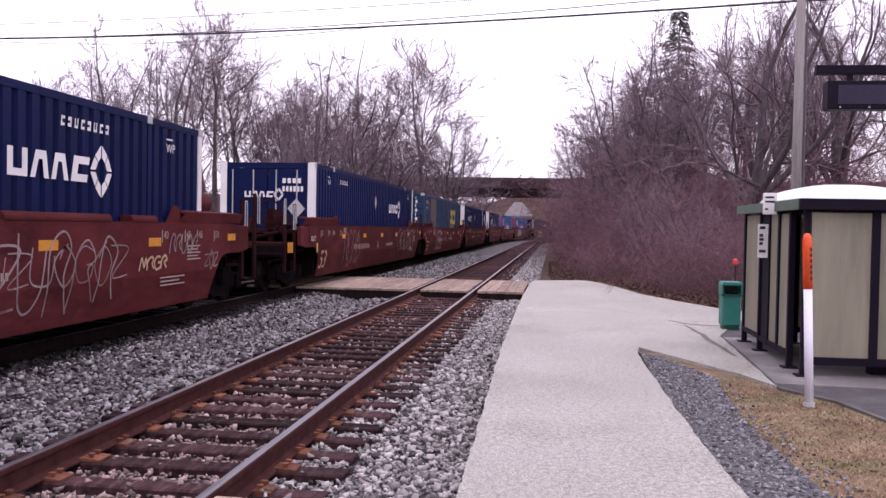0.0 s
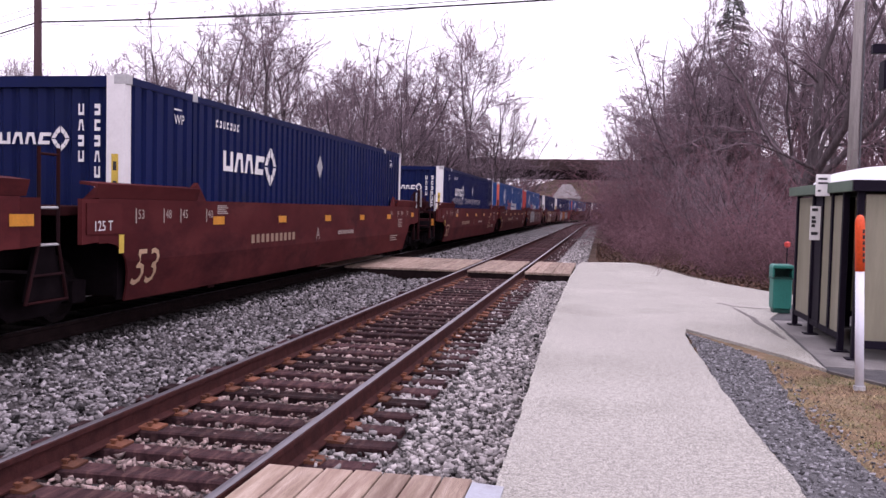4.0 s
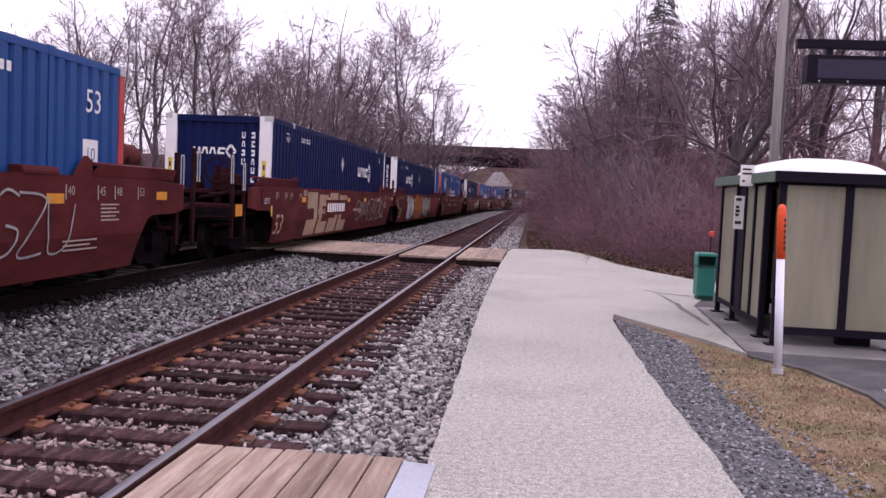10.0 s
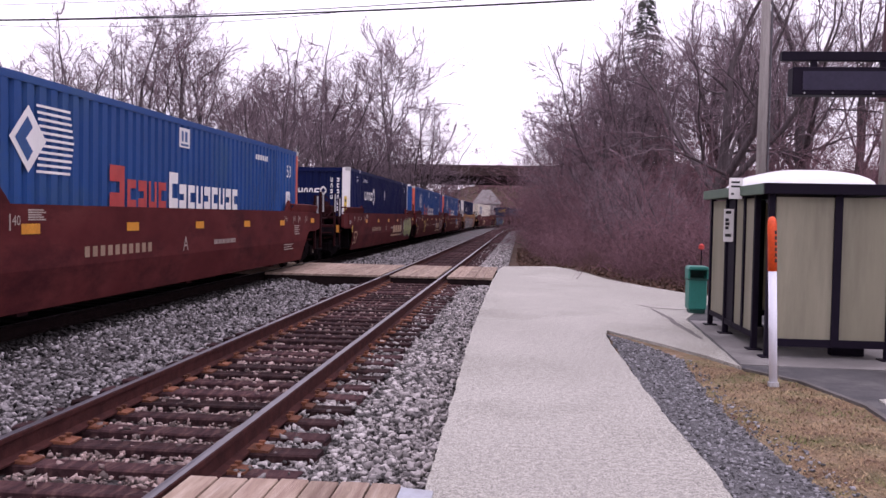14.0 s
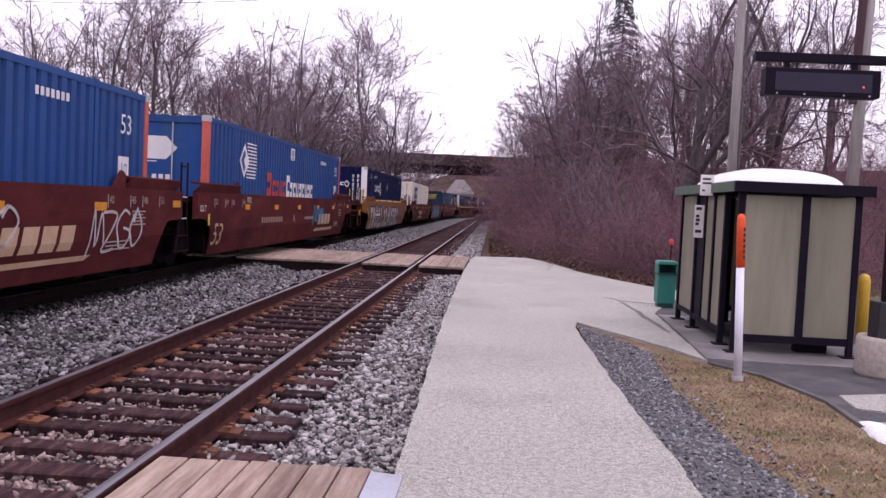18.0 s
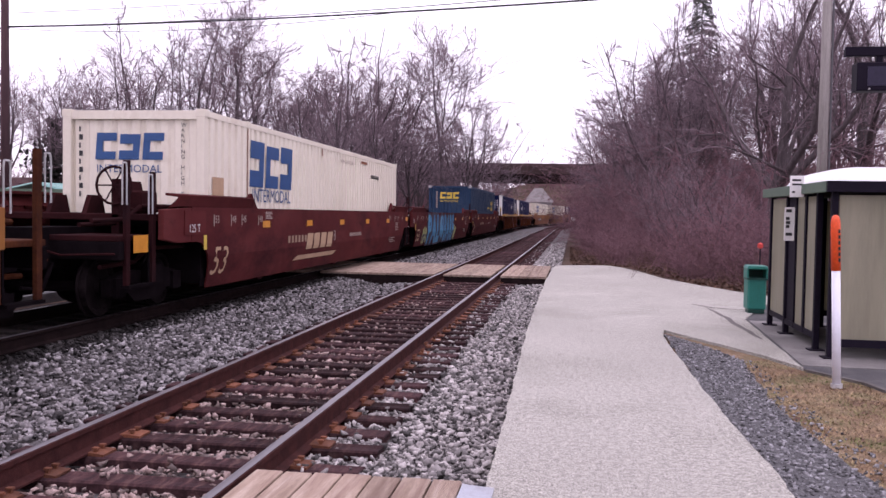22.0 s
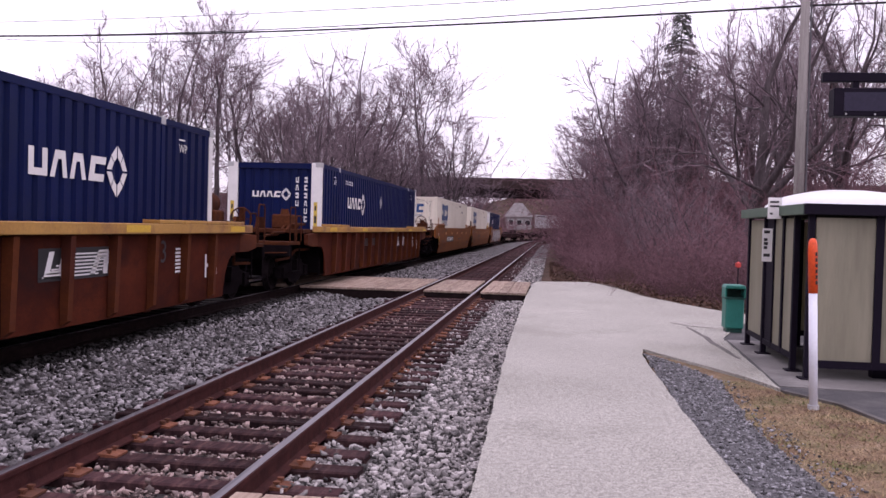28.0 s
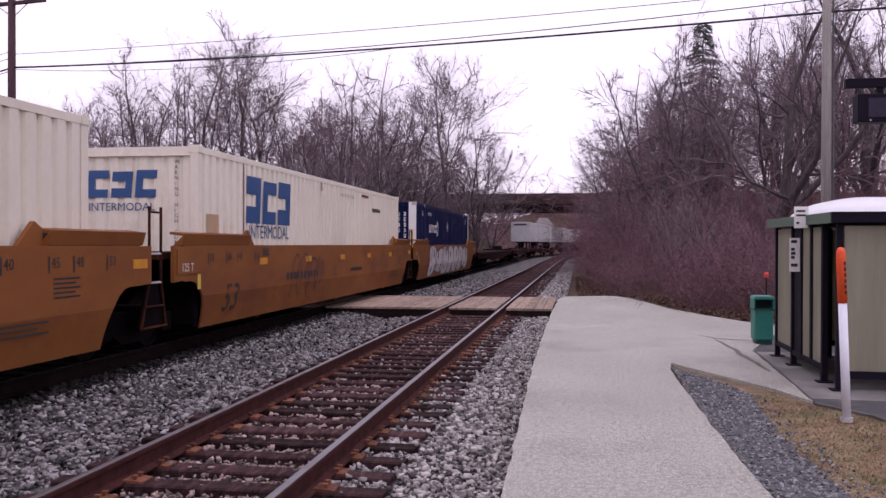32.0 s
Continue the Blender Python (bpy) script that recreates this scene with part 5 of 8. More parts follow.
rm = thing("reflector_stake", "thin stake with a small red reflector by the brush", "stake", m=pose(3.55, 17.8, -0.01))
part("stake", Geo().tube((0, 0, -0.1), (0, 0, 1.05), 0.012, 0.012, 6), M_FRAME, rm)
part("reflector", Geo().lathe([(0.002, 1.0), (0.055, 1.03), (0.055, 1.1), (0.002, 1.13)], 12), M_MARKRED, rm, "red reflector")


def snow(x, y, rx, ry, h, seed):
    g = Geo()
    n, k = 18, 4
    for j in range(k + 1):
        f = j / k
        for i in range(n):
            a = 2 * math.pi * i / n
            w = math.cos(f * math.pi / 2 * 0.97) * (1 + 0.35 * noise.noise(Vector((math.cos(a) * 1.3, math.sin(a) * 1.3, seed))))
            g.v.append((x + rx * math.cos(a) * w, y + ry * math.sin(a) * w, -0.03 + h * math.sin(f * math.pi / 2)))
    for j in range(k):
        for i in range(n):
            g.f.append((j * n + i, j * n + (i + 1) % n, (j + 1) * n + (i + 1) % n, (j + 1) * n + i))
    g.f.append(tuple(range(k * n, (k + 1) * n)))
    solid("snow_patch", g, M_SNOW, "melting patch of old snow", "snow", "snow patches", smooth=True)


snow(3.02, 6.75, 0.13, 0.42, 0.07, 1)
snow(3.4, 6.0, 0.3, 0.25, 0.06, 2)
snow(9.5, 17.6, 1.3, 0.5, 0.12, 3)
snow(12.5, 18.3, 2.0, 0.5, 0.14, 4)
snow(13.0, 25.0, 0.7, 0.35, 0.1, 5)


# ---------------------------------------------------------------- poles and wires
def pole(x, y, h, r, mat, label, arms=()):
    p = thing("utility_pole", label, "utility pole", m=pose(x, y, min(0, ground_z(x, y)) - 0.2))
    part("shaft", Geo().tube((0, 0, 0), (0, 0, h), r, r * 0.72, 14), mat, p, smooth=True)
    for z, ln, turn in arms:
        c, s = math.cos(turn), math.sin(turn)
        a = part("crossarm", Geo().box(-ln / 2, ln / 2, -0.06, 0.06, z - 0.06, z + 0.06), mat, p, m=pose(0, 0, 0, 0, 0, math.degrees(turn)))
        for k in (-0.45, -0.2, 0.2, 0.45):
            part("insulator", Geo().lathe([(0.03, z + 0.06), (0.05, z + 0.1), (0.05, z + 0.16), (0.02, z + 0.2)], 8, (k * ln, 0, 0)), M_SILVER, a)
        part("brace", Geo().rod([(-ln * 0.25, 0.05, z), (0, 0.05, z - 0.5)], 0.015).rod([(ln * 0.25, 0.05, z), (0, 0.05, z - 0.5)], 0.015), mat, a)
    return p


PL, PR = (-20.55, 29.1), (5.6, 21.4)
pole(*PL, 12.5, 0.17, M_POLE_DARK, "dark brown wooden utility pole beyond the train", ((10.75, 3.0, -0.16),))
pr = pole(*PR, 11.0, 0.125, M_POLE, "weathered grey wooden utility pole behind the shelter")
part("conduit", Geo().tube((0.15, -0.06, 0.2), (0.115, -0.05, 10.0), 0.02, 0.02, 6), M_WIRE_THIN, pr, "grey conduit down the pole")
pt = pole(9.95, 25.4, 11.0, 0.19, M_POLE, "leaning tan wooden utility pole at the edge of the lawn")
pt.matrix_basis = pt.matrix_basis @ pose(0, 0, 0, 0, 1.5, 0)
part("riser", Geo().tube((-0.24, -0.1, 5.2), (-0.2, -0.1, 11.0), 0.12, 0.12, 10), M_POLE_DARK, pt, "red-brown riser on the pole")


def wire(name, a, b, sag, r, mat, label):
    pts = []
    for i in range(25):
        f = i / 24
        p = Vector(a).lerp(Vector(b), f)
        pts.append((p.x, p.y, p.z - sag * 4 * f * (1 - f)))
    side = Vector((b[1] - a[1], a[0] - b[0], 0)).normalized()
    g = Geo()
    for p in pts:
        for k in range(6):
            w = math.pi * k / 3
            g.v.append(tuple(Vector(p) + side * (r * math.cos(w)) + Vector((0, 0, r * math.sin(w)))))
    g.f = [(j * 6 + k, j * 6 + (k + 1) % 6, (j + 1) * 6 + (k + 1) % 6, (j + 1) * 6 + k) for j in range(24) for k in range(6)]
    solid(name, g, mat, label, "overhead wire", "overhead wires")


wire("overhead_wire", (*PL, 8.05), (*PR, 7.05), 0.18, 0.026, M_WIRE, "thick black cable over the tracks")
wire("overhead_wire", (*PL, 8.08), (*PR, 7.38), 0.28, 0.013, M_WIRE, "black cable over the tracks")
wire("overhead_wire", (*PL, 8.54), (*PR, 7.62), 0.14, 0.010, M_WIRE_THIN, "thin grey wire over the tracks")
wire("overhead_wire", (*PL, 8.0), (-4.76, 24.48, 7.3), 0.30, 0.010, M_WIRE_THIN, "thin sagging grey wire lashed to the thick cable")
for z0, z1, sg_, r in ((8.66, 8.3, 0.3, 0.010), (8.42, 8.1, 0.35, 0.012), (8.05, 7.8, 0.4, 0.03), (7.95, 7.65, 0.45, 0.014)):
    wire("overhead_wire", (*PL, z0), (-58, 48.8, z1), sg_, r, M_WIRE, "cable running on beyond the pole")
for z, sg_, r in ((7.05, 0.4, 0.026), (7.38, 0.6, 0.013), (7.62, 0.3, 0.010)):
    wire("overhead_wire", (*PR, z), (36, 12, z + 0.4), sg_, r, M_WIRE, "cable running on beyond the pole")


# ---------------------------------------------------------------- road bridge
def bridge():
    y0, y1 = 139.0, 149.0
    b_ = thing("road_bridge", "dark weathered girder road bridge over the tracks", "bridge")
    part("deck", Geo().box(-27, 30, y0, y1, 8.1, 8.55), M_DECK, b_, "dark concrete deck edge")
    for y in (y0 + 0.05, y1 - 0.35):
        part("parapet", Geo().box(-27, 30, y, y + 0.3, 8.55, 9.75), M_DECK, b_, "solid brown parapet")
    for i in range(5):
        y = y0 + 0.6 + i * 2.1
        # girders coloured near-black to stand for shade below the deck
        part("girder", Geo().box(-20.4, 6.5, y, y + 0.3, 6.95, 8.1).box(-20.4, 6.5, y - 0.12, y + 0.42, 6.88, 6.96), M_BEAM, b_, "steel girder with under-deck shade in its colour")
    part("abutment", Geo().prism([(-30, -1), (-19.9, -1), (-19.5, 6.85), (-19.5, 8.1), (-30, 8.1)], y0 + 0.3, y1 - 0.3, "y"), M_ABUT, b_, "stained concrete abutment")
    part("abutment", Geo().prism([(5.4, -1), (26, -1), (26, 8.1), (5.2, 8.1), (5.2, 6.85)], y0 + 0.3, y1 - 0.3, "y"), M_ABUT, b_, "stained concrete abutment")
    part("wing_wall", Geo().prism([(-30, -1), (-20.3, -1), (-19.9, 5.5), (-30, 8.0)], y0 - 1.5, y0 + 0.28, "y"), M_ABUT, b_, "stained concrete wing wall")


bridge()


def house(x, y, turn, w, d, eave, ridge, label, base=None):
    h = thing("house", label, "house", m=pose(x, y, ground_z(x, y) if base is None else base, 0, 0, turn))
    part("wall", Geo().box(-w / 2, w / 2, -d / 2, d / 2, -0.5, eave), M_SIDING, h, "pale sided walls")
    g = Geo()
    o = 0.5
    g.add([(-w / 2 - o, -d / 2 - o, eave), (w / 2 + o, -d / 2 - o, eave), (w / 2 + o, d / 2 + o, eave), (-w / 2 - o, d / 2 + o, eave), (-w / 6, 0, ridge), (w / 6, 0, ridge)],
          [(0, 1, 5, 4), (1, 2, 5), (2, 3, 4, 5), (3, 0, 4), (3, 2, 1, 0)])
    r = part("roof", g, M_SHINGLE, h, "pale grey hipped roof")
    if w > 8:
        part("chimney", Geo().box(-0.4, 0.4, -0.4, 0.4, ridge - 0.8, ridge + 0.9), M_ABUT, r)
    for i in range(3):
        wx = -w / 2 + w * (i + 0.5) / 3
        f = part("window", Geo().box(wx - 0.6, wx + 0.6, -d / 2 - 0.06, -d / 2, eave - 2.0, eave - 0.6), M_WHITE, h)
        part("pane", Geo().box(wx - 0.5, wx + 0.5, -d / 2 - 0.08, -d / 2 - 0.06, eave - 1.9, eave - 0.7), M_GLASS, f)
    return h


house(-8.2, 203, 8, 5.6, 6, 4.9, 8.2, "pale house with grey hipped roof beyond the bridge", -0.4)
house(15.4, 44, -20, 8, 9, 3.4, 5.6, "low house with pale snowy roof behind the trees", -2.3)


# ---------------------------------------------------------------- canopy of the opposite platform
def canopy():
    c = thing("platform_canopy", "small canopy with ribbed green roof on the far platform", "canopy")
    x0, x1, y0, y1 = -16.7, -14.5, 23.3, 26.4
    n = 20
    w = (y1 - y0) / n
    for flip in (0, 1):
        for i in range(n):
            y = y0 + w * i
            g = Geo().prism([(y, 0.0), (y + w, 0.0), (y + w * 0.7, 0.05), (y + w * 0.3, 0.05)], x0, (x0 + x1) / 2, "x")
            g.v = [(v[0], v[1], v[2] + 2.02 + (v[0] - x0) * 0.22) for v in g.v]
            if flip:
                g.v = [(x0 + x1 - v[0], v[1], v[2]) for v in g.v]
                g.f = [f[::-1] for f in g.f]
            part("roof_panel", g, M_GREENROOF, c)
    part("fascia", Geo().box(x1 - 0.03, x1, y0, y1, 1.9, 2.05).box(x0, x1, y0 - 0.03, y0, 1.95, 2.1), M_GREENTRIM, c, "green fascia")
    for x in (x0 + 0.3, x1 - 0.3):
        for y in (y0 + 0.3, y1 - 0.3):
            part("post", Geo().box(x - 0.06, x + 0.06, y - 0.06, y + 0.06, -0.25, 2.1), M_FRAME, c)
    part("back_wall", Geo().box(x0 + 0.4, x0 + 0.5, y0 + 0.5, y1 - 0.5, -0.25, 1.95), M_SIDING, c, "pale back wall")
    return c


canopy()
solid("far_platform", Geo().box(-20, -10.9, 8, 40, -0.6, -0.22), M_ASPHALT, "plain asphalt platform on the far side of the tracks", "platform", kind="structure")
house(-21.2, 41, 20, 5, 4, 1.2, 2.3, "small tan-roofed shed on the far bank")


# ---------------------------------------------------------------- the train
L2 = 16.15 / 2              # half a container
FACE = 1.295                # half its width
CZ0, CZ1 = 0.37, 3.27       # floor and roof of a container in its well
RND = random.Random(77)


def side_text(words, y, z, h, x, mat, name, parent, label=""):
    vs, fs = text_geo(words, h)
    g = Geo().add([(x, y + a, z + b) for a, b in vs], fs)
    return part(name, g, mat, parent, label)


def end_text(words, x, z, h, y, mat, name, parent, label="", down=False):
    g = Geo()
    if down:
        for i, ch in enumerate(words):
            if ch != " ":
                vs, fs = text_geo(ch, h)
                g.add([(x + a, y, z - i * h * 1.25 + b) for a, b in vs], fs)
    else:
        vs, fs = text_geo(words, h)
        g.add([(x + a, y, z + b) for a, b in vs], fs)
    return part(name, g, mat, parent, label)


def flat(polys, x):
    """Flat shapes of (along, up) on the side facing the walk."""
    g = Geo()
    for p in polys:
        g.add([(x, a, b) for a, b in p], [tuple(range(len(p)))])
    return g


def flat_end(polys, y):
    g = Geo()
    for p in polys:
        g.add([(a, y, b) for a, b in p], [tuple(range(len(p)))])
    return g


def quad(a, b, w, h, slant=0.0):
    return [(a, b), (a + w, b), (a + w + slant, b + h), (a + slant, b + h)]


def bars(y, z, w, h, n, gap=0.35):
    """A row of small upright bars that stands for lettering."""
    s = w / n
    return [quad(y + i * s, z, s * (1 - gap), h) for i in range(n)]


def diamond_ring(y, z, r):
    """An open diamond of four broad pieces with narrow gaps."""
    out = []
    for k in range(4):
        a, b = k * math.pi / 2, (k + 1) * math.pi / 2
        p, q = (math.cos(a), math.sin(a)), (math.cos(b), math.sin(b))

        def at(f, s):
            return (y + r * 0.8 * s * (p[0] + (q[0] - p[0]) * f), z + r * s * (p[1] + (q[1] - p[1]) * f))
        out += [[at(0.04, 1.0), at(0.5, 1.12), at(0.46, 0.62), at(0.08, 0.55)], [at(0.54, 1.12), at(0.96, 1.0), at(0.92, 0.55), at(0.5, 0.62)]]
    return out


def slab(a, b, w, h, slant, cut):
    """A slanted block with a slot cut into it from one side: right, left, top or bottom."""
    k = slant / h

    def at(p, q):
        return (a + p * w + q * slant, b + q * h)
    shape = {0: [(0, 0), (1, 0), (1, 0.3), (0.34, 0.3), (0.34, 0.7), (1, 0.7), (1, 1), (0, 1)],
             1: [(0, 0), (1, 0), (1, 1), (0, 1), (0, 0.62), (0.66, 0.62), (0.66, 0.36), (0, 0.36)],
             2: [(0, 0), (1, 0), (1, 1), (0.72, 1), (0.72, 0.26), (0.28, 0.26), (0.28, 1), (0, 1)],
             3: [(0, 0), (0.26, 0), (0.4, 0.68), (0.6, 0.68), (0.74, 0), (1, 0), (0.78, 1), (0.22, 1)]}[cut]
    return [at(p, q) for p, q in shape]


def wordmark(y, z, w, h):
    """A white brand device: slotted blocks in a row and an open diamond."""
    s = w / 5.2
    return [slab(y + s * 0.95 * i, z, s * 0.84, h, (0.0, 0.06, 0.0, 0.16)[i] * s, (2, 3, 3, 0)[i]) for i in range(4)] + diamond_ring(y + s * 4.5, z + h * 0.5, h * 1.12)


def blocks(y, z, w, h, seed, n):
    """Chunky slotted blocks side by side, for a brand device in its colours."""
    s = w / n
    return [slab(y + i * s, z, s * 0.86, h * (1 - 0.05 * (i % 2)), s * 0.08, (i + seed) % 2) for i in range(n)]


def corrugated(y0, y1, z0, z1, x, depth=0.05, pitch=0.286):
    """A pressed side wall; the outer faces lie at x."""
    g = Geo()
    n = max(1, round((y1 - y0) / pitch))
    p = (y1 - y0) / n
    prof = []
    for i in range(n):
        a = y0 + i * p
        prof += [(a, x - depth), (a + p * 0.26, x - depth), (a + p * 0.36, x), (a + p * 0.9, x)]
    prof.append((y1, x - depth))
    k = len(prof)
    g.v = [(xx, y, z0) for y, xx in prof] + [(xx, y, z1) for y, xx in prof]
    g.f = [(i, i + 1, k + i + 1, k + i) for i in range(k - 1)]
    return g


WALLS = {}
for nm, (a, b_) in {"near": (-L2 + 0.16, -6.1), "mid": (-5.98, 5.98), "far": (6.1, L2 - 0.16)}.items():
    WALLS[nm] = corrugated(a, b_, CZ0 + 0.17, CZ1 - 0.115, FACE - 0.006).mesh("side_wall", M_NAVY)
gm = Geo()
for src in (corrugated(-L2 + 0.16, L2 - 0.16, CZ0 + 0.17, CZ1 - 0.115, FACE - 0.006),):
    gm.add([(-v[0], v[1], v[2]) for v in src.v], [f[::-1] for f in src.f])
BACKWALL = gm.mesh("side_wall", M_NAVY)
ROOF = Geo().box(-FACE + 0.03, FACE - 0.03, -L2 + 0.05, L2 - 0.05, CZ1 - 0.06, CZ1 - 0.02).mesh("roof", M_NAVY)
FLOOR = Geo().box(-FACE + 0.04, FACE - 0.04, -L2 + 0.05, L2 - 0.05, CZ0, CZ0 + 0.15).mesh("floor", M_GRIME_SHADE)
SILL = Geo().box(FACE - 0.06, FACE, -L2 + 0.16, L2 - 0.16, CZ0, CZ0 + 0.168).mesh("bottom_rail", M_NAVY)
TOPRAIL = Geo().box(FACE - 0.06, FACE, -L2 + 0.16, L2 - 0.16, CZ1 - 0.113, CZ1 - 0.01).mesh("top_rail", M_NAVY)
POST40 = Geo().box(FACE - 0.05, FACE + 0.002, -0.06, 0.06, CZ0 + 0.02, CZ1 - 0.005).mesh("post", M_NAVY)
CORNER = Geo().box(-0.075, 0.075, -0.08, 0.08, CZ0 + 0.01, CZ1).mesh("corner_post", M_NAVY, 0.008)
CORNER_WIDE = Geo().box(-0.2, 0.075, -0.08, 0.08, CZ0 + 0.01, CZ1).mesh("corner_post", M_NAVY, 0.008)
CASTING = Geo().box(-0.09, 0.09, -0.085, 0.085, CZ1 - 0.12, CZ1 + 0.012).mesh("corner_casting", M_SILVER, 0.008)
front = []
for i in range(9):
    a = -FACE + 0.12 + i * (2 * FACE - 0.24) / 9
    w = (2 * FACE - 0.24) / 9
    front += [(a, -L2 + 0.1), (a + w * 0.2, -L2 + 0.1), (a + w * 0.35, -L2 + 0.065), (a + w * 0.85, -L2 + 0.065)]
front.append((FACE - 0.12, -L2 + 0.1))
ge = Geo().prism(front + [(FACE - 0.12, -L2 + 0.13), (-FACE + 0.12, -L2 + 0.13)], CZ0 + 0.1, CZ1 - 0.1, "z")
END_RIB = ge.mesh("end_wall", M_NAVY)
END_FLAT = Geo().box(-FACE + 0.1, FACE - 0.1, -L2 + 0.06, -L2 + 0.12, CZ0 + 0.1, CZ1 - 0.1).mesh("end_wall", M_NAVY)
front = []
for i in range(8):
    z = CZ0 + 0.14 + i * (CZ1 - CZ0 - 0.28) / 8
    w = (CZ1 - CZ0 - 0.28) / 8
    front += [(-L2 + 0.1, z), (-L2 + 0.06, z + w * 0.3), (-L2 + 0.06, z + w * 0.8)]
front.append((-L2 + 0.1, CZ1 - 0.14))
gz = Geo().prism(front + [(-L2 + 0.13, CZ1 - 0.14), (-L2 + 0.13, CZ0 + 0.14)], -FACE + 0.1, FACE - 0.1, "x")
END_HRIB = gz.mesh("end_wall", M_NAVY)
ENDFAR = Geo().box(-FACE + 0.1, FACE - 0.1, L2 - 0.12, L2 - 0.06, CZ0 + 0.1, CZ1 - 0.1).mesh("end_wall", M_NAVY)
HEADER = Geo().box(-FACE + 0.08, FACE - 0.08, -L2 + 0.02, -L2 + 0.14, CZ1 - 0.16, CZ1 - 0.01).mesh("end_header", M_NAVY)
HEADFAR = Geo().box(-FACE + 0.08, FACE - 0.08, L2 - 0.14, L2 - 0.02, CZ1 - 0.16, CZ1 - 0.01).mesh("end_header", M_NAVY)
DOOR = Geo().box(-FACE + 0.12, -0.012, -L2 + 0.03, -L2 + 0.09, CZ0 + 0.1, CZ1 - 0.17).mesh("door", M_NAVY, 0.01)
gr_ = Geo()
for x in (-0.95, -0.38):
    gr_.tube((x, -L2 + 0.0, CZ0 + 0.15), (x, -L2 + 0.0, CZ1 - 0.2), 0.018, 0.018, 8)
    gr_.box(x - 0.03, x + 0.2, -L2 - 0.02, -L2 + 0.01, 1.42, 1.47)
RODS = gr_.mesh("lock_rod", M_SILVER)

KINDS = {
    "navy": (M_NAVY, M_WHITE, "navy blue corrugated container with white corner posts"),
    "blue": (M_BLUE, M_ORANGE, "bright blue corrugated container with orange corner posts"),
    "cream": (M_CREAM, M_CREAM, "cream white corrugated container with blue lettering"),
    "teal": (M_TEAL, M_TEAL, "steel blue corrugated container with yellow lettering"),
}


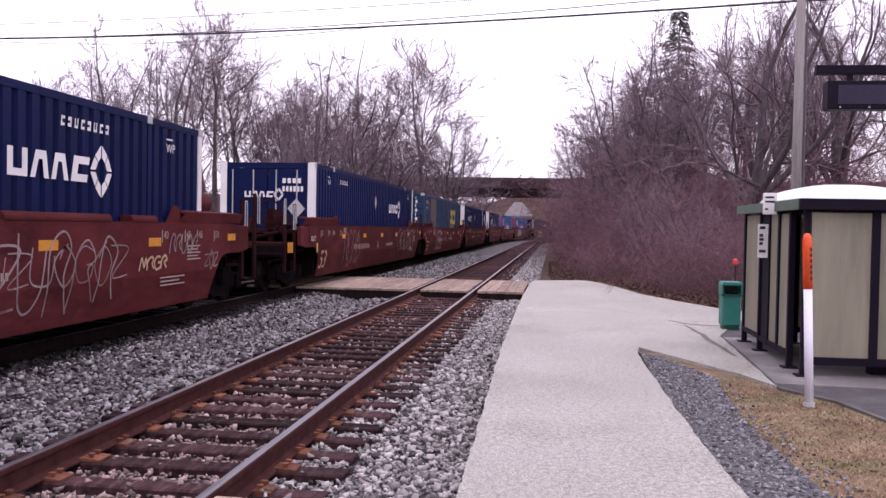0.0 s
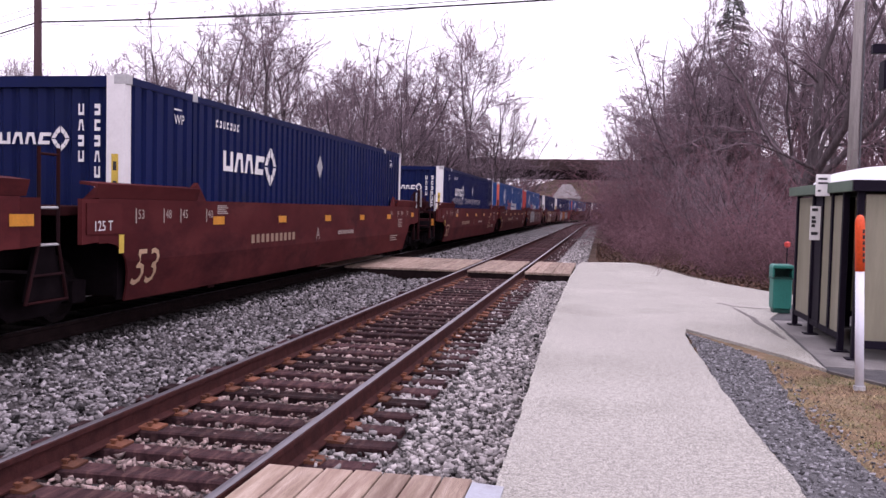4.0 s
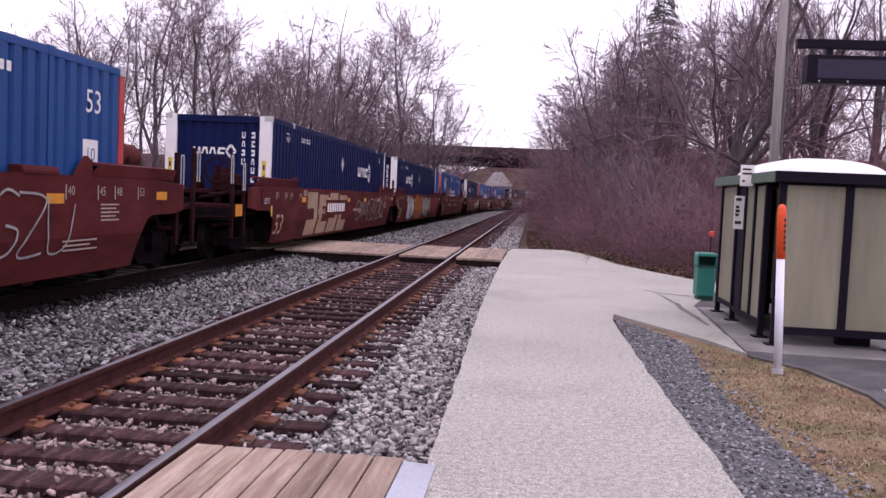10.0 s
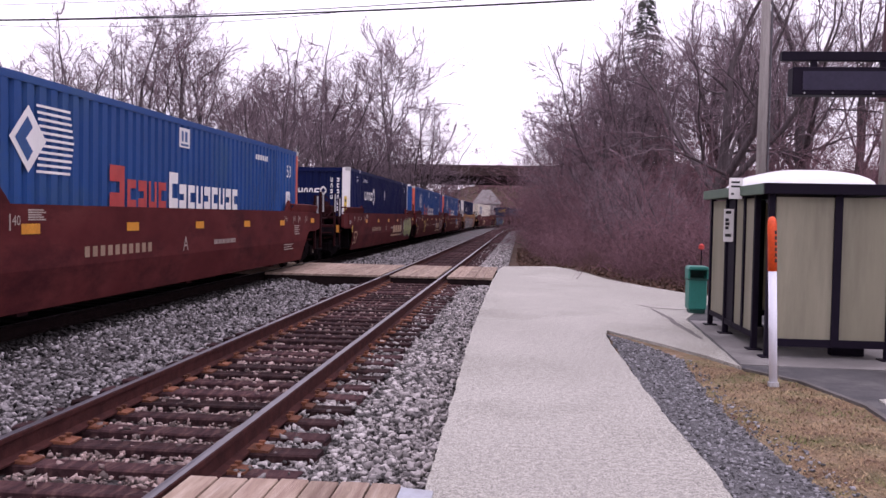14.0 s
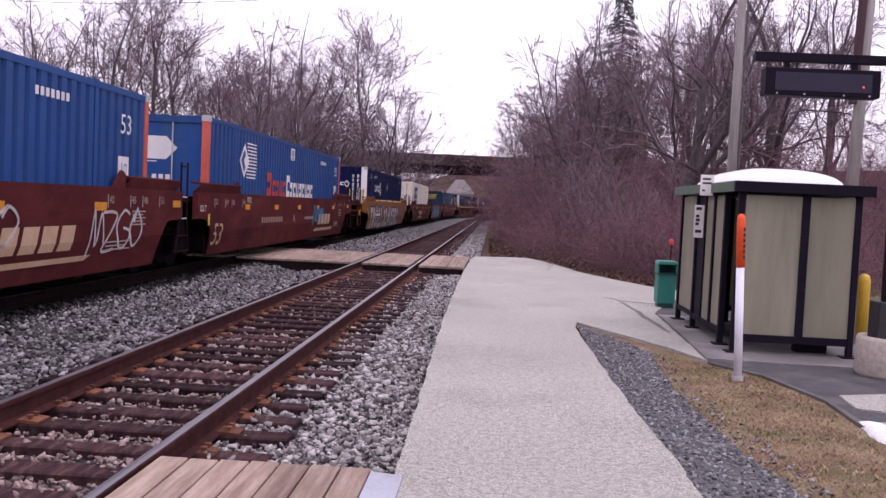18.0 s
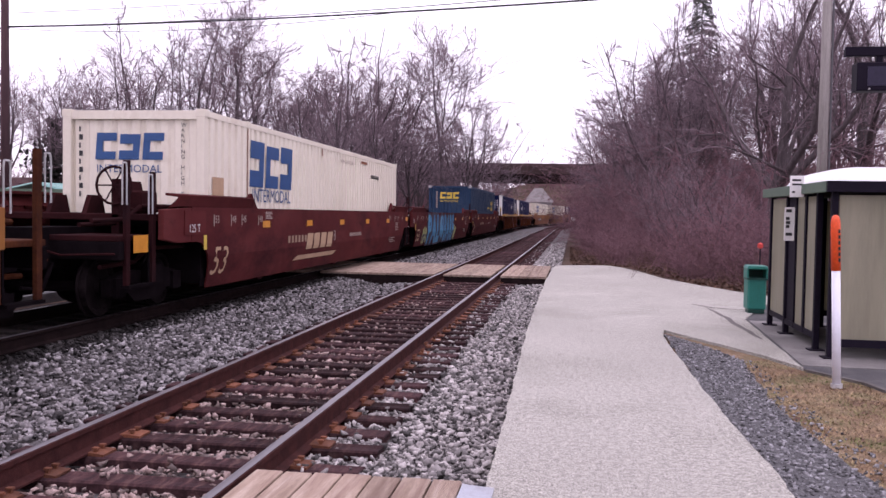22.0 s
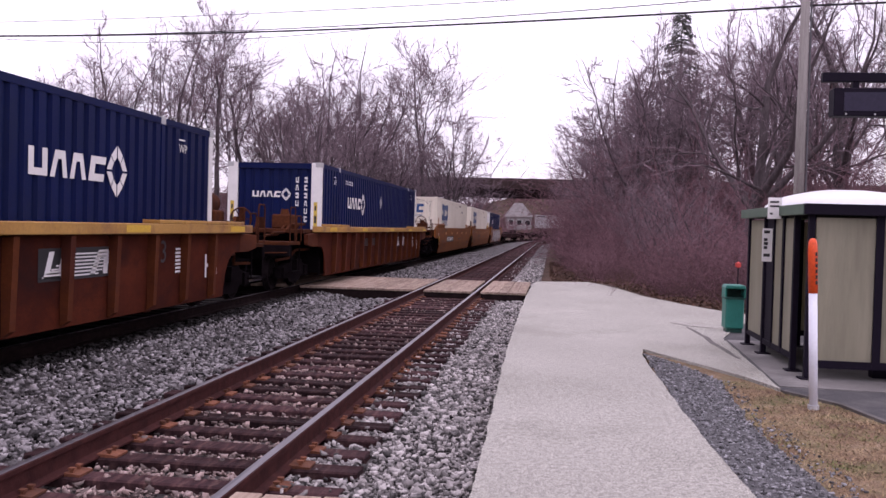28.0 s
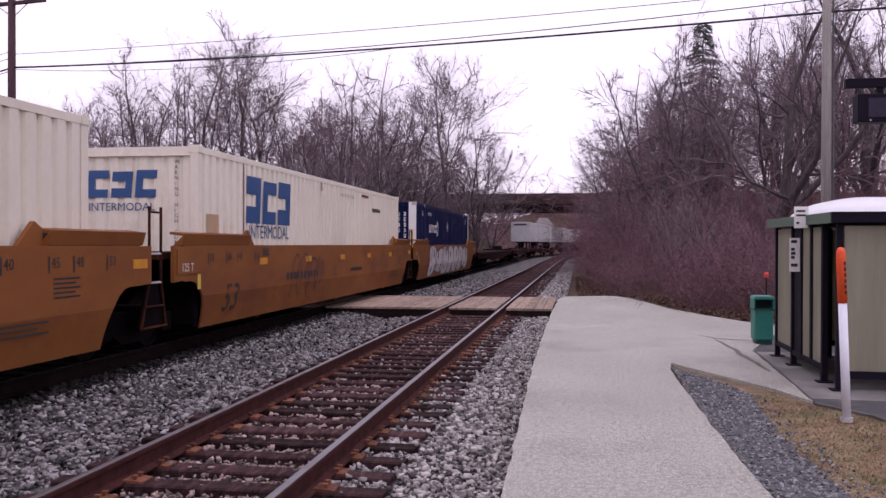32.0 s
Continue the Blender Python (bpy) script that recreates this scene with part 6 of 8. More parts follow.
def container(kind, logo="near", door=False, post=None, extra=""):
    mat, edge, label = KINDS[kind]
    edge = post or edge
    c = thing("freight_container", label + (extra or " on the train"), "container", "containers on the train")
    for nm in WALLS:
        part("side_wall", WALLS[nm], mat, c)
    part("side_wall", BACKWALL, mat, c)
    part("roof", ROOF, mat, c)
    part("floor", FLOOR, M_GRIME_SHADE, c)
    part("bottom_rail", SILL, mat, c)
    part("top_rail", TOPRAIL, mat, c)
    for y in (-6.04, 6.04):
        part("post", POST40, mat, c, m=pose(0, y, 0))
    for sx in (-1, 1):
        for sy in (-1, 1):
            p = part("corner_post", CORNER_WIDE if (kind == "navy" and not door) or post else CORNER, edge, c, "painted corner post", m=pose(sx * (FACE - 0.072), sy * (L2 - 0.08), 0, 0, 0, 0 if sx > 0 else 180))
            part("corner_casting", CASTING, M_SILVER if kind != "cream" else M_CREAM, p)
    for y in (-6.04, 6.04):
        part("corner_casting", CASTING, M_SILVER if kind == "navy" else mat, c, m=pose(FACE - 0.085, y, 0))
    part("end_wall", ENDFAR, mat, c)
    part("end_header", HEADFAR, mat, c)
    part("end_header", HEADER, mat, c)
    s, e = FACE + 0.004, -L2 + 0.054
    if door:
        d1 = part("door", DOOR, mat, c)
        d2 = part("door", DOOR, mat, c, m=pose(FACE - 0.1, 0, 0))
        part("lock_rod", RODS, M_SILVER, d1)
        part("lock_rod", RODS, M_SILVER, d2)
        e = -L2 - 0.004
    else:
        part("end_wall", {"teal": END_HRIB if extra else END_RIB, "blue": END_FLAT}.get(kind, END_RIB), mat, c)
    k = 1 if logo == "near" else -1
    if kind == "navy":
        y = -5.0 if k > 0 else 2.45
        part("brand_device", flat(wordmark(y, 2.14, 2.45, 0.34), s), M_WHITE, c, "white block device with diamond")
        part("serial_marking", flat([slab(-5.3 + 0.14 * i, 2.84, 0.075, 0.12, 0.015, i % 3) for i in range(7)], s), M_WHITE, c, "white bars")
        for yy in (-6.72, 6.62):
            side_text("WP", yy, 2.76, 0.15, s, M_WHITE, "lettering", c, "white letters")
            part("marking", flat([quad(yy, 2.96, 0.24, 0.025)], s), M_WHITE, c)
        yd = 0.1 if k > 0 else -0.1
        part("sticker", flat([[(yd - 0.2, 2.46), (yd, 2.2), (yd + 0.2, 2.46), (yd, 2.72)]], s), M_SILVER, c, "silver diamond sticker")
        part("brand_device", flat_end(wordmark(-0.62, 2.34, 1.08, 0.16), e), M_WHITE, c, "white block device with diamond")
        if door:
            part("serial_marking", flat_end(bars(0.42, 2.72, 0.55, 0.13, 4) + bars(0.42, 2.5, 0.6, 0.14, 6), e), M_WHITE, c, "white bars")
            part("sticker", flat_end([[(0.56, 2.05), (0.8, 1.78), (1.04, 2.05), (0.8, 2.32)]], e), M_SILVER, c, "silver diamond sticker")
            for x in (-FACE + 0.005, FACE - 0.185):
                part("corner_plate", Geo().box(x, x + 0.18, -L2 - 0.012, -L2 - 0.003, CZ0 + 0.02, CZ1 - 0.01), edge, c, "white painted corner plate")
        else:
            part("serial_marking", flat_end([slab(0.58, 2.74 - i * 0.21, 0.085, 0.15, 0.0, (2, 3, 1, 2)[i]) for i in range(4)] + [slab(0.82, 2.74 - i * 0.21, 0.085, 0.15, 0.0, (1, 0, 1, 3, 2, 0)[i]) for i in range(6)], e), M_WHITE, c, "white bars")
            for x in (-FACE + 0.08, FACE - 0.19):
                part("marking", flat_end([quad(x, 1.5, 0.1, 0.72)], -L2 - 0.004), M_YELLOW, c, "yellow warning strip")
                part("print", flat_end([quad(x + 0.02, 1.66, 0.06, 0.2), quad(x + 0.025, 2.0, 0.05, 0.12)], -L2 - 0.007), M_INK, c)
    elif kind == "blue":
        y = -5.3
        part("brand_device", flat([[(y - 0.42, 2.45), (y, 2.02), (y + 0.42, 2.45), (y, 2.88)]], s), M_WHITE, c, "white diamond device")
        part("brand_device", flat([[(y - 0.3, 2.45), (y - 0.02, 2.16), (y + 0.1, 2.3), (y - 0.06, 2.45), (y + 0.1, 2.6), (y - 0.02, 2.74)]], s + 0.003), M_LOGOBLUE, c)
        part("brand_device", flat([quad(y + 0.28 - abs(i - 5) * 0.02, 2.03 + i * 0.085, 0.85, 0.035) for i in range(11)], s + 0.002), M_WHITE, c, "white speed lines")
        part("placard", flat([quad(-0.4, 2.74, 0.5, 0.36)], s), M_WHITE, c, "white height placard")
        part("print", flat([quad(-0.3, 2.85, 0.09, 0.19), quad(-0.14, 2.85, 0.12, 0.19), quad(-0.33, 2.77, 0.36, 0.04)], s + 0.003), M_LOGOBLUE, c)
        part("brand_device", flat([slab(-3.1, 1.6, 0.5, 0.66, 0.0, 1)] + [slab(-2.5 + i * 0.4, 1.6, 0.32, 0.46, 0.0, i % 3) for i in range(4)], s), M_RED, c, "red blocks of a faded brand device")
        part("brand_device", flat([slab(-0.85, 1.6, 0.4, 0.66, 0.0, 0)] + [slab(-0.38 + i * 0.42, 1.6, 0.33, 0.46, 0.0, (i * 2 + 1) % 3) for i in range(8)], s), M_WHITE, c, "white blocks of a brand device")
        part("serial_marking", flat(bars(4.2, 2.82, 1.0, 0.12, 7), s), M_WHITE, c, "white bars")
        side_text("53", 6.9, 2.52, 0.34, s, M_WHITE, "lettering", c, "white number")
        part("placard", flat([quad(6.85, 1.78, 0.42, 0.36)], s), M_WHITE, c, "white height placard")
        side_text("10", 6.92, 1.84, 0.2, s + 0.003, M_LOGOBLUE, "lettering", c)
        part("brand_device", flat_end([[(-0.95, 2.55), (-0.7, 2.3), (0.35, 2.3), (0.6, 2.55), (0.35, 2.8), (-0.7, 2.8)]] if logo == "near" and extra else [[(-0.95, 2.5), (-0.6, 2.18), (-0.25, 2.5), (-0.6, 2.82)]], e), M_WHITE, c, "white diamond device")
        part("brand_device", flat_end([[(-0.8, 2.5), (-0.6, 2.32), (-0.46, 2.42), (-0.6, 2.5), (-0.46, 2.58), (-0.6, 2.68)]], e - 0.003), M_LOGOBLUE, c)
        part("brand_device", flat_end([quad(-0.35, 2.24 + i * 0.06, 0.9 - abs(i - 4) * 0.1, 0.02) for i in range(9)], e - 0.002), M_WHITE, c, "white speed lines")
        part("serial_marking", flat_end(bars(-0.7, 1.75, 0.5, 0.16, 4) + bars(0.05, 1.82, 0.45, 0.15, 3) + bars(0.05, 1.6, 0.45, 0.15, 3), e), M_WHITE, c, "white bars")
        for x in (-0.9, -0.2, 0.5):
            part("lock_rod", Geo().tube((x, -L2 + 0.02, CZ0 + 0.15), (x, -L2 + 0.02, CZ1 - 0.16), 0.016, 0.016, 6), M_SILVER, c, "grey lock rod")
    elif kind == "cream":
        part("brand_device", flat(blocks(-6.0, 2.04, 2.65, 0.9, 1, 3), s), M_LOGOBLUE, c, "blue block device")
        side_text("INTERMODAL", -5.85, 1.75, 0.27, s, M_LOGOBLUE, "lettering", c, "dark letters")
        part("brand_device", flat_end(blocks(-0.72, 2.42, 1.3, 0.46, 2, 3), e), M_LOGOBLUE, c, "blue block device")
        end_text("INTERMODAL", -0.7, 2.2, 0.14, e, M_LOGOBLUE, "lettering", c, "dark letters")
        end_text("WARNING HIGH CUBE", 0.85, 2.98, 0.072, e, M_INK, "lettering", c, "small dark letters", True)
        part("serial_marking", flat_end([quad(-1.02, 2.9 - i * 0.14, 0.03 + 0.04 * (i % 2), 0.09) for i in range(9)], e), M_INK, c, "dark bars")
        side_text("WARNING HIGH CUBE", 0.6, 2.9, 0.1, s, M_FADE, "lettering", c, "faded letters")
        part("serial_marking", flat(bars(4.2, 2.62, 1.1, 0.11, 8), s), M_INK, c, "dark bars")
        part("repair_patch", flat([quad(-7.75, 1.3, 0.5, 0.85)], s + 0.002), M_TAN, c, "rust-stained repair patch")
        part("rust_streak", flat([quad(-6.12, 1.4, 0.05, 1.75), quad(2.9, 3.0, 0.8, 0.08), quad(-1.1, 2.95, 0.06, 0.2)], s + 0.002), M_RUST, c, "rust streaks")
    else:
        y = 4.0
        if extra:
            part("brand_device", flat(blocks(3.05, 1.84, 2.55, 0.88, 3, 3), s), M_YELLOW, c, "yellow block device")
            side_text("INTERMODAL", 3.15, 1.58, 0.22, s, M_YELLOW, "lettering", c, "yellow letters")
            part("repair_patch", flat([quad(-5.7, 1.6, 2.2, 1.5)], s + 0.002), M_PATCH, c, "bare brown repair panel")
            part("serial_marking", flat(bars(-7.3, 2.8, 1.0, 0.16, 6) + bars(-7.2, 2.55, 0.8, 0.1, 5), s), M_FADE, c, "pale bars")
            part("serial_marking", flat_end([quad(0.88, 3.0 - i * 0.21, 0.035 + 0.06 * (i % 2), 0.15) for i in range(7)], e - 0.004), M_WHITE, c, "white bars")
            end_text("53", -0.9, 2.6, 0.24, e - 0.004, M_YELLOW, "lettering", c, "yellow number")
            part("brand_device", flat_end([quad(-1.0, 1.7, 0.7, 0.3)], e - 0.004), M_YELLOW, c)
        else:
            part("brand_device", flat(blocks(4.6, 1.85, 1.6, 0.7, 3, 3), s), M_YELLOW, c, "yellow block device")
            part("serial_marking", flat(bars(2.2, 1.95, 1.7, 0.16, 11), s), M_YELLOW, c, "yellow bars")
            part("brand_device", flat_end(blocks(-0.62, 2.5, 1.2, 0.4, 2, 3), e), M_YELLOW, c, "yellow block device")
            end_text("INTERMODAL", -0.6, 2.3, 0.13, e, M_YELLOW, "lettering", c, "yellow letters")
            part("serial_marking", flat_end([quad(-0.85, 2.85 - i * 0.13, 0.09, 0.09) for i in range(8)], e), M_FADE, c, "pale bars")
    return c


# ---------------------------------------------------------------- well cars
def wheel_mesh():
    g = Geo()
    g.lathe([(0.42, -0.07), (0.45, -0.068), (0.45, -0.035), (0.42, -0.03), (0.415, 0.06), (0.36, 0.06), (0.33, 0.02), (0.14, 0.03), (0.11, 0.09), (0.02, 0.09)], 20)
    g.v = [(v[2], v[0], v[1]) for v in g.v]
    return g.mesh("wheel", M_WHEEL)


WHEEL = wheel_mesh()
gt = Geo()
for sx in (-1, 1):
    x = sx * 1.0
    gt.prism([(-1.1, 0.34), (-0.62, 0.34), (-0.4, 0.2), (0.4, 0.2), (0.62, 0.34), (1.1, 0.34), (1.12, 0.56), (0.6, 0.66), (-0.6, 0.66), (-1.12, 0.56)], x - 0.07, x + 0.07, "x")
    for y in (-0.89, 0.89):
        gt.box(x - 0.12, x + 0.12, y - 0.14, y + 0.14, 0.3, 0.58)
    for y in (-0.2, 0.0, 0.2):
        gt.tube((x, y, 0.24), (x, y, 0.5), 0.07, 0.07, 8)
gt.box(-1.2, 1.2, -0.22, 0.22, 0.45, 0.74)
for y in (-0.89, 0.89):
    gt.tube((-0.95, y, 0.44), (0.95, y, 0.44), 0.08, 0.08, 8)
# truck black is grime plus under-car shade in one colour
TRUCK = gt.mesh("truck", M_GRIME_SHADE)


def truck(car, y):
    t = part("truck", TRUCK, M_GRIME_SHADE, car, "grimy two-axle truck", m=pose(0, y, 0.0))
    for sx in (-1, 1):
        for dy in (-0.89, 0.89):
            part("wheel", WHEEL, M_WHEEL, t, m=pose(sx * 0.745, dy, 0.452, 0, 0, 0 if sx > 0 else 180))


SIDE, LEAN = 1.5, 0.12


def panel_geo(top, sx, y_end=9.0, lean=LEAN):
    """One well side: upright above, leaning in below, its lower corners cut in a round arch over the trucks."""
    x, xi = sx * SIDE, sx * (SIDE - lean)
    ys = [-8.2 + 2.05 * i for i in range(9)]
    for k in range(1, 7):
        v = 8.75 - 0.55 * math.cos(k * math.pi / 12)
        ys += [v, -v]
    ys = sorted({round(v, 4) for v in ys + [-y_end, y_end]})

    def foot(y):
        k = (min(abs(y), 8.75) - 8.2) / 0.55
        return 0.27 if k <= 0 else 0.27 + 0.79 * math.sqrt(max(0.0, 1 - (1 - k) ** 2))
    g = Geo()
    th = -0.03 * sx
    for off in (0.0, th):
        for y in ys:
            z = foot(y)
            m_ = max(z, 0.80)
            g.v += [(x + (xi - x) * max(0.0, (0.8 - z) / 0.53) + off, y, z), (x + off, y, m_), (x + off, y, top)]
    n = len(ys)
    for k in (0, 3 * n):
        for i in range(n - 1):
            c = k + 3 * i
            g.f += [(c, c + 3, c + 4, c + 1), (c + 1, c + 4, c + 5, c + 2)]
    for i in range(n - 1):
        c = 3 * i
        g.f += [(c, c + 3, c + 3 + 3 * n, c + 3 * n), (c + 2, c + 5, c + 5 + 3 * n, c + 2 + 3 * n)]
    for c in (0, 3 * n - 3):
        g.f += [(c, c + 1, c + 1 + 3 * n, c + 3 * n), (c + 1, c + 2, c + 2 + 3 * n, c + 1 + 3 * n)]
    g.box(min(x, x - 0.12 * sx), max(x, x - 0.12 * sx) + 0.0, -y_end, y_end, top - 0.002, top + 0.05)
    return g


def ribbon(pts, w, closed=False):
    """A sprayed line as pairs of edge points."""
    n = len(pts)
    rib = []
    for i, (a, b) in enumerate(pts):
        (c, d), (e, g) = (pts[i - 1], pts[(i + 1) % n]) if closed else (pts[max(0, i - 1)], pts[min(n - 1, i + 1)])
        l = math.hypot(e - c, g - d) or 1
        nx, nz = -(g - d) / l * w / 2, (e - c) / l * w / 2
        rib.append(((a + nx, b + nz), (a - nx, b - nz)))
    return ("ribbon", rib + rib[:1] if closed else rib)


STROKES = [[(0, 1), (0.08, 0.3), (0.35, 0), (0.75, 0.15), (0.85, 0.9)], [(0, 0), (0.25, 0.95), (0.5, 0.2), (0.7, 0.9), (1, 0.1)], [(0.9, 0.85), (0.4, 1), (0.05, 0.6), (0.3, 0.05), (0.8, 0.1), (0.9, 0.45), (0.5, 0.5)],
           [(0.1, 0), (0.15, 0.7), (0.5, 1), (0.85, 0.75), (0.6, 0.45), (0.95, 0)], [(0, 0.9), (0.9, 0.8), (0.1, 0.1), (1, 0.15)], [(0.5, 1), (0.1, 0.55), (0.45, 0), (0.9, 0.5), (0.5, 0.95), (0.3, 0.6)]]


def scrawl(y0, y1, z0, z1, seed, w=0.035, n=6):
    """Hooks and loops of sprayed line, side by side."""
    r = random.Random(seed)
    out = []
    cw = (y1 - y0) / n
    for k in range(n):
        st = STROKES[r.randrange(6)]
        hz = r.uniform(0.75, 1.0)
        key = [(y0 + cw * (k - 0.08 + 1.16 * (a + r.uniform(-0.08, 0.08)) + 0.2 * b), z0 + (z1 - z0) * (0.5 + (b - 0.5) * hz + r.uniform(-0.05, 0.05))) for a, b in st]
        key = key[:1] + key + key[-1:]
        pts = []
        for p0, p1, p2, p3 in zip(key, key[1:], key[2:], key[3:]):
            for i in range(7):
                t = i / 7
                pts.append(tuple(0.5 * (2 * p1[c] + (p2[c] - p0[c]) * t + (2 * p0[c] - 5 * p1[c] + 4 * p2[c] - p3[c]) * t * t + (3 * p1[c] - p0[c] - 3 * p2[c] + p3[c]) * t ** 3) for c in (0, 1)))
        out.append(ribbon(pts, w * r.uniform(0.8, 1.2)))
    return out


def outlined(y0, y1, z0, z1, seed, n, fat, fill, label, edge=None, light=None):
    """Fat letter-like shapes: a rim, a filling, slots within, and a few bright strokes."""
    edge = edge or M_SPRAYDARK
    body = bubbles(y0, y1, z0, z1, seed, n, fat)
    r = random.Random(seed + 5)
    w = (y1 - y0) / n
    slots = []
    for k in range(n):
        cy, h = y0 + w * (k + 0.5), z1 - z0
        for s in range(2):
            a, zz = cy + w * (-0.14 + 0.3 * s) + r.uniform(-0.05, 0.05) * w, (z0 + 0.12 * h, z0 + 0.56 * h)[(s + k) % 2] + r.uniform(0, 0.08)
            slots.append(ribbon([(a, zz), (a + 0.05 * w, zz + 0.12 * h), (a + 0.04 * w, zz + r.uniform(0.2, 0.32) * h)], 0.11 * w))
    rims = [ribbon(p, 0.055, True) for p in body]
    out = [(body, fill, label), (slots + rims, edge, "dark rims and slots of the painting")]
    if light:
        out.append(([ribbon([(y0 + w * (k + 0.18), z0 + (z1 - z0) * 0.5), (y0 + w * (k + 0.2), z0 + (z1 - z0) * 0.74), (y0 + w * (k + 0.32), z0 + (z1 - z0) * 0.88)], 0.04) for k in range(n)], light, "pale highlight strokes"))
    return out


def bubbles(y0, y1, z0, z1, seed, n, fat=0.56):
    """Fat rounded shapes side by side."""
    r = random.Random(seed)
    out = []
    w = (y1 - y0) / n
    for k in range(n):
        cy, cz = y0 + w * (k + 0.5), (z0 + z1) / 2 + r.uniform(-0.05, 0.05)
        ph = r.uniform(0, 6)
        p = []
        for i in range(22):
            a = 2 * math.pi * i / 22
            q = (abs(math.cos(a)) ** 3 + abs(math.sin(a)) ** 3) ** (-1 / 3)
            m = q * (1 + 0.14 * math.sin(2 * a + ph) + 0.08 * math.sin(3 * a - ph))
            p.append((cy + w * fat * m * math.cos(a) + 0.12 * w * math.sin(a), cz + (z1 - z0) * 0.47 * m * math.sin(a)))
        out.append([(a, min(z1 + 0.04, max(z0 - 0.02, b))) for a, b in p])
    return out


def on_side(polys, e=0.004, face=None):
    """Flat shapes of (along, up) laid on the panel, following its lower slope, or on a flat face."""
    g = Geo()

    def lay(a, b):
        if face:
            return (face + e, a, b)
        return ((SIDE if b >= 0.8 else SIDE - LEAN * (0.8 - b) / 0.53) + e, a, b)
    e0 = e
    for n_, p in enumerate(polys):
        e = e0 + 0.0005 * (n_ % 9)      # neighbours that overlap never share a plane
        if p[0] == "ribbon":
            vs = [lay(*q) for pair in p[1] for q in pair]
            g.add(vs, [(2 * i, 2 * i + 1, 2 * i + 3, 2 * i + 2) for i in range(len(p[1]) - 1)])
            continue
        for lo, hi in ((0.0, 0.8), (0.8, 3.0)):      # cut at the crease of the panel
            q = []
            for (a, b), (c, d) in zip(p, p[1:] + p[:1]):
                if lo <= b <= hi:
                    q.append((a, b))
                for z in (lo, hi):
                    if (b - z) * (d - z) < 0:
                        f = (z - b) / (d - b)
                        q.append((a + (c - a) * f, z))
            if len(q) > 2:
                g.add([lay(a, b) for a, b in q], [tuple(range(len(q)))])
    return g


def loop(x, ya, yb, z0, z1, r=0.018):
    """A bent handrail hoop."""
    q = (yb - ya) * 0.12
    return Geo().rod([(x, ya, z0), (x, ya, z1 - 0.08), (x, ya + q, z1), (x, yb - q, z1), (x, yb, z1 - 0.08), (x, yb, z0)], r)


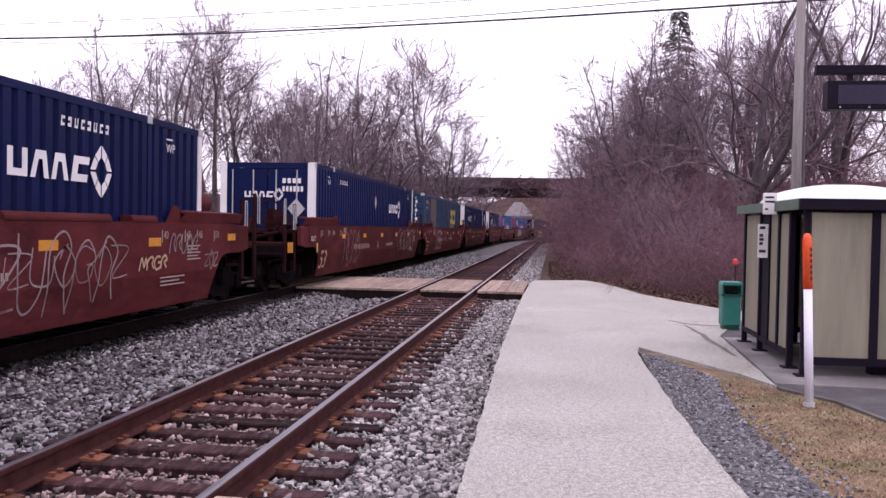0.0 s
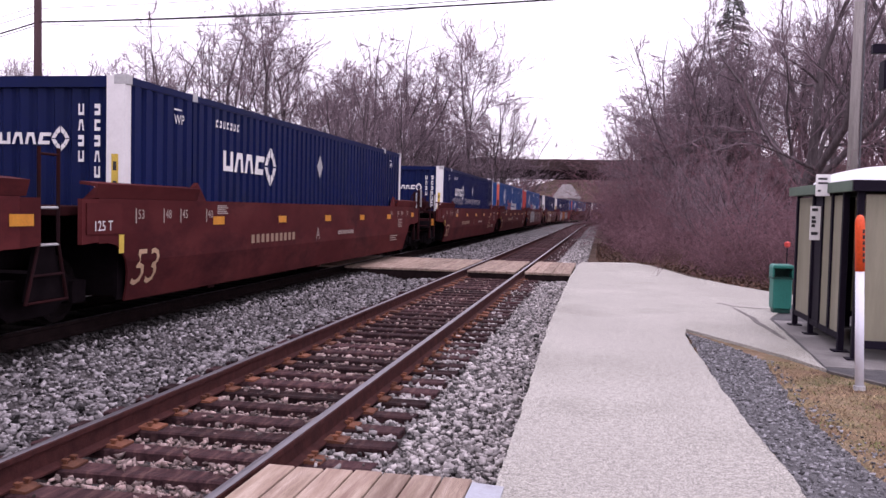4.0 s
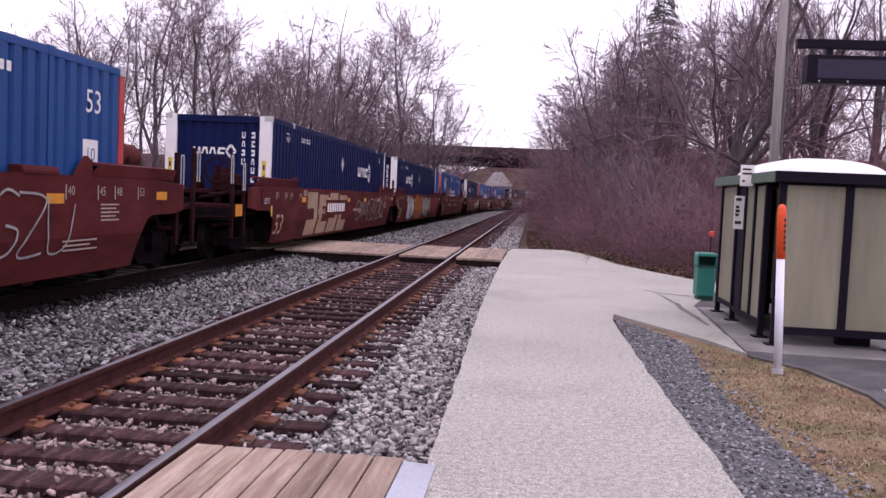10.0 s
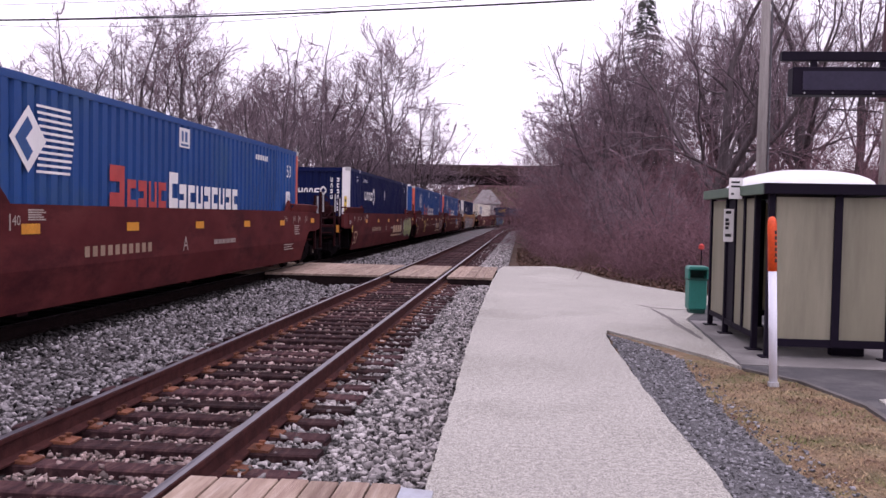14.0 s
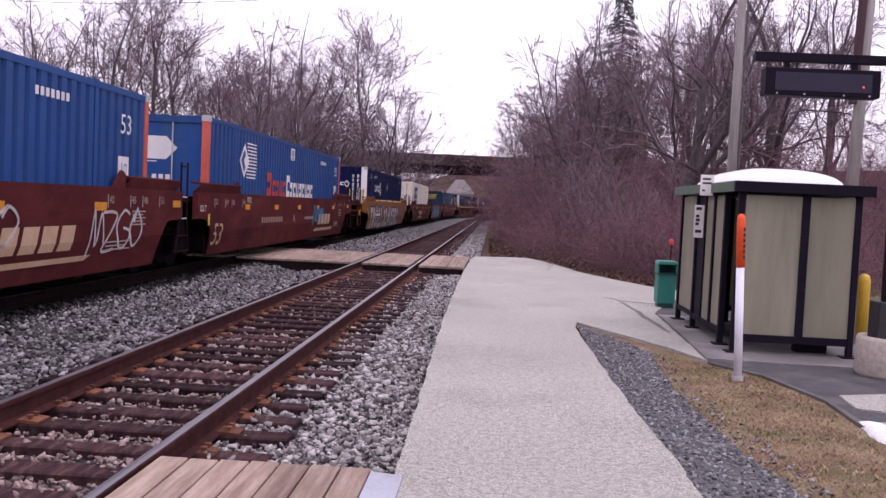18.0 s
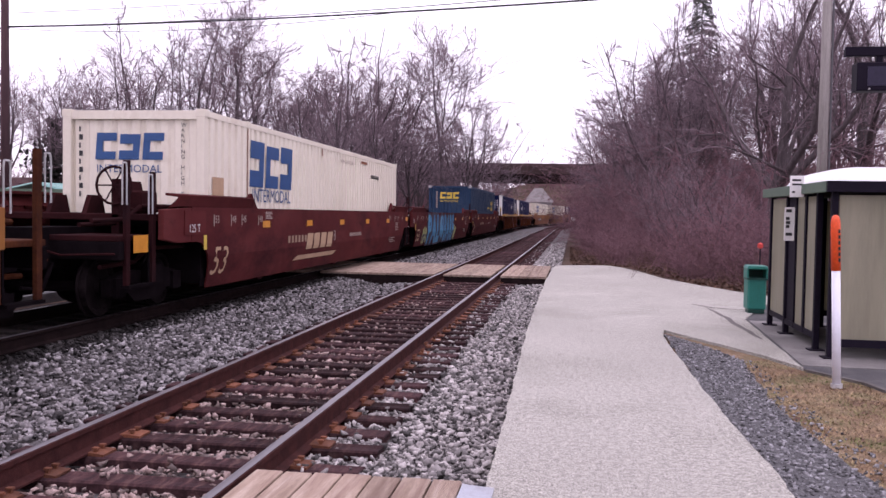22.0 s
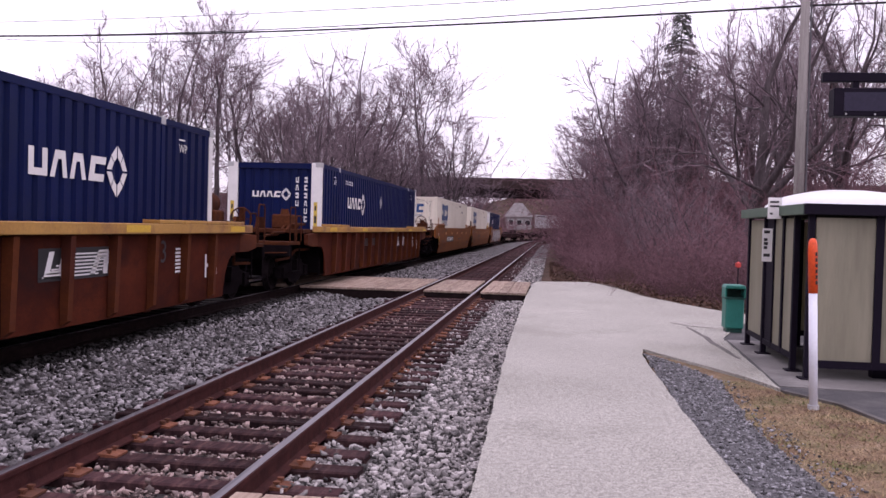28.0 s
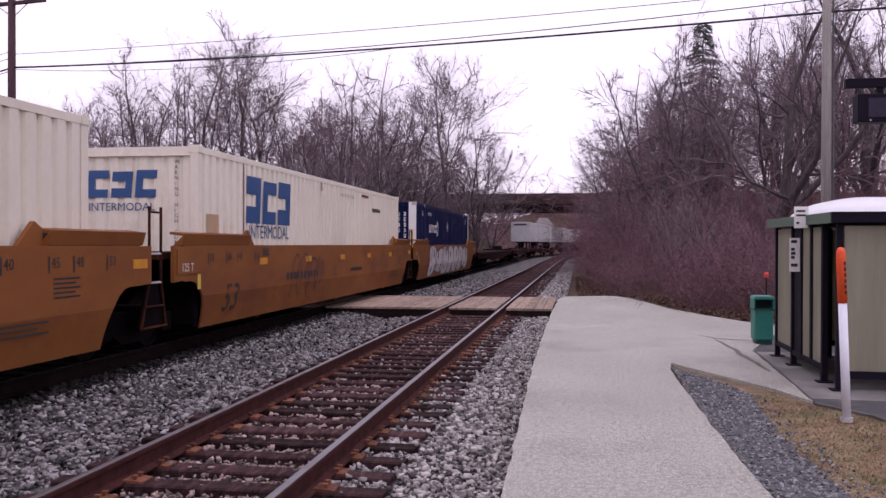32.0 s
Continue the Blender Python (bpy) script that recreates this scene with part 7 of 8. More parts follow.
def end_gear(car, sgn, mat, grim, coupled, style):
    """Platform, sill, ladder and brake gear at one end of a well car."""
    y0 = sgn * 8.15
    y1 = sgn * (10.95 if coupled else 9.5)
    rim = 1.42 if style == "ribbed" else 1.61

    def yb(a, b):
        return (min(a, b), max(a, b))
    # end parts below the deck have the gloom put into their colour
    part("bulkhead", Geo().box(-1.36, 1.36, *yb(y0 + sgn * 0.05, y0 + sgn * 0.2), 0.35, 1.45), M_GRIME_SHADE, car, "end bulkhead coloured near-black for shade")
    # added sheets that hide the container foot, coloured as gloom
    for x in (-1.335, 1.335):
        part("inner_wall", Geo().box(x - 0.015, x + 0.015, *yb(sgn * 7.6, sgn * 8.34), 0.3, 1.5), M_GRIME_SHADE, car, "added inner wall over the truck, coloured near-black for shade")
    part("centre_sill", Geo().box(-0.3, 0.3, *yb(y0 + sgn * 0.2, y1 + sgn * 0.35), 0.72, 1.3), M_GRIME_SHADE, car, "centre sill coloured near-black for shade")
    if not coupled:
        part("end_platform", Geo().box(-1.3, 1.3, *yb(y0, y1), 1.40, 1.52), grim, car, "dirty end platform", 0.01)
    for sx in (-1, 1):
        if coupled:
            part("end_sill", Geo().prism([(sgn * 9.002, rim), (sgn * 9.95, rim - 0.04), (sgn * 9.95, 1.12), (sgn * 9.5, 1.06), (sgn * 9.002, 1.06)], sx * (SIDE - 0.05) - 0.05, sx * (SIDE - 0.05) + 0.05, "x"), mat, car, "deep end sill", 0.01)
        else:
            yy = yb(sgn * 9.002, sgn * 9.35)
            part("end_sill", Geo().prism([(yy[0], rim), (yy[1], rim), (yy[1], 1.08), (yy[0], 1.06)], sx * (SIDE - 0.03) - 0.03, sx * (SIDE - 0.03) + 0.03, "x"), mat, car)
        if style == "ribbed":
            continue
        inner = 6.9 if sgn > 0 else 6.35
        part("walkway_lip", Geo().prism([(SIDE * sx - 0.16 * sx, 1.60), (SIDE * sx + 0.0 * sx, 1.625), (SIDE * sx + 0.05 * sx, 1.80), (SIDE * sx - 0.2 * sx, 1.83), (SIDE * sx - 0.2 * sx, 1.79), (SIDE * sx + 0.01 * sx, 1.765)], *yb(sgn * inner, sgn * (9.1 if not coupled else 9.5)), "y"), mat, car, "raised walkway edge")
        part("gusset", Geo().prism([(sgn * (inner - 0.45), 1.62), (sgn * inner, 1.62), (sgn * inner, 1.82), (sgn * (inner - 0.15), 1.9)], sx * (SIDE - 0.1) - 0.03, sx * (SIDE - 0.1) + 0.03, "x"), mat, car, "pointed steel gusset")
    if coupled:
        part("end_deck", Geo().box(-1.38, 1.38, *yb(sgn * 8.4, sgn * 9.95), 1.40, 1.5), grim, car, "dirty end deck", 0.01)
        part("end_platform", Geo().box(-1.32, 1.32, *yb(sgn * 9.955, y1), 1.12, 1.2), grim, car, "low dirty end platform", 0.01)
        part("cross_sill", Geo().box(-1.34, 1.34, *yb(y1 - sgn * 0.14, y1), 0.86, 1.118), M_GRIME_SHADE, car, "cross sill coloured near-black for shade", 0.01)
        for x, z in ((1.12, 0.98), (1.0, 1.62), (0.82, 1.56)):
            part("brake_pipe", Geo().rod([(x, sgn * 8.5, z), (x, sgn * 9.7, z), (x - 0.1, sgn * 9.95, z - 0.2), (x - 0.1, y1 - sgn * 0.05, z - 0.22)], 0.035, 7), grim, car, "grimy brake pipe")
        vb = part("valve_box", Geo().box(0.45, 0.95, *yb(sgn * 9.05, sgn * 9.6), 1.5, 1.86), grim, car, "grimy valve box", 0.03)
        part("valve", Geo().tube((0.7, sgn * 9.3, 1.86), (0.7, sgn * 9.3, 2.0), 0.12, 0.09, 10), grim, vb)
        for x in (-0.5, 0.1):
            part("bracket", Geo().prism([(sgn * 9.2, 1.5), (sgn * 9.75, 1.5), (sgn * 9.6, 1.78), (sgn * 9.3, 1.78)], x - 0.04, x + 0.04, "x"), grim, car, "steel bracket")
        for x in (1.34, -1.34):
            if style in ("brown", "dirty"):
                for y, top in ((10.0, 2.12), (10.75, 2.25)):
                    post = part("end_post", Geo().box(x - 0.03, x + 0.03, *yb(sgn * (y - 0.055), sgn * (y + 0.055)), 0.5, top), grim, car, "upright end post", 0.006)
                    part("grab_iron", loop(x + (0.045 if x > 0 else -0.045), sgn * (y + 0.08), sgn * (y + 0.2), top - 0.62, top - 0.04, 0.012), M_SILVER, post, "pale grab iron")
                if x > 0 and sgn < 0:
                    part("reflector", Geo().box(x + 0.032, x + 0.038, -10.62, -10.2, 0.95, 1.2), M_REFLECT, car, "amber reflector plate")
            else:
                part("handrail", loop(x, sgn * 10.0, sgn * 10.38, 1.2, 1.82), grim, car, "bent steel handrail")
                part("handrail", loop(x, sgn * 10.5, sgn * 10.9, 1.2, 2.02), grim, car, "bent steel handrail")
            st = part("side_step", Geo().box(x - 0.07, x + 0.07, *yb(sgn * 10.1, sgn * 10.8), 0.46, 0.5), M_GRIME_SHADE, car, "steel foot step")
            for y in (10.1, 10.77):
                part("step_hanger", Geo().box(x - 0.012, x + 0.012, *yb(sgn * y, sgn * (y + 0.03)), 0.5, 1.12), M_GRIME_SHADE, st)
        part("cut_lever", Geo().rod([(1.3, y1 + sgn * 0.05, 0.95), (0.5, y1 + sgn * 0.06, 0.92), (0.2, y1 + sgn * 0.3, 1.05)], 0.016), grim, car, "bent uncoupling lever")
        part("coupler", Geo().box(-0.14, 0.14, *yb(y1, y1 + sgn * 0.75), 0.74, 0.98).box(-0.2, 0.2, *yb(y1 + sgn * 0.55, y1 + sgn * 0.85), 0.7, 1.02), M_GRIME_SHADE, car, "knuckle coupler", 0.02)
        part("air_hose", Geo().rod([(0.35, y1, 0.8), (0.38, y1 + sgn * 0.3, 0.45), (0.3, y1 + sgn * 0.65, 0.5)], 0.03), M_GRIME_SHADE, car)
        if sgn < 0:
            g = Geo()
            cx, cy, cz = (0.72, -9.98, 1.92) if style != "ribbed" else (-0.35, -9.6, 1.72)
            for i in range(16):
                p, q = 2 * math.pi * i / 16, 2 * math.pi * (i + 1) / 16
                g.tube((cx + 0.28 * math.cos(p), cy, cz + 0.28 * math.sin(p)), (cx + 0.28 * math.cos(q), cy, cz + 0.28 * math.sin(q)), 0.02, 0.02, 5)
            for i in range(3):
                p = math.pi * i / 3
                g.tube((cx + 0.27 * math.cos(p), cy, cz + 0.27 * math.sin(p)), (cx - 0.27 * math.cos(p), cy, cz - 0.27 * math.sin(p)), 0.012, 0.012, 5)
            part("brake_wheel", g, grim, car, "upright hand-brake wheel")
            part("brake_stand", Geo().box(cx - 0.06, cx + 0.06, cy + 0.03, cy + 0.16, 1.18, 2.02), grim, car, "brake wheel stand", 0.01)
        else:
            part("air_tank", Geo().lathe([(0.02, -0.62), (0.15, -0.58), (0.22, -0.48), (0.24, 0.0), (0.22, 0.48), (0.15, 0.58), (0.02, 0.62)], 16), mat if style == "brown" else grim, car, "rounded air reservoir", smooth=True, m=pose(0.55, 9.35, 2.0, 90))
            for y in (8.95, 9.66):
                part("tank_cradle", Geo().box(0.36, 0.74, y, y + 0.08, 1.5, 1.8), grim, car)
    else:
        if sgn > 0:
            ld = part("ladder", Geo().rod([(1.42, 9.2, 0.42), (1.44, 9.4, 1.1), (1.44, 9.4, 2.18)], 0.022).rod([(1.42, 9.95, 0.42), (1.44, 9.75, 1.1), (1.44, 9.75, 2.18)], 0.022), grim, car, "tall steel side ladder")
            for z, w in ((0.44, 0.36), (0.74, 0.27), (1.08, 0.175), (1.5, 0.175), (2.1, 0.175)):
                part("rung", Geo().tube((1.44, 9.575 - w, z), (1.44, 9.575 + w, z), 0.016, 0.016, 6), M_SILVER if z in (1.08, 1.5) else grim, ld)
            part("ladder_foot", Geo().prism([(9.22, 0.46), (9.93, 0.46), (9.75, 1.06), (9.4, 1.06)], 1.36, 1.4, "x"), M_GRIME_SHADE, ld, "foot plate coloured near-black for shade")
    if style != "ribbed":
        part("end_marking", flat([quad(sgn * 9.02 - 0.2, 1.3, 0.4, 0.13)], SIDE + 0.008), M_REFLECT, car, "amber reflector")


def well_car(style, near_coupled, far_coupled, label, number=True, letter="A", art=()):
    mat, mark = {"brown": (M_BROWN, M_FADE), "ochre": (M_TERRA, M_INK), "ribbed": (M_RIBRUST, M_INK), "dirty": (M_OCHRE, M_INK)}[style]
    grim = M_BROWN_DARK if style == "brown" else M_OCHRE_DARK
    car = thing("well_car", label, "freight car", "well cars of the train")
    top = 1.57 if style != "ribbed" else 1.43
    for sx in (-1, 1):
        # on ribbed cars the panel colour holds the shade between ribs
        p = part("side_panel", panel_geo(top, sx, 9.0, 0.02 if style == "ribbed" else LEAN), M_RIB_SHADE if style == "ribbed" else mat, car, "deep steel side of the well")
        if style == "ribbed":
            for i in range(14):
                y = -7.5 + i * 15 / 13
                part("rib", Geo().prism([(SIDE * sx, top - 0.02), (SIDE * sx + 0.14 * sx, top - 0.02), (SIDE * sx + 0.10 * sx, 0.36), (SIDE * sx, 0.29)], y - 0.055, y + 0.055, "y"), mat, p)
            xx = sorted((SIDE * sx - 0.1 * sx, SIDE * sx + 0.18 * sx))
            part("top_chord", Geo().box(*xx, -9.2, 9.2, top, top + 0.15), M_OCHRE_RAIL, p, "broad yellow top flange", 0.01)
            for y in (-7.9, -6.7, 5.6, 6.5, 7.4, 8.3):
                part("chord_cap", Geo().box(*xx, y - 0.44, y + 0.44, top + 0.152, top + 0.21), M_OCHRE_RAIL, p, "worn plate on the top flange", 0.008)
            if sx > 0:
                for y in (-8.1, -4.2, 0.4, 4.5, 8.4):
                    part("reflector", Geo().box(xx[1] - 0.002, xx[1] + 0.003, y - 0.36, y + 0.36, top + 0.025, top + 0.125), M_SAFETY, p, "bright yellow reflective strip")
    part("well_floor", Geo().box(-1.3, 1.3, -7.8, 7.8, 0.27, 0.33), grim, car, "open well floor")
    for y in (-5.5, 0, 5.5):
        part("cross_beam", Geo().box(-1.34, 1.34, y - 0.12, y + 0.12, 0.22, 0.42), grim, car)
    end_gear(car, -1, mat, grim, near_coupled, style)
    end_gear(car, 1, mat, grim, far_coupled, style)
    truck(car, -9.6 if near_coupled else -9.71)
    if far_coupled:
        truck(car, 9.6)
    # stencils
    x = SIDE + 0.006
    if style != "ribbed":
        g = on_side([quad(y, 1.25, 0.42, 0.13) for y in (-5.8, -2.95, -0.1, 2.75, 5.6)], 0.006)
        part("reflector", g, M_REFLECT, car, "amber reflectors")
        for w, y in (("53", -8.15), ("48", -7.4), ("45", -6.9), ("40", -6.05), ("40", 6.05), ("45", 6.9), ("48", 7.4), ("53", 8.15)):
            side_text(w, y + 0.06, 1.36, 0.13, x, mark, "lettering", car, "small stencilled number")
            part("marking", flat([quad(y, 1.30, 0.03, 0.2)], x), mark, car)
        part("data_stencil", flat([quad(-5.65, 1.42 + i * 0.03, 0.4 - 0.05 * (i % 3), 0.02) for i in range(5)] + [quad(6.0, 0.62 + i * 0.06, 0.9 - 0.2 * (i % 2), 0.022) for i in range(3)]
                                     + [quad(7.0, 1.0 + i * 0.055, 0.55 - 0.1 * (i % 2), 0.022) for i in range(5)], x), mark, car, "rows of tiny stencil bars")
        if number:
            g = Geo()
            vs, fs = text_geo("53", 0.5)
            sl = 0.18
            g.add([((SIDE if 0.48 + q >= 0.8 else SIDE - LEAN * (0.32 - q) / 0.53) + 0.006, (-8.2 if style == "brown" else -7.5) + p_ + q * sl, 0.48 + q) for p_, q in vs], fs)
            part("lettering", g, M_TAN if style == "brown" else M_INK, car, "large slanted number 53")
        if style != "ochre" or letter != "B":
            part("serial_marking", flat(bars(-4.25, 0.9, 2.3, 0.15, 10, 0.4), x), M_SPRAYTAN if style == "brown" else mark, car, "bars of a stencilled serial")
        side_text(letter, -0.7, 0.86, 0.27, x, mark, "lettering", car)
        part("data_stencil", flat(bars(0.9, 0.93, 1.3, 0.09, 16, 0.3), x), mark, car, "bars of a stencilled load limit")
        end_plate = Geo().box(SIDE + 0.002, SIDE + 0.02, -9.28, -8.5, 1.18, 1.56)
        part("side_plate", end_plate, mat, car, "plate at the car end")
        side_text("125 T", -9.15, 1.22, 0.13, SIDE + 0.024, M_WHITE, "lettering", car, "white stencilled number")
        part("marking", flat([quad(-8.55, 0.92, 0.12, 0.24)], x), M_YELLOW, car, "yellow plate")
    else:
        side_text("53", 5.3, 0.98, 0.36, x, mark, "lettering", car, "dark stencilled number")
        part("brand_device", flat([quad(2.35, 0.86, 1.75, 0.4)], x), M_INK, car, "black plate")
        part("brand_device", flat([quad(2.42 + 0.1 * q, 0.9 + 0.045 * q, 1.3, 0.02) for q in range(7)] + [slab(2.45, 0.9, 0.4, 0.32, 0.12, 2), slab(3.5, 0.9, 0.45, 0.32, 0.12, 3)], x + 0.004), M_WHITE, car, "white device with speed lines")
        part("placard", flat([quad(6.1, 0.8 + 0.06 * q, 0.55, 0.035) for q in range(7)] + [quad(7.3, 0.66, 0.07, 0.4), quad(7.45, 0.66, 0.04, 0.4), quad(7.36, 0.84, 0.14, 0.06), quad(7.62, 0.7, 0.22, 0.2)], x), M_WHITE, car, "white data stencils")
        part("serial_marking", flat(bars(-3.4, 0.98, 1.8, 0.24, 9, 0.3), x), mark, car, "bars of a stencilled serial")
    for k, (polys, m_, lb) in enumerate(art):
        part("spray_painting", on_side(polys, 0.009 + 0.003 * k), m_, car, lb)
    return car


def flat_car(label):
    car = thing("flat_car", label, "freight car", "flat cars of the train")
    part("deck", Geo().box(-1.4, 1.4, -13.2, 13.2, 0.95, 1.12), M_BROWN_DARK, car, "low dark deck", 0.01)
    part("side_sill", Geo().prism([(-13.2, 0.95), (-13.2, 0.75), (-7, 0.7), (-5, 0.5), (5, 0.5), (7, 0.7), (13.2, 0.75), (13.2, 0.95)], 1.28, 1.36, "x"), M_BROWN_DARK, car)
    part("side_sill", Geo().prism([(-13.2, 0.95), (-13.2, 0.75), (-7, 0.7), (-5, 0.5), (5, 0.5), (7, 0.7), (13.2, 0.75), (13.2, 0.95)], -1.36, -1.28, "x"), M_BROWN_DARK, car)
    for y in (-12.9, 12.9):
        part("bridge_plate", Geo().box(-1.2, -0.5, y - 0.3, y + 0.3, 1.12, 1.2).box(0.5, 1.2, y - 0.3, y + 0.3, 1.12, 1.2), M_GRIME_SHADE, car)
        part("hitch", Geo().prism([(y - 0.4, 1.12), (y + 0.4, 1.12), (y + 0.15, 1.5), (y - 0.15, 1.5)], -0.3, 0.3, "x"), M_GRIME_SHADE, car)
    truck(car, -9.9)
    truck(car, 9.9)
    part("coupler", Geo().box(-0.14, 0.14, -14, -13.2, 0.76, 0.98).box(-0.14, 0.14, 13.2, 14, 0.76, 0.98), M_GRIME_SHADE, car)
    return car


def trailer(label):
    t = thing("road_trailer", label, "trailer", "trailers on the flat cars")
    g = corrugated(-5.9, 5.9, 2.05, 4.45, 1.2, 0.012, 0.6)
    part("side_wall", g, M_TRAILER, t)
    part("body", Geo().box(-1.19, 1.185, -6.05, 6.05, 2.0, 4.5), M_TRAILER, t, "pale box body", 0.02)
    part("vent_panel", Geo().box(-0.8, 0.8, -6.09, -6.05, 4.05, 4.25), M_INK, t, "dark panel on the nose")
    part("underframe", Geo().box(-0.6, 0.6, -5.8, 5.9, 1.85, 2.0), M_GRIME_SHADE, t)
    for y in (3.6, 4.8):
        for sx in (-1, 1):
            w = part("tyre", Geo().tube((sx * 0.75, y, 1.62), (sx * 1.22, y, 1.62), 0.5, 0.5, 16), M_GRIME_SHADE, t)
    part("landing_leg", Geo().box(-0.6, -0.45, -3.6, -3.45, 1.12, 2.0).box(0.45, 0.6, -3.6, -3.45, 1.12, 2.0), M_GRIME_SHADE, t)
    return t


WHITE_SCRAWL = "loops of thin white spray paint"
TRAIN = []      # (thing, u of its middle, half the spacing of its trucks)


def load(u, car, box=None):
    TRAIN.append((car, u + L2, 9.6))
    if box:
        TRAIN.append((box, u + L2, 9.6))


BR = "oxide-brown articulated well car with stencilled markings"
OC = "ochre-yellow articulated well car with dark stencils"
load(-1.06, well_car("brown", False, True, BR + " and white scrawls", False, "B", [(scrawl(-8, 4.6, 0.42, 1.5, 5, 0.028, 22), M_THINSPRAY, WHITE_SCRAWL), (scrawl(-3, 4.9, 0.75, 1.35, 6, 0.022, 17), M_THINSPRAY, WHITE_SCRAWL), (scrawl(5.3, 6.2, 0.88, 1.12, 8, 0.035, 4), M_TAN, "small pale tag"), (scrawl(6.3, 7.4, 1.12, 1.45, 9, 0.03, 5), M_THINSPRAY, WHITE_SCRAWL), (scrawl(7.7, 8.3, 0.8, 1.15, 10, 0.03, 3), M_THINSPRAY, WHITE_SCRAWL)]), container("navy", "far"))
load(22.54, well_car("brown", True, False, BR + " and white outlines", True, "A", [(scrawl(-5.6, -3.5, 0.42, 1.48, 12, 0.03, 4), M_THINSPRAY, WHITE_SCRAWL), ([ribbon(p_, 0.03, True) for p_ in bubbles(3.3, 6.95, 0.65, 1.48, 15, 5, 0.6)] + scrawl(3.5, 6.8, 0.72, 1.4, 15, 0.028, 6), M_THINSPRAY, "fat white rounded outlines")]), container("navy", "far", True))
load(42.06, well_car("brown", False, False, BR + " and white outlines", True, "C", [([ribbon(p_, 0.035, True) for p_ in bubbles(-5.0, -2.5, 0.45, 1.48, 18, 5, 0.62)], M_CHALK, "fat rounded outlines in white spray"), (scrawl(-1.55, -0.65, 0.82, 1.1, 17, 0.022, 4), M_THINSPRAY, WHITE_SCRAWL), (scrawl(-1.5, -0.7, 1.15, 1.45, 16, 0.022, 4), M_THINSPRAY, WHITE_SCRAWL), (scrawl(0.5, 1.9, 0.98, 1.25, 19, 0.028, 5), M_THINSPRAY, WHITE_SCRAWL)]), container("teal", "far", False, None, " and a brown repair panel"))
load(61.54, well_car("brown", False, True, BR), container("navy", "near"))
load(85.09, well_car("brown", True, False, BR + " beneath a sprayed container", True, "A", [(scrawl(4.6, 5.6, 0.6, 1.25, 30, 0.05, 2), M_TAN, "faint ring of tan paint")]), container("navy", "near"))
load(104.46, well_car("brown", False, False, BR, True, "C", [(scrawl(-1.9, -1.1, 0.7, 1.2, 31, 0.03, 2), M_SPRAYGREY, "small grey tag")]), container("blue", "near"))
load(123.9, well_car("brown", False, True, BR + " and pale grey lettering", True, "B", [*outlined(-5.7, -1.3, 0.5, 1.55, 41, 5, 0.6, M_SPRAYGREY, "pale grey block shapes", None, M_CHALK), (scrawl(-0.8, 6.2, 0.5, 1.5, 42, 0.03, 11), M_SPRAYGREY, "thin grey scrawl")]), container("blue", "near", False, M_RED))
load(147.52, well_car("brown", True, False, BR + " and big tan blocks", True, "B", [(blocks(-5.3, 0.34, 5.2, 1.18, 5, 4), M_SPRAYTAN, "big tan sprayed blocks"), ([quad(-3.1, 0.85, 2.9, 0.46)], M_BROWN, "fresh brown patch"), (bars(-2.9, 0.95, 2.4, 0.26, 10, 0.3), M_WHITE, "white serial bars"), (scrawl(1.2, 6.6, 0.5, 1.4, 52, 0.04, 8), M_SPRAYGREY, "grey sprayed loops")]), container("navy", "far"))
load(166.91, well_car("brown", False, False, "oxide-brown well car with white, orange and red paint", True, "A", outlined(-5.6, -3.3, 0.36, 1.53, 60, 3, 0.54, M_CHALK, "white bubble shapes") + [(bubbles(-2.75, 0.2, 0.35, 1.55, 64, 2, 0.6), M_SPRAYORANGE, "orange sprayed field")] + outlined(-2.6, 0.1, 0.4, 1.5, 61, 4, 0.5, M_SPRAYORANGE, "orange bubble shapes") + outlined(0.24, 2.85, 0.4, 1.5, 62, 5, 0.56, M_SPRAYGREY, "silver-grey bubble shapes", None, M_CHALK) + [(bubbles(2.9, 3.9, 0.6, 1.5, 65, 2), M_SPRAYTAN, "tan overspray"), (scrawl(2.95, 3.85, 0.7, 1.4, 66, 0.05, 2), M_SPRAYDARK, "dark tag"), (bubbles(3.95, 6.8, 0.42, 1.52, 63, 3, 0.6), M_SPRAYRED, "red sprayed field"), (scrawl(4.2, 6.6, 0.7, 1.3, 67, 0.035, 5), M_SPRAYDARK, "thin dark scrawl")]), container("navy", "near"))
load(186.38, well_car("brown", False, True, BR, True, "A"), container("blue", "near"))
load(209.92, well_car("brown", True, False, BR + " and lime green paint", True, "A", [([quad(1.5 + i * 0.72, 0.74, 0.56, 0.33, 0.12) for i in range(4)] + [quad(0.9, 0.58, 3.1, 0.07, 0.2)], M_TAN, "tan brand blocks"), (scrawl(3.9, 5.3, 0.5, 1.4, 71, 0.04, 3), M_SPRAYGREY, "pale sprayed loops")] + outlined(5.3, 8.05, 0.4, 1.42, 70, 4, 0.56, M_SPRAYLIME, "lime green sprayed shapes", None, M_SPRAYGREY)), container("navy", "near"))
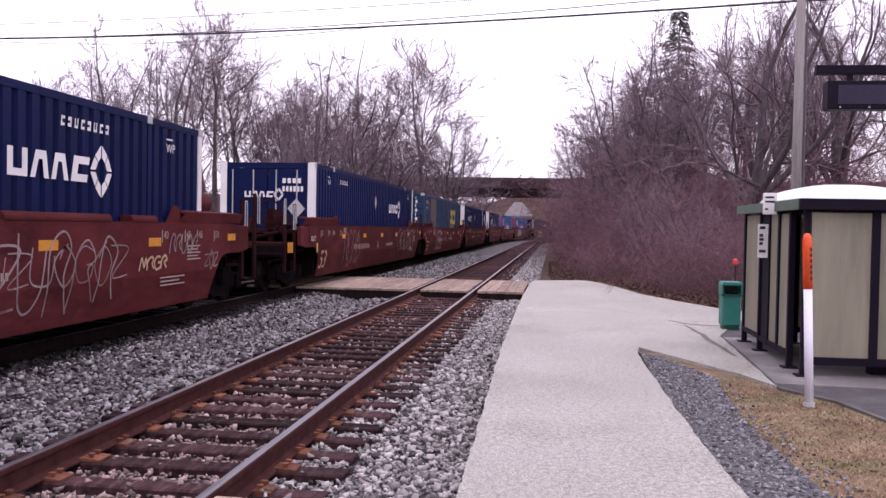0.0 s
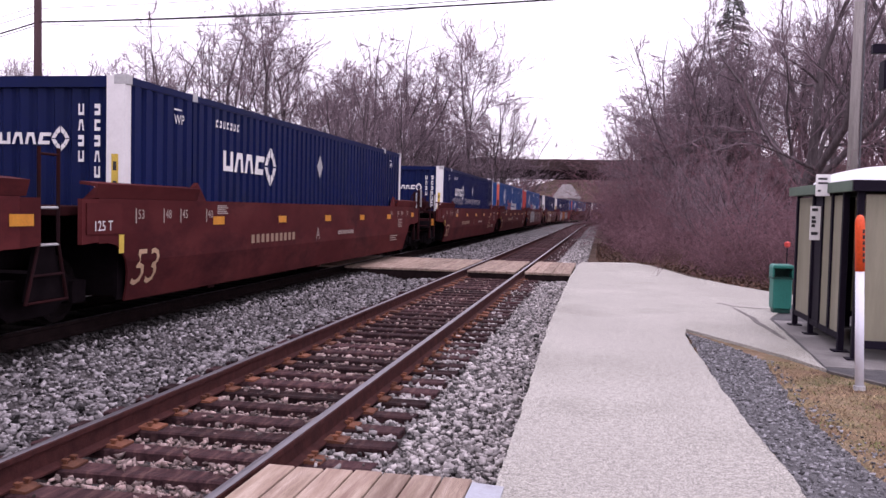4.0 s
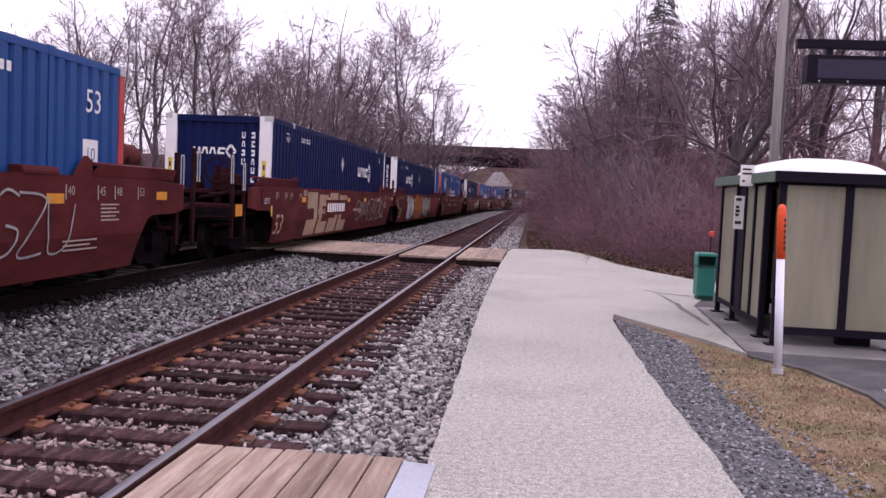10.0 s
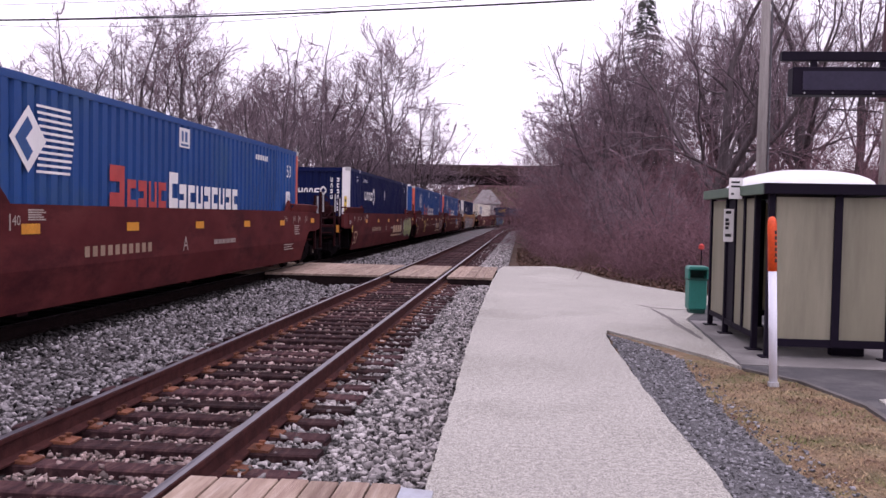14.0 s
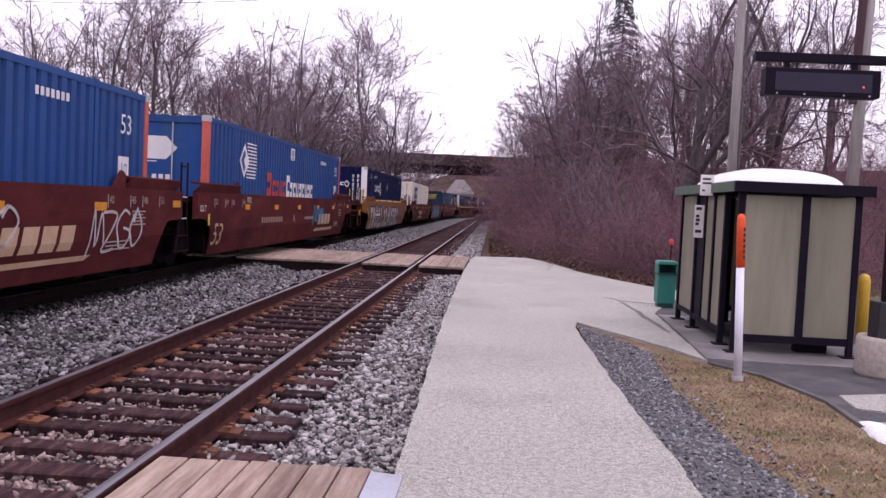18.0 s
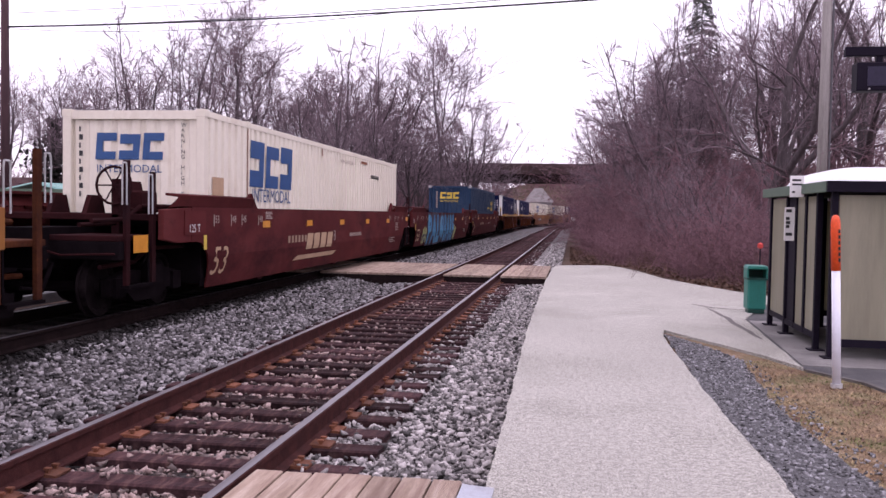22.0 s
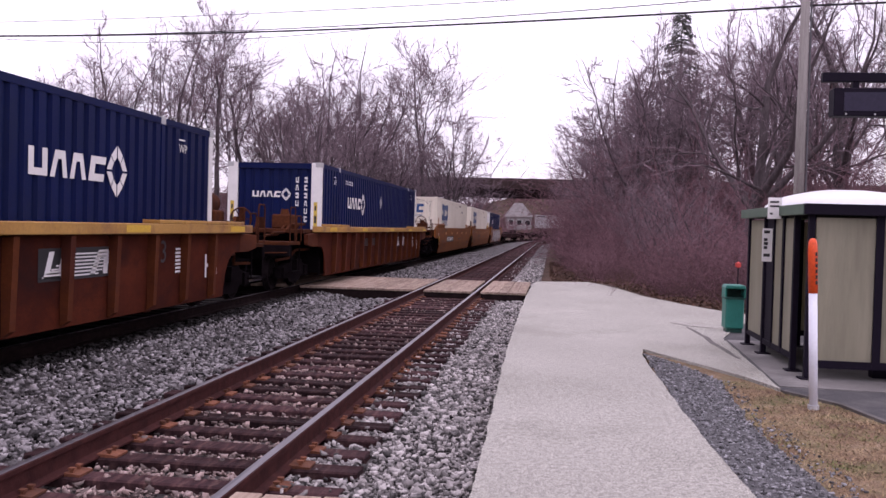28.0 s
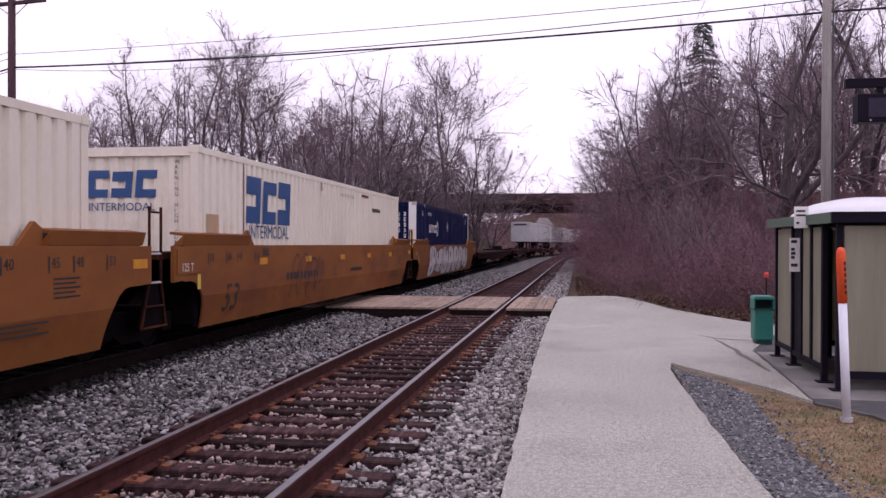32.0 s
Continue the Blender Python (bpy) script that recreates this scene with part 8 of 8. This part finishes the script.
load(229.33, well_car("brown", False, False, BR + " and chalky tags", True, "C", [(scrawl(-4.8, -3.7, 0.5, 1.3, 80, 0.05, 3), M_YELLOW, "yellow tag"), ([quad(3.0 + i * 0.5, 0.68, 0.4, 0.36, 0.12) for i in range(4)] + [quad(2.6, 0.5, 2.8, 0.08, 0.2)], M_TAN, "tan brand blocks"), (scrawl(2.4, 3.4, 0.75, 1.4, 81, 0.05, 2), M_CHALK, WHITE_SCRAWL), (scrawl(5.4, 7.3, 0.55, 1.35, 82, 0.05, 4), M_CHALK, WHITE_SCRAWL)]), container("blue", "near"))
load(248.76, well_car("brown", False, True, "oxide-brown well car with a blue tag over tan blocks", True, "A", [([quad(3.0 + i * 0.55, 0.72, 0.44, 0.36, 0.12) for i in range(4)] + [quad(2.5, 0.5, 3.2, 0.1, 0.3)], M_TAN, "tan brand blocks"), (scrawl(2.2, 3.9, 0.7, 1.4, 90, 0.07, 3), M_SPRAYBLUE, "pale blue tag")]), container("blue", "near", False, None, " and arrow panel"))
load(272.34, well_car("dirty", True, True, "dirty ochre well car with big white letter shapes", False, "A"), container("navy", "near"))
load(295.89, well_car("brown", True, False, BR, True, "B", [([quad(-3.0 + i * 0.55, 0.72, 0.44, 0.36, 0.12) for i in range(4)] + [quad(-3.8, 0.5, 3.2, 0.1, 0.3)], M_TAN, "tan brand blocks")]), container("cream", "near"))
load(315.3, well_car("brown", False, False, "empty oxide-brown well car with blue bubble painting", True, "A", [(bubbles(-6.9, -5.6, 0.32, 1.0, 100, 4, 0.5), M_SPRAYLIME, "lime green sprayed shapes"), (scrawl(-6.85, -6.0, 0.4, 0.75, 102, 0.05, 3), M_SPRAYDARK, "dark tag"), (bubbles(-5.75, 2.2, 0.27, 1.6, 101, 9, 0.6), M_SPRAYDARK, "dark backing of the painting"), (bubbles(1.9, 2.9, 0.3, 1.0, 103, 3, 0.5), M_SPRAYLIME, "lime green sprayed shapes")] + outlined(-2.4, -1.3, 0.33, 1.56, 105, 1, 0.5, M_SPRAYBLUE, "pale blue bubble shape", None, M_CHALK)))
load(334.69, well_car("brown", False, True, BR), container("teal", "far"))
load(358.32, well_car("ribbed", True, True, "rust-stained ochre well car with upright side ribs"), container("navy", "far"))
load(381.96, well_car("ribbed", True, True, "rust-stained ochre well car with upright side ribs"), container("navy", "near"))
load(405.58, well_car("ochre", True, False, OC, True, "B", [([quad(-5.26, 0.82, 3.34, 0.34)], M_INK, "black serial plate"), (bars(-5.1, 0.89, 3.05, 0.2, 10, 0.5), M_WHITE, "white serial bars")]), container("cream", "near"))
load(424.99, well_car("ochre", False, False, OC + " and dark scrawls", True, "C", [(scrawl(-4.0, -1.6, 0.5, 1.45, 110, 0.035, 4), M_SPRAYDARK, "thin dark scrawl"), (scrawl(3.4, 5.2, 0.8, 1.3, 111, 0.06, 3), M_RUST, "red-brown tag")]), container("cream", "near"))
load(444.41, well_car("ochre", False, True, OC + " and tall white letter shapes", False, "A", outlined(-6.2, 5.8, 0.32, 1.55, 6, 7, 0.55, M_CHALK, "tall white letter shapes")), container("navy", "near"))
uf = 444.41 + 16.15 + 4.0
for i in range(5):
    mid = uf + 14 + i * 28.2
    TRAIN.append((flat_car("long low flat car with dark steel deck"), mid, 9.9))
    if i >= 2:
        for o in (-6.6, 6.6):
            TRAIN.append((trailer("pale box trailer riding on a flat car"), mid + o, 5.0))

troll = TRAIN[26][0]
dots = random.Random(5)
ring = [(math.cos(q * 0.785), math.sin(q * 0.785)) for q in range(8)]
spots = [(dots.uniform(-6.8, 6.0), dots.uniform(0.45, 1.45), dots.uniform(0.06, 0.19)) for q in range(34)]
part("spray_painting", on_side([[(y + r * a, z + r * b) for a, b in ring] for y, z, r in spots], 0.012), M_LOGODOT, troll, "blue paint dots")
def lettered(car, words, y, wide, z, h, fill, label):
    """A sprayed word with a broad dark rim."""
    k = wide / max(a for a, b in text_geo(words, h)[0])
    for key, e, mat_, lb in ((words + "_rim", 0.024, M_SPRAYDARK, "dark rim of the letters"), (words, 0.032, fill, label)):
        vs, fs = text_geo(key, h)
        part("spray_painting", on_side([[(y + vs[q][0] * k + vs[q][1] * 0.08, z + vs[q][1]) for q in face] for face in fs], e), mat_, car, lb)["kind"] = "stuff"


lettered(troll, "TROLL", -8.05, 4.7, 0.33, 0.98, M_CHALK, "big white sprayed letters")
lettered(troll, "SLAYERS", -2.85, 7.0, 0.33, 0.95, M_CHALK, "big white sprayed letters")
part("serial_plate", flat([quad(-6.32, 0.83, 2.04, 0.24)], SIDE + 0.04), M_INK, troll, "black serial plate")
part("serial_marking", flat(bars(-6.22, 0.88, 1.85, 0.14, 10, 0.3), SIDE + 0.044), M_WHITE, troll, "white serial bars")
lettered(TRAIN[30][0], "PAL", -5.8, 3.3, 0.37, 1.14, M_SPRAYBLUE, "big blue sprayed letters")
lettered(TRAIN[30][0], "BARF", -1.2, 3.2, 0.37, 1.14, M_SPRAYBLUE, "big blue sprayed letters")
for car, m_ in ((troll, M_OCHRE_RAIL), (TRAIN[0][0], M_BROWN), (TRAIN[12][0], M_BROWN)):
    for y, half in ((-5.35, 0.36), (-2.95, 1.2), (0.17, 1.16), (3.3, 1.2), (5.5, 0.4)):
        g = Geo().prism([(SIDE - 0.2, 1.61), (SIDE + 0.012, 1.61), (SIDE + 0.012, 1.66), (SIDE - 0.03, 1.72), (SIDE - 0.2, 1.72)], y - half, y + half, "y")
        part("chord_cap", g, m_, car, "raised guide on the top chord", 0.01)
part("placard", flat_end([[(-1.12, 2.12), (-0.88, 1.86), (-0.64, 2.12), (-0.88, 2.38)]], -L2 + 0.05), M_TAN, TRAIN[34][0], "rusty tan diamond placard")
part("serial_marking", flat([slab(3.55 + 0.16 * i, 2.84, 0.085, 0.13, 0.015, i % 3) for i in range(8)], FACE + 0.004), M_WHITE, TRAIN[1][0], "white bars")
tagged_box = TRAIN[9][0]
for a, b, n, sd in ((-5.7, -2.9, 12, 201), (-2.3, 2.7, 19, 202), (6.5, 7.4, 4, 203)):
    part("spray_painting", on_side(scrawl(a, b, 1.8, 2.08, sd, 0.03, n), 0.008, FACE), M_CHALK, tagged_box, "thin white sprayed tag")

# how far the train has come, second by second
GONE_T = [0, 1, 2, 3, 3.5, 5.5, 7, 8.5, 10, 11.5, 12, 13, 14.5, 16.5, 17, 18, 20, 22, 24, 26.5, 28, 30, 32]
GONE_S = [0, 12.9, 25.66, 38.1, 44.4, 70.07, 89.21, 108.21, 127.19, 146.31, 152.96, 165.61, 184.99, 210.85, 217.38, 230.14, 255.66, 281.86, 307.51, 339.85, 359.24, 385.22, 411.36]


def gone(t):
    return float(np.interp(t, GONE_T, GONE_S))


def ride(u, half):
    """The pose of a car whose middle is u along the line."""
    xa, ya, _ = along(u - half)
    xb, yb, _ = along(u + half)
    return pose((xa + xb) / 2, (ya + yb) / 2, 0, 0, 0, math.degrees(math.atan2(xa - xb, yb - ya)))


for ob in list(bpy.data.objects):
    if ob.name.split(".")[0] in ("data_stencil", "serial_marking", "spray_painting", "brand_device", "lettering", "reflector", "print", "rust_streak", "placard") and ob.parent:
        ob["kind"] = "stuff"


def motions():
    for ob, u, half in TRAIN:
        walk(ob, [(t, ride(u - gone(t), half)) for t in np.arange(0, 32.01, 1.0)])


motions()
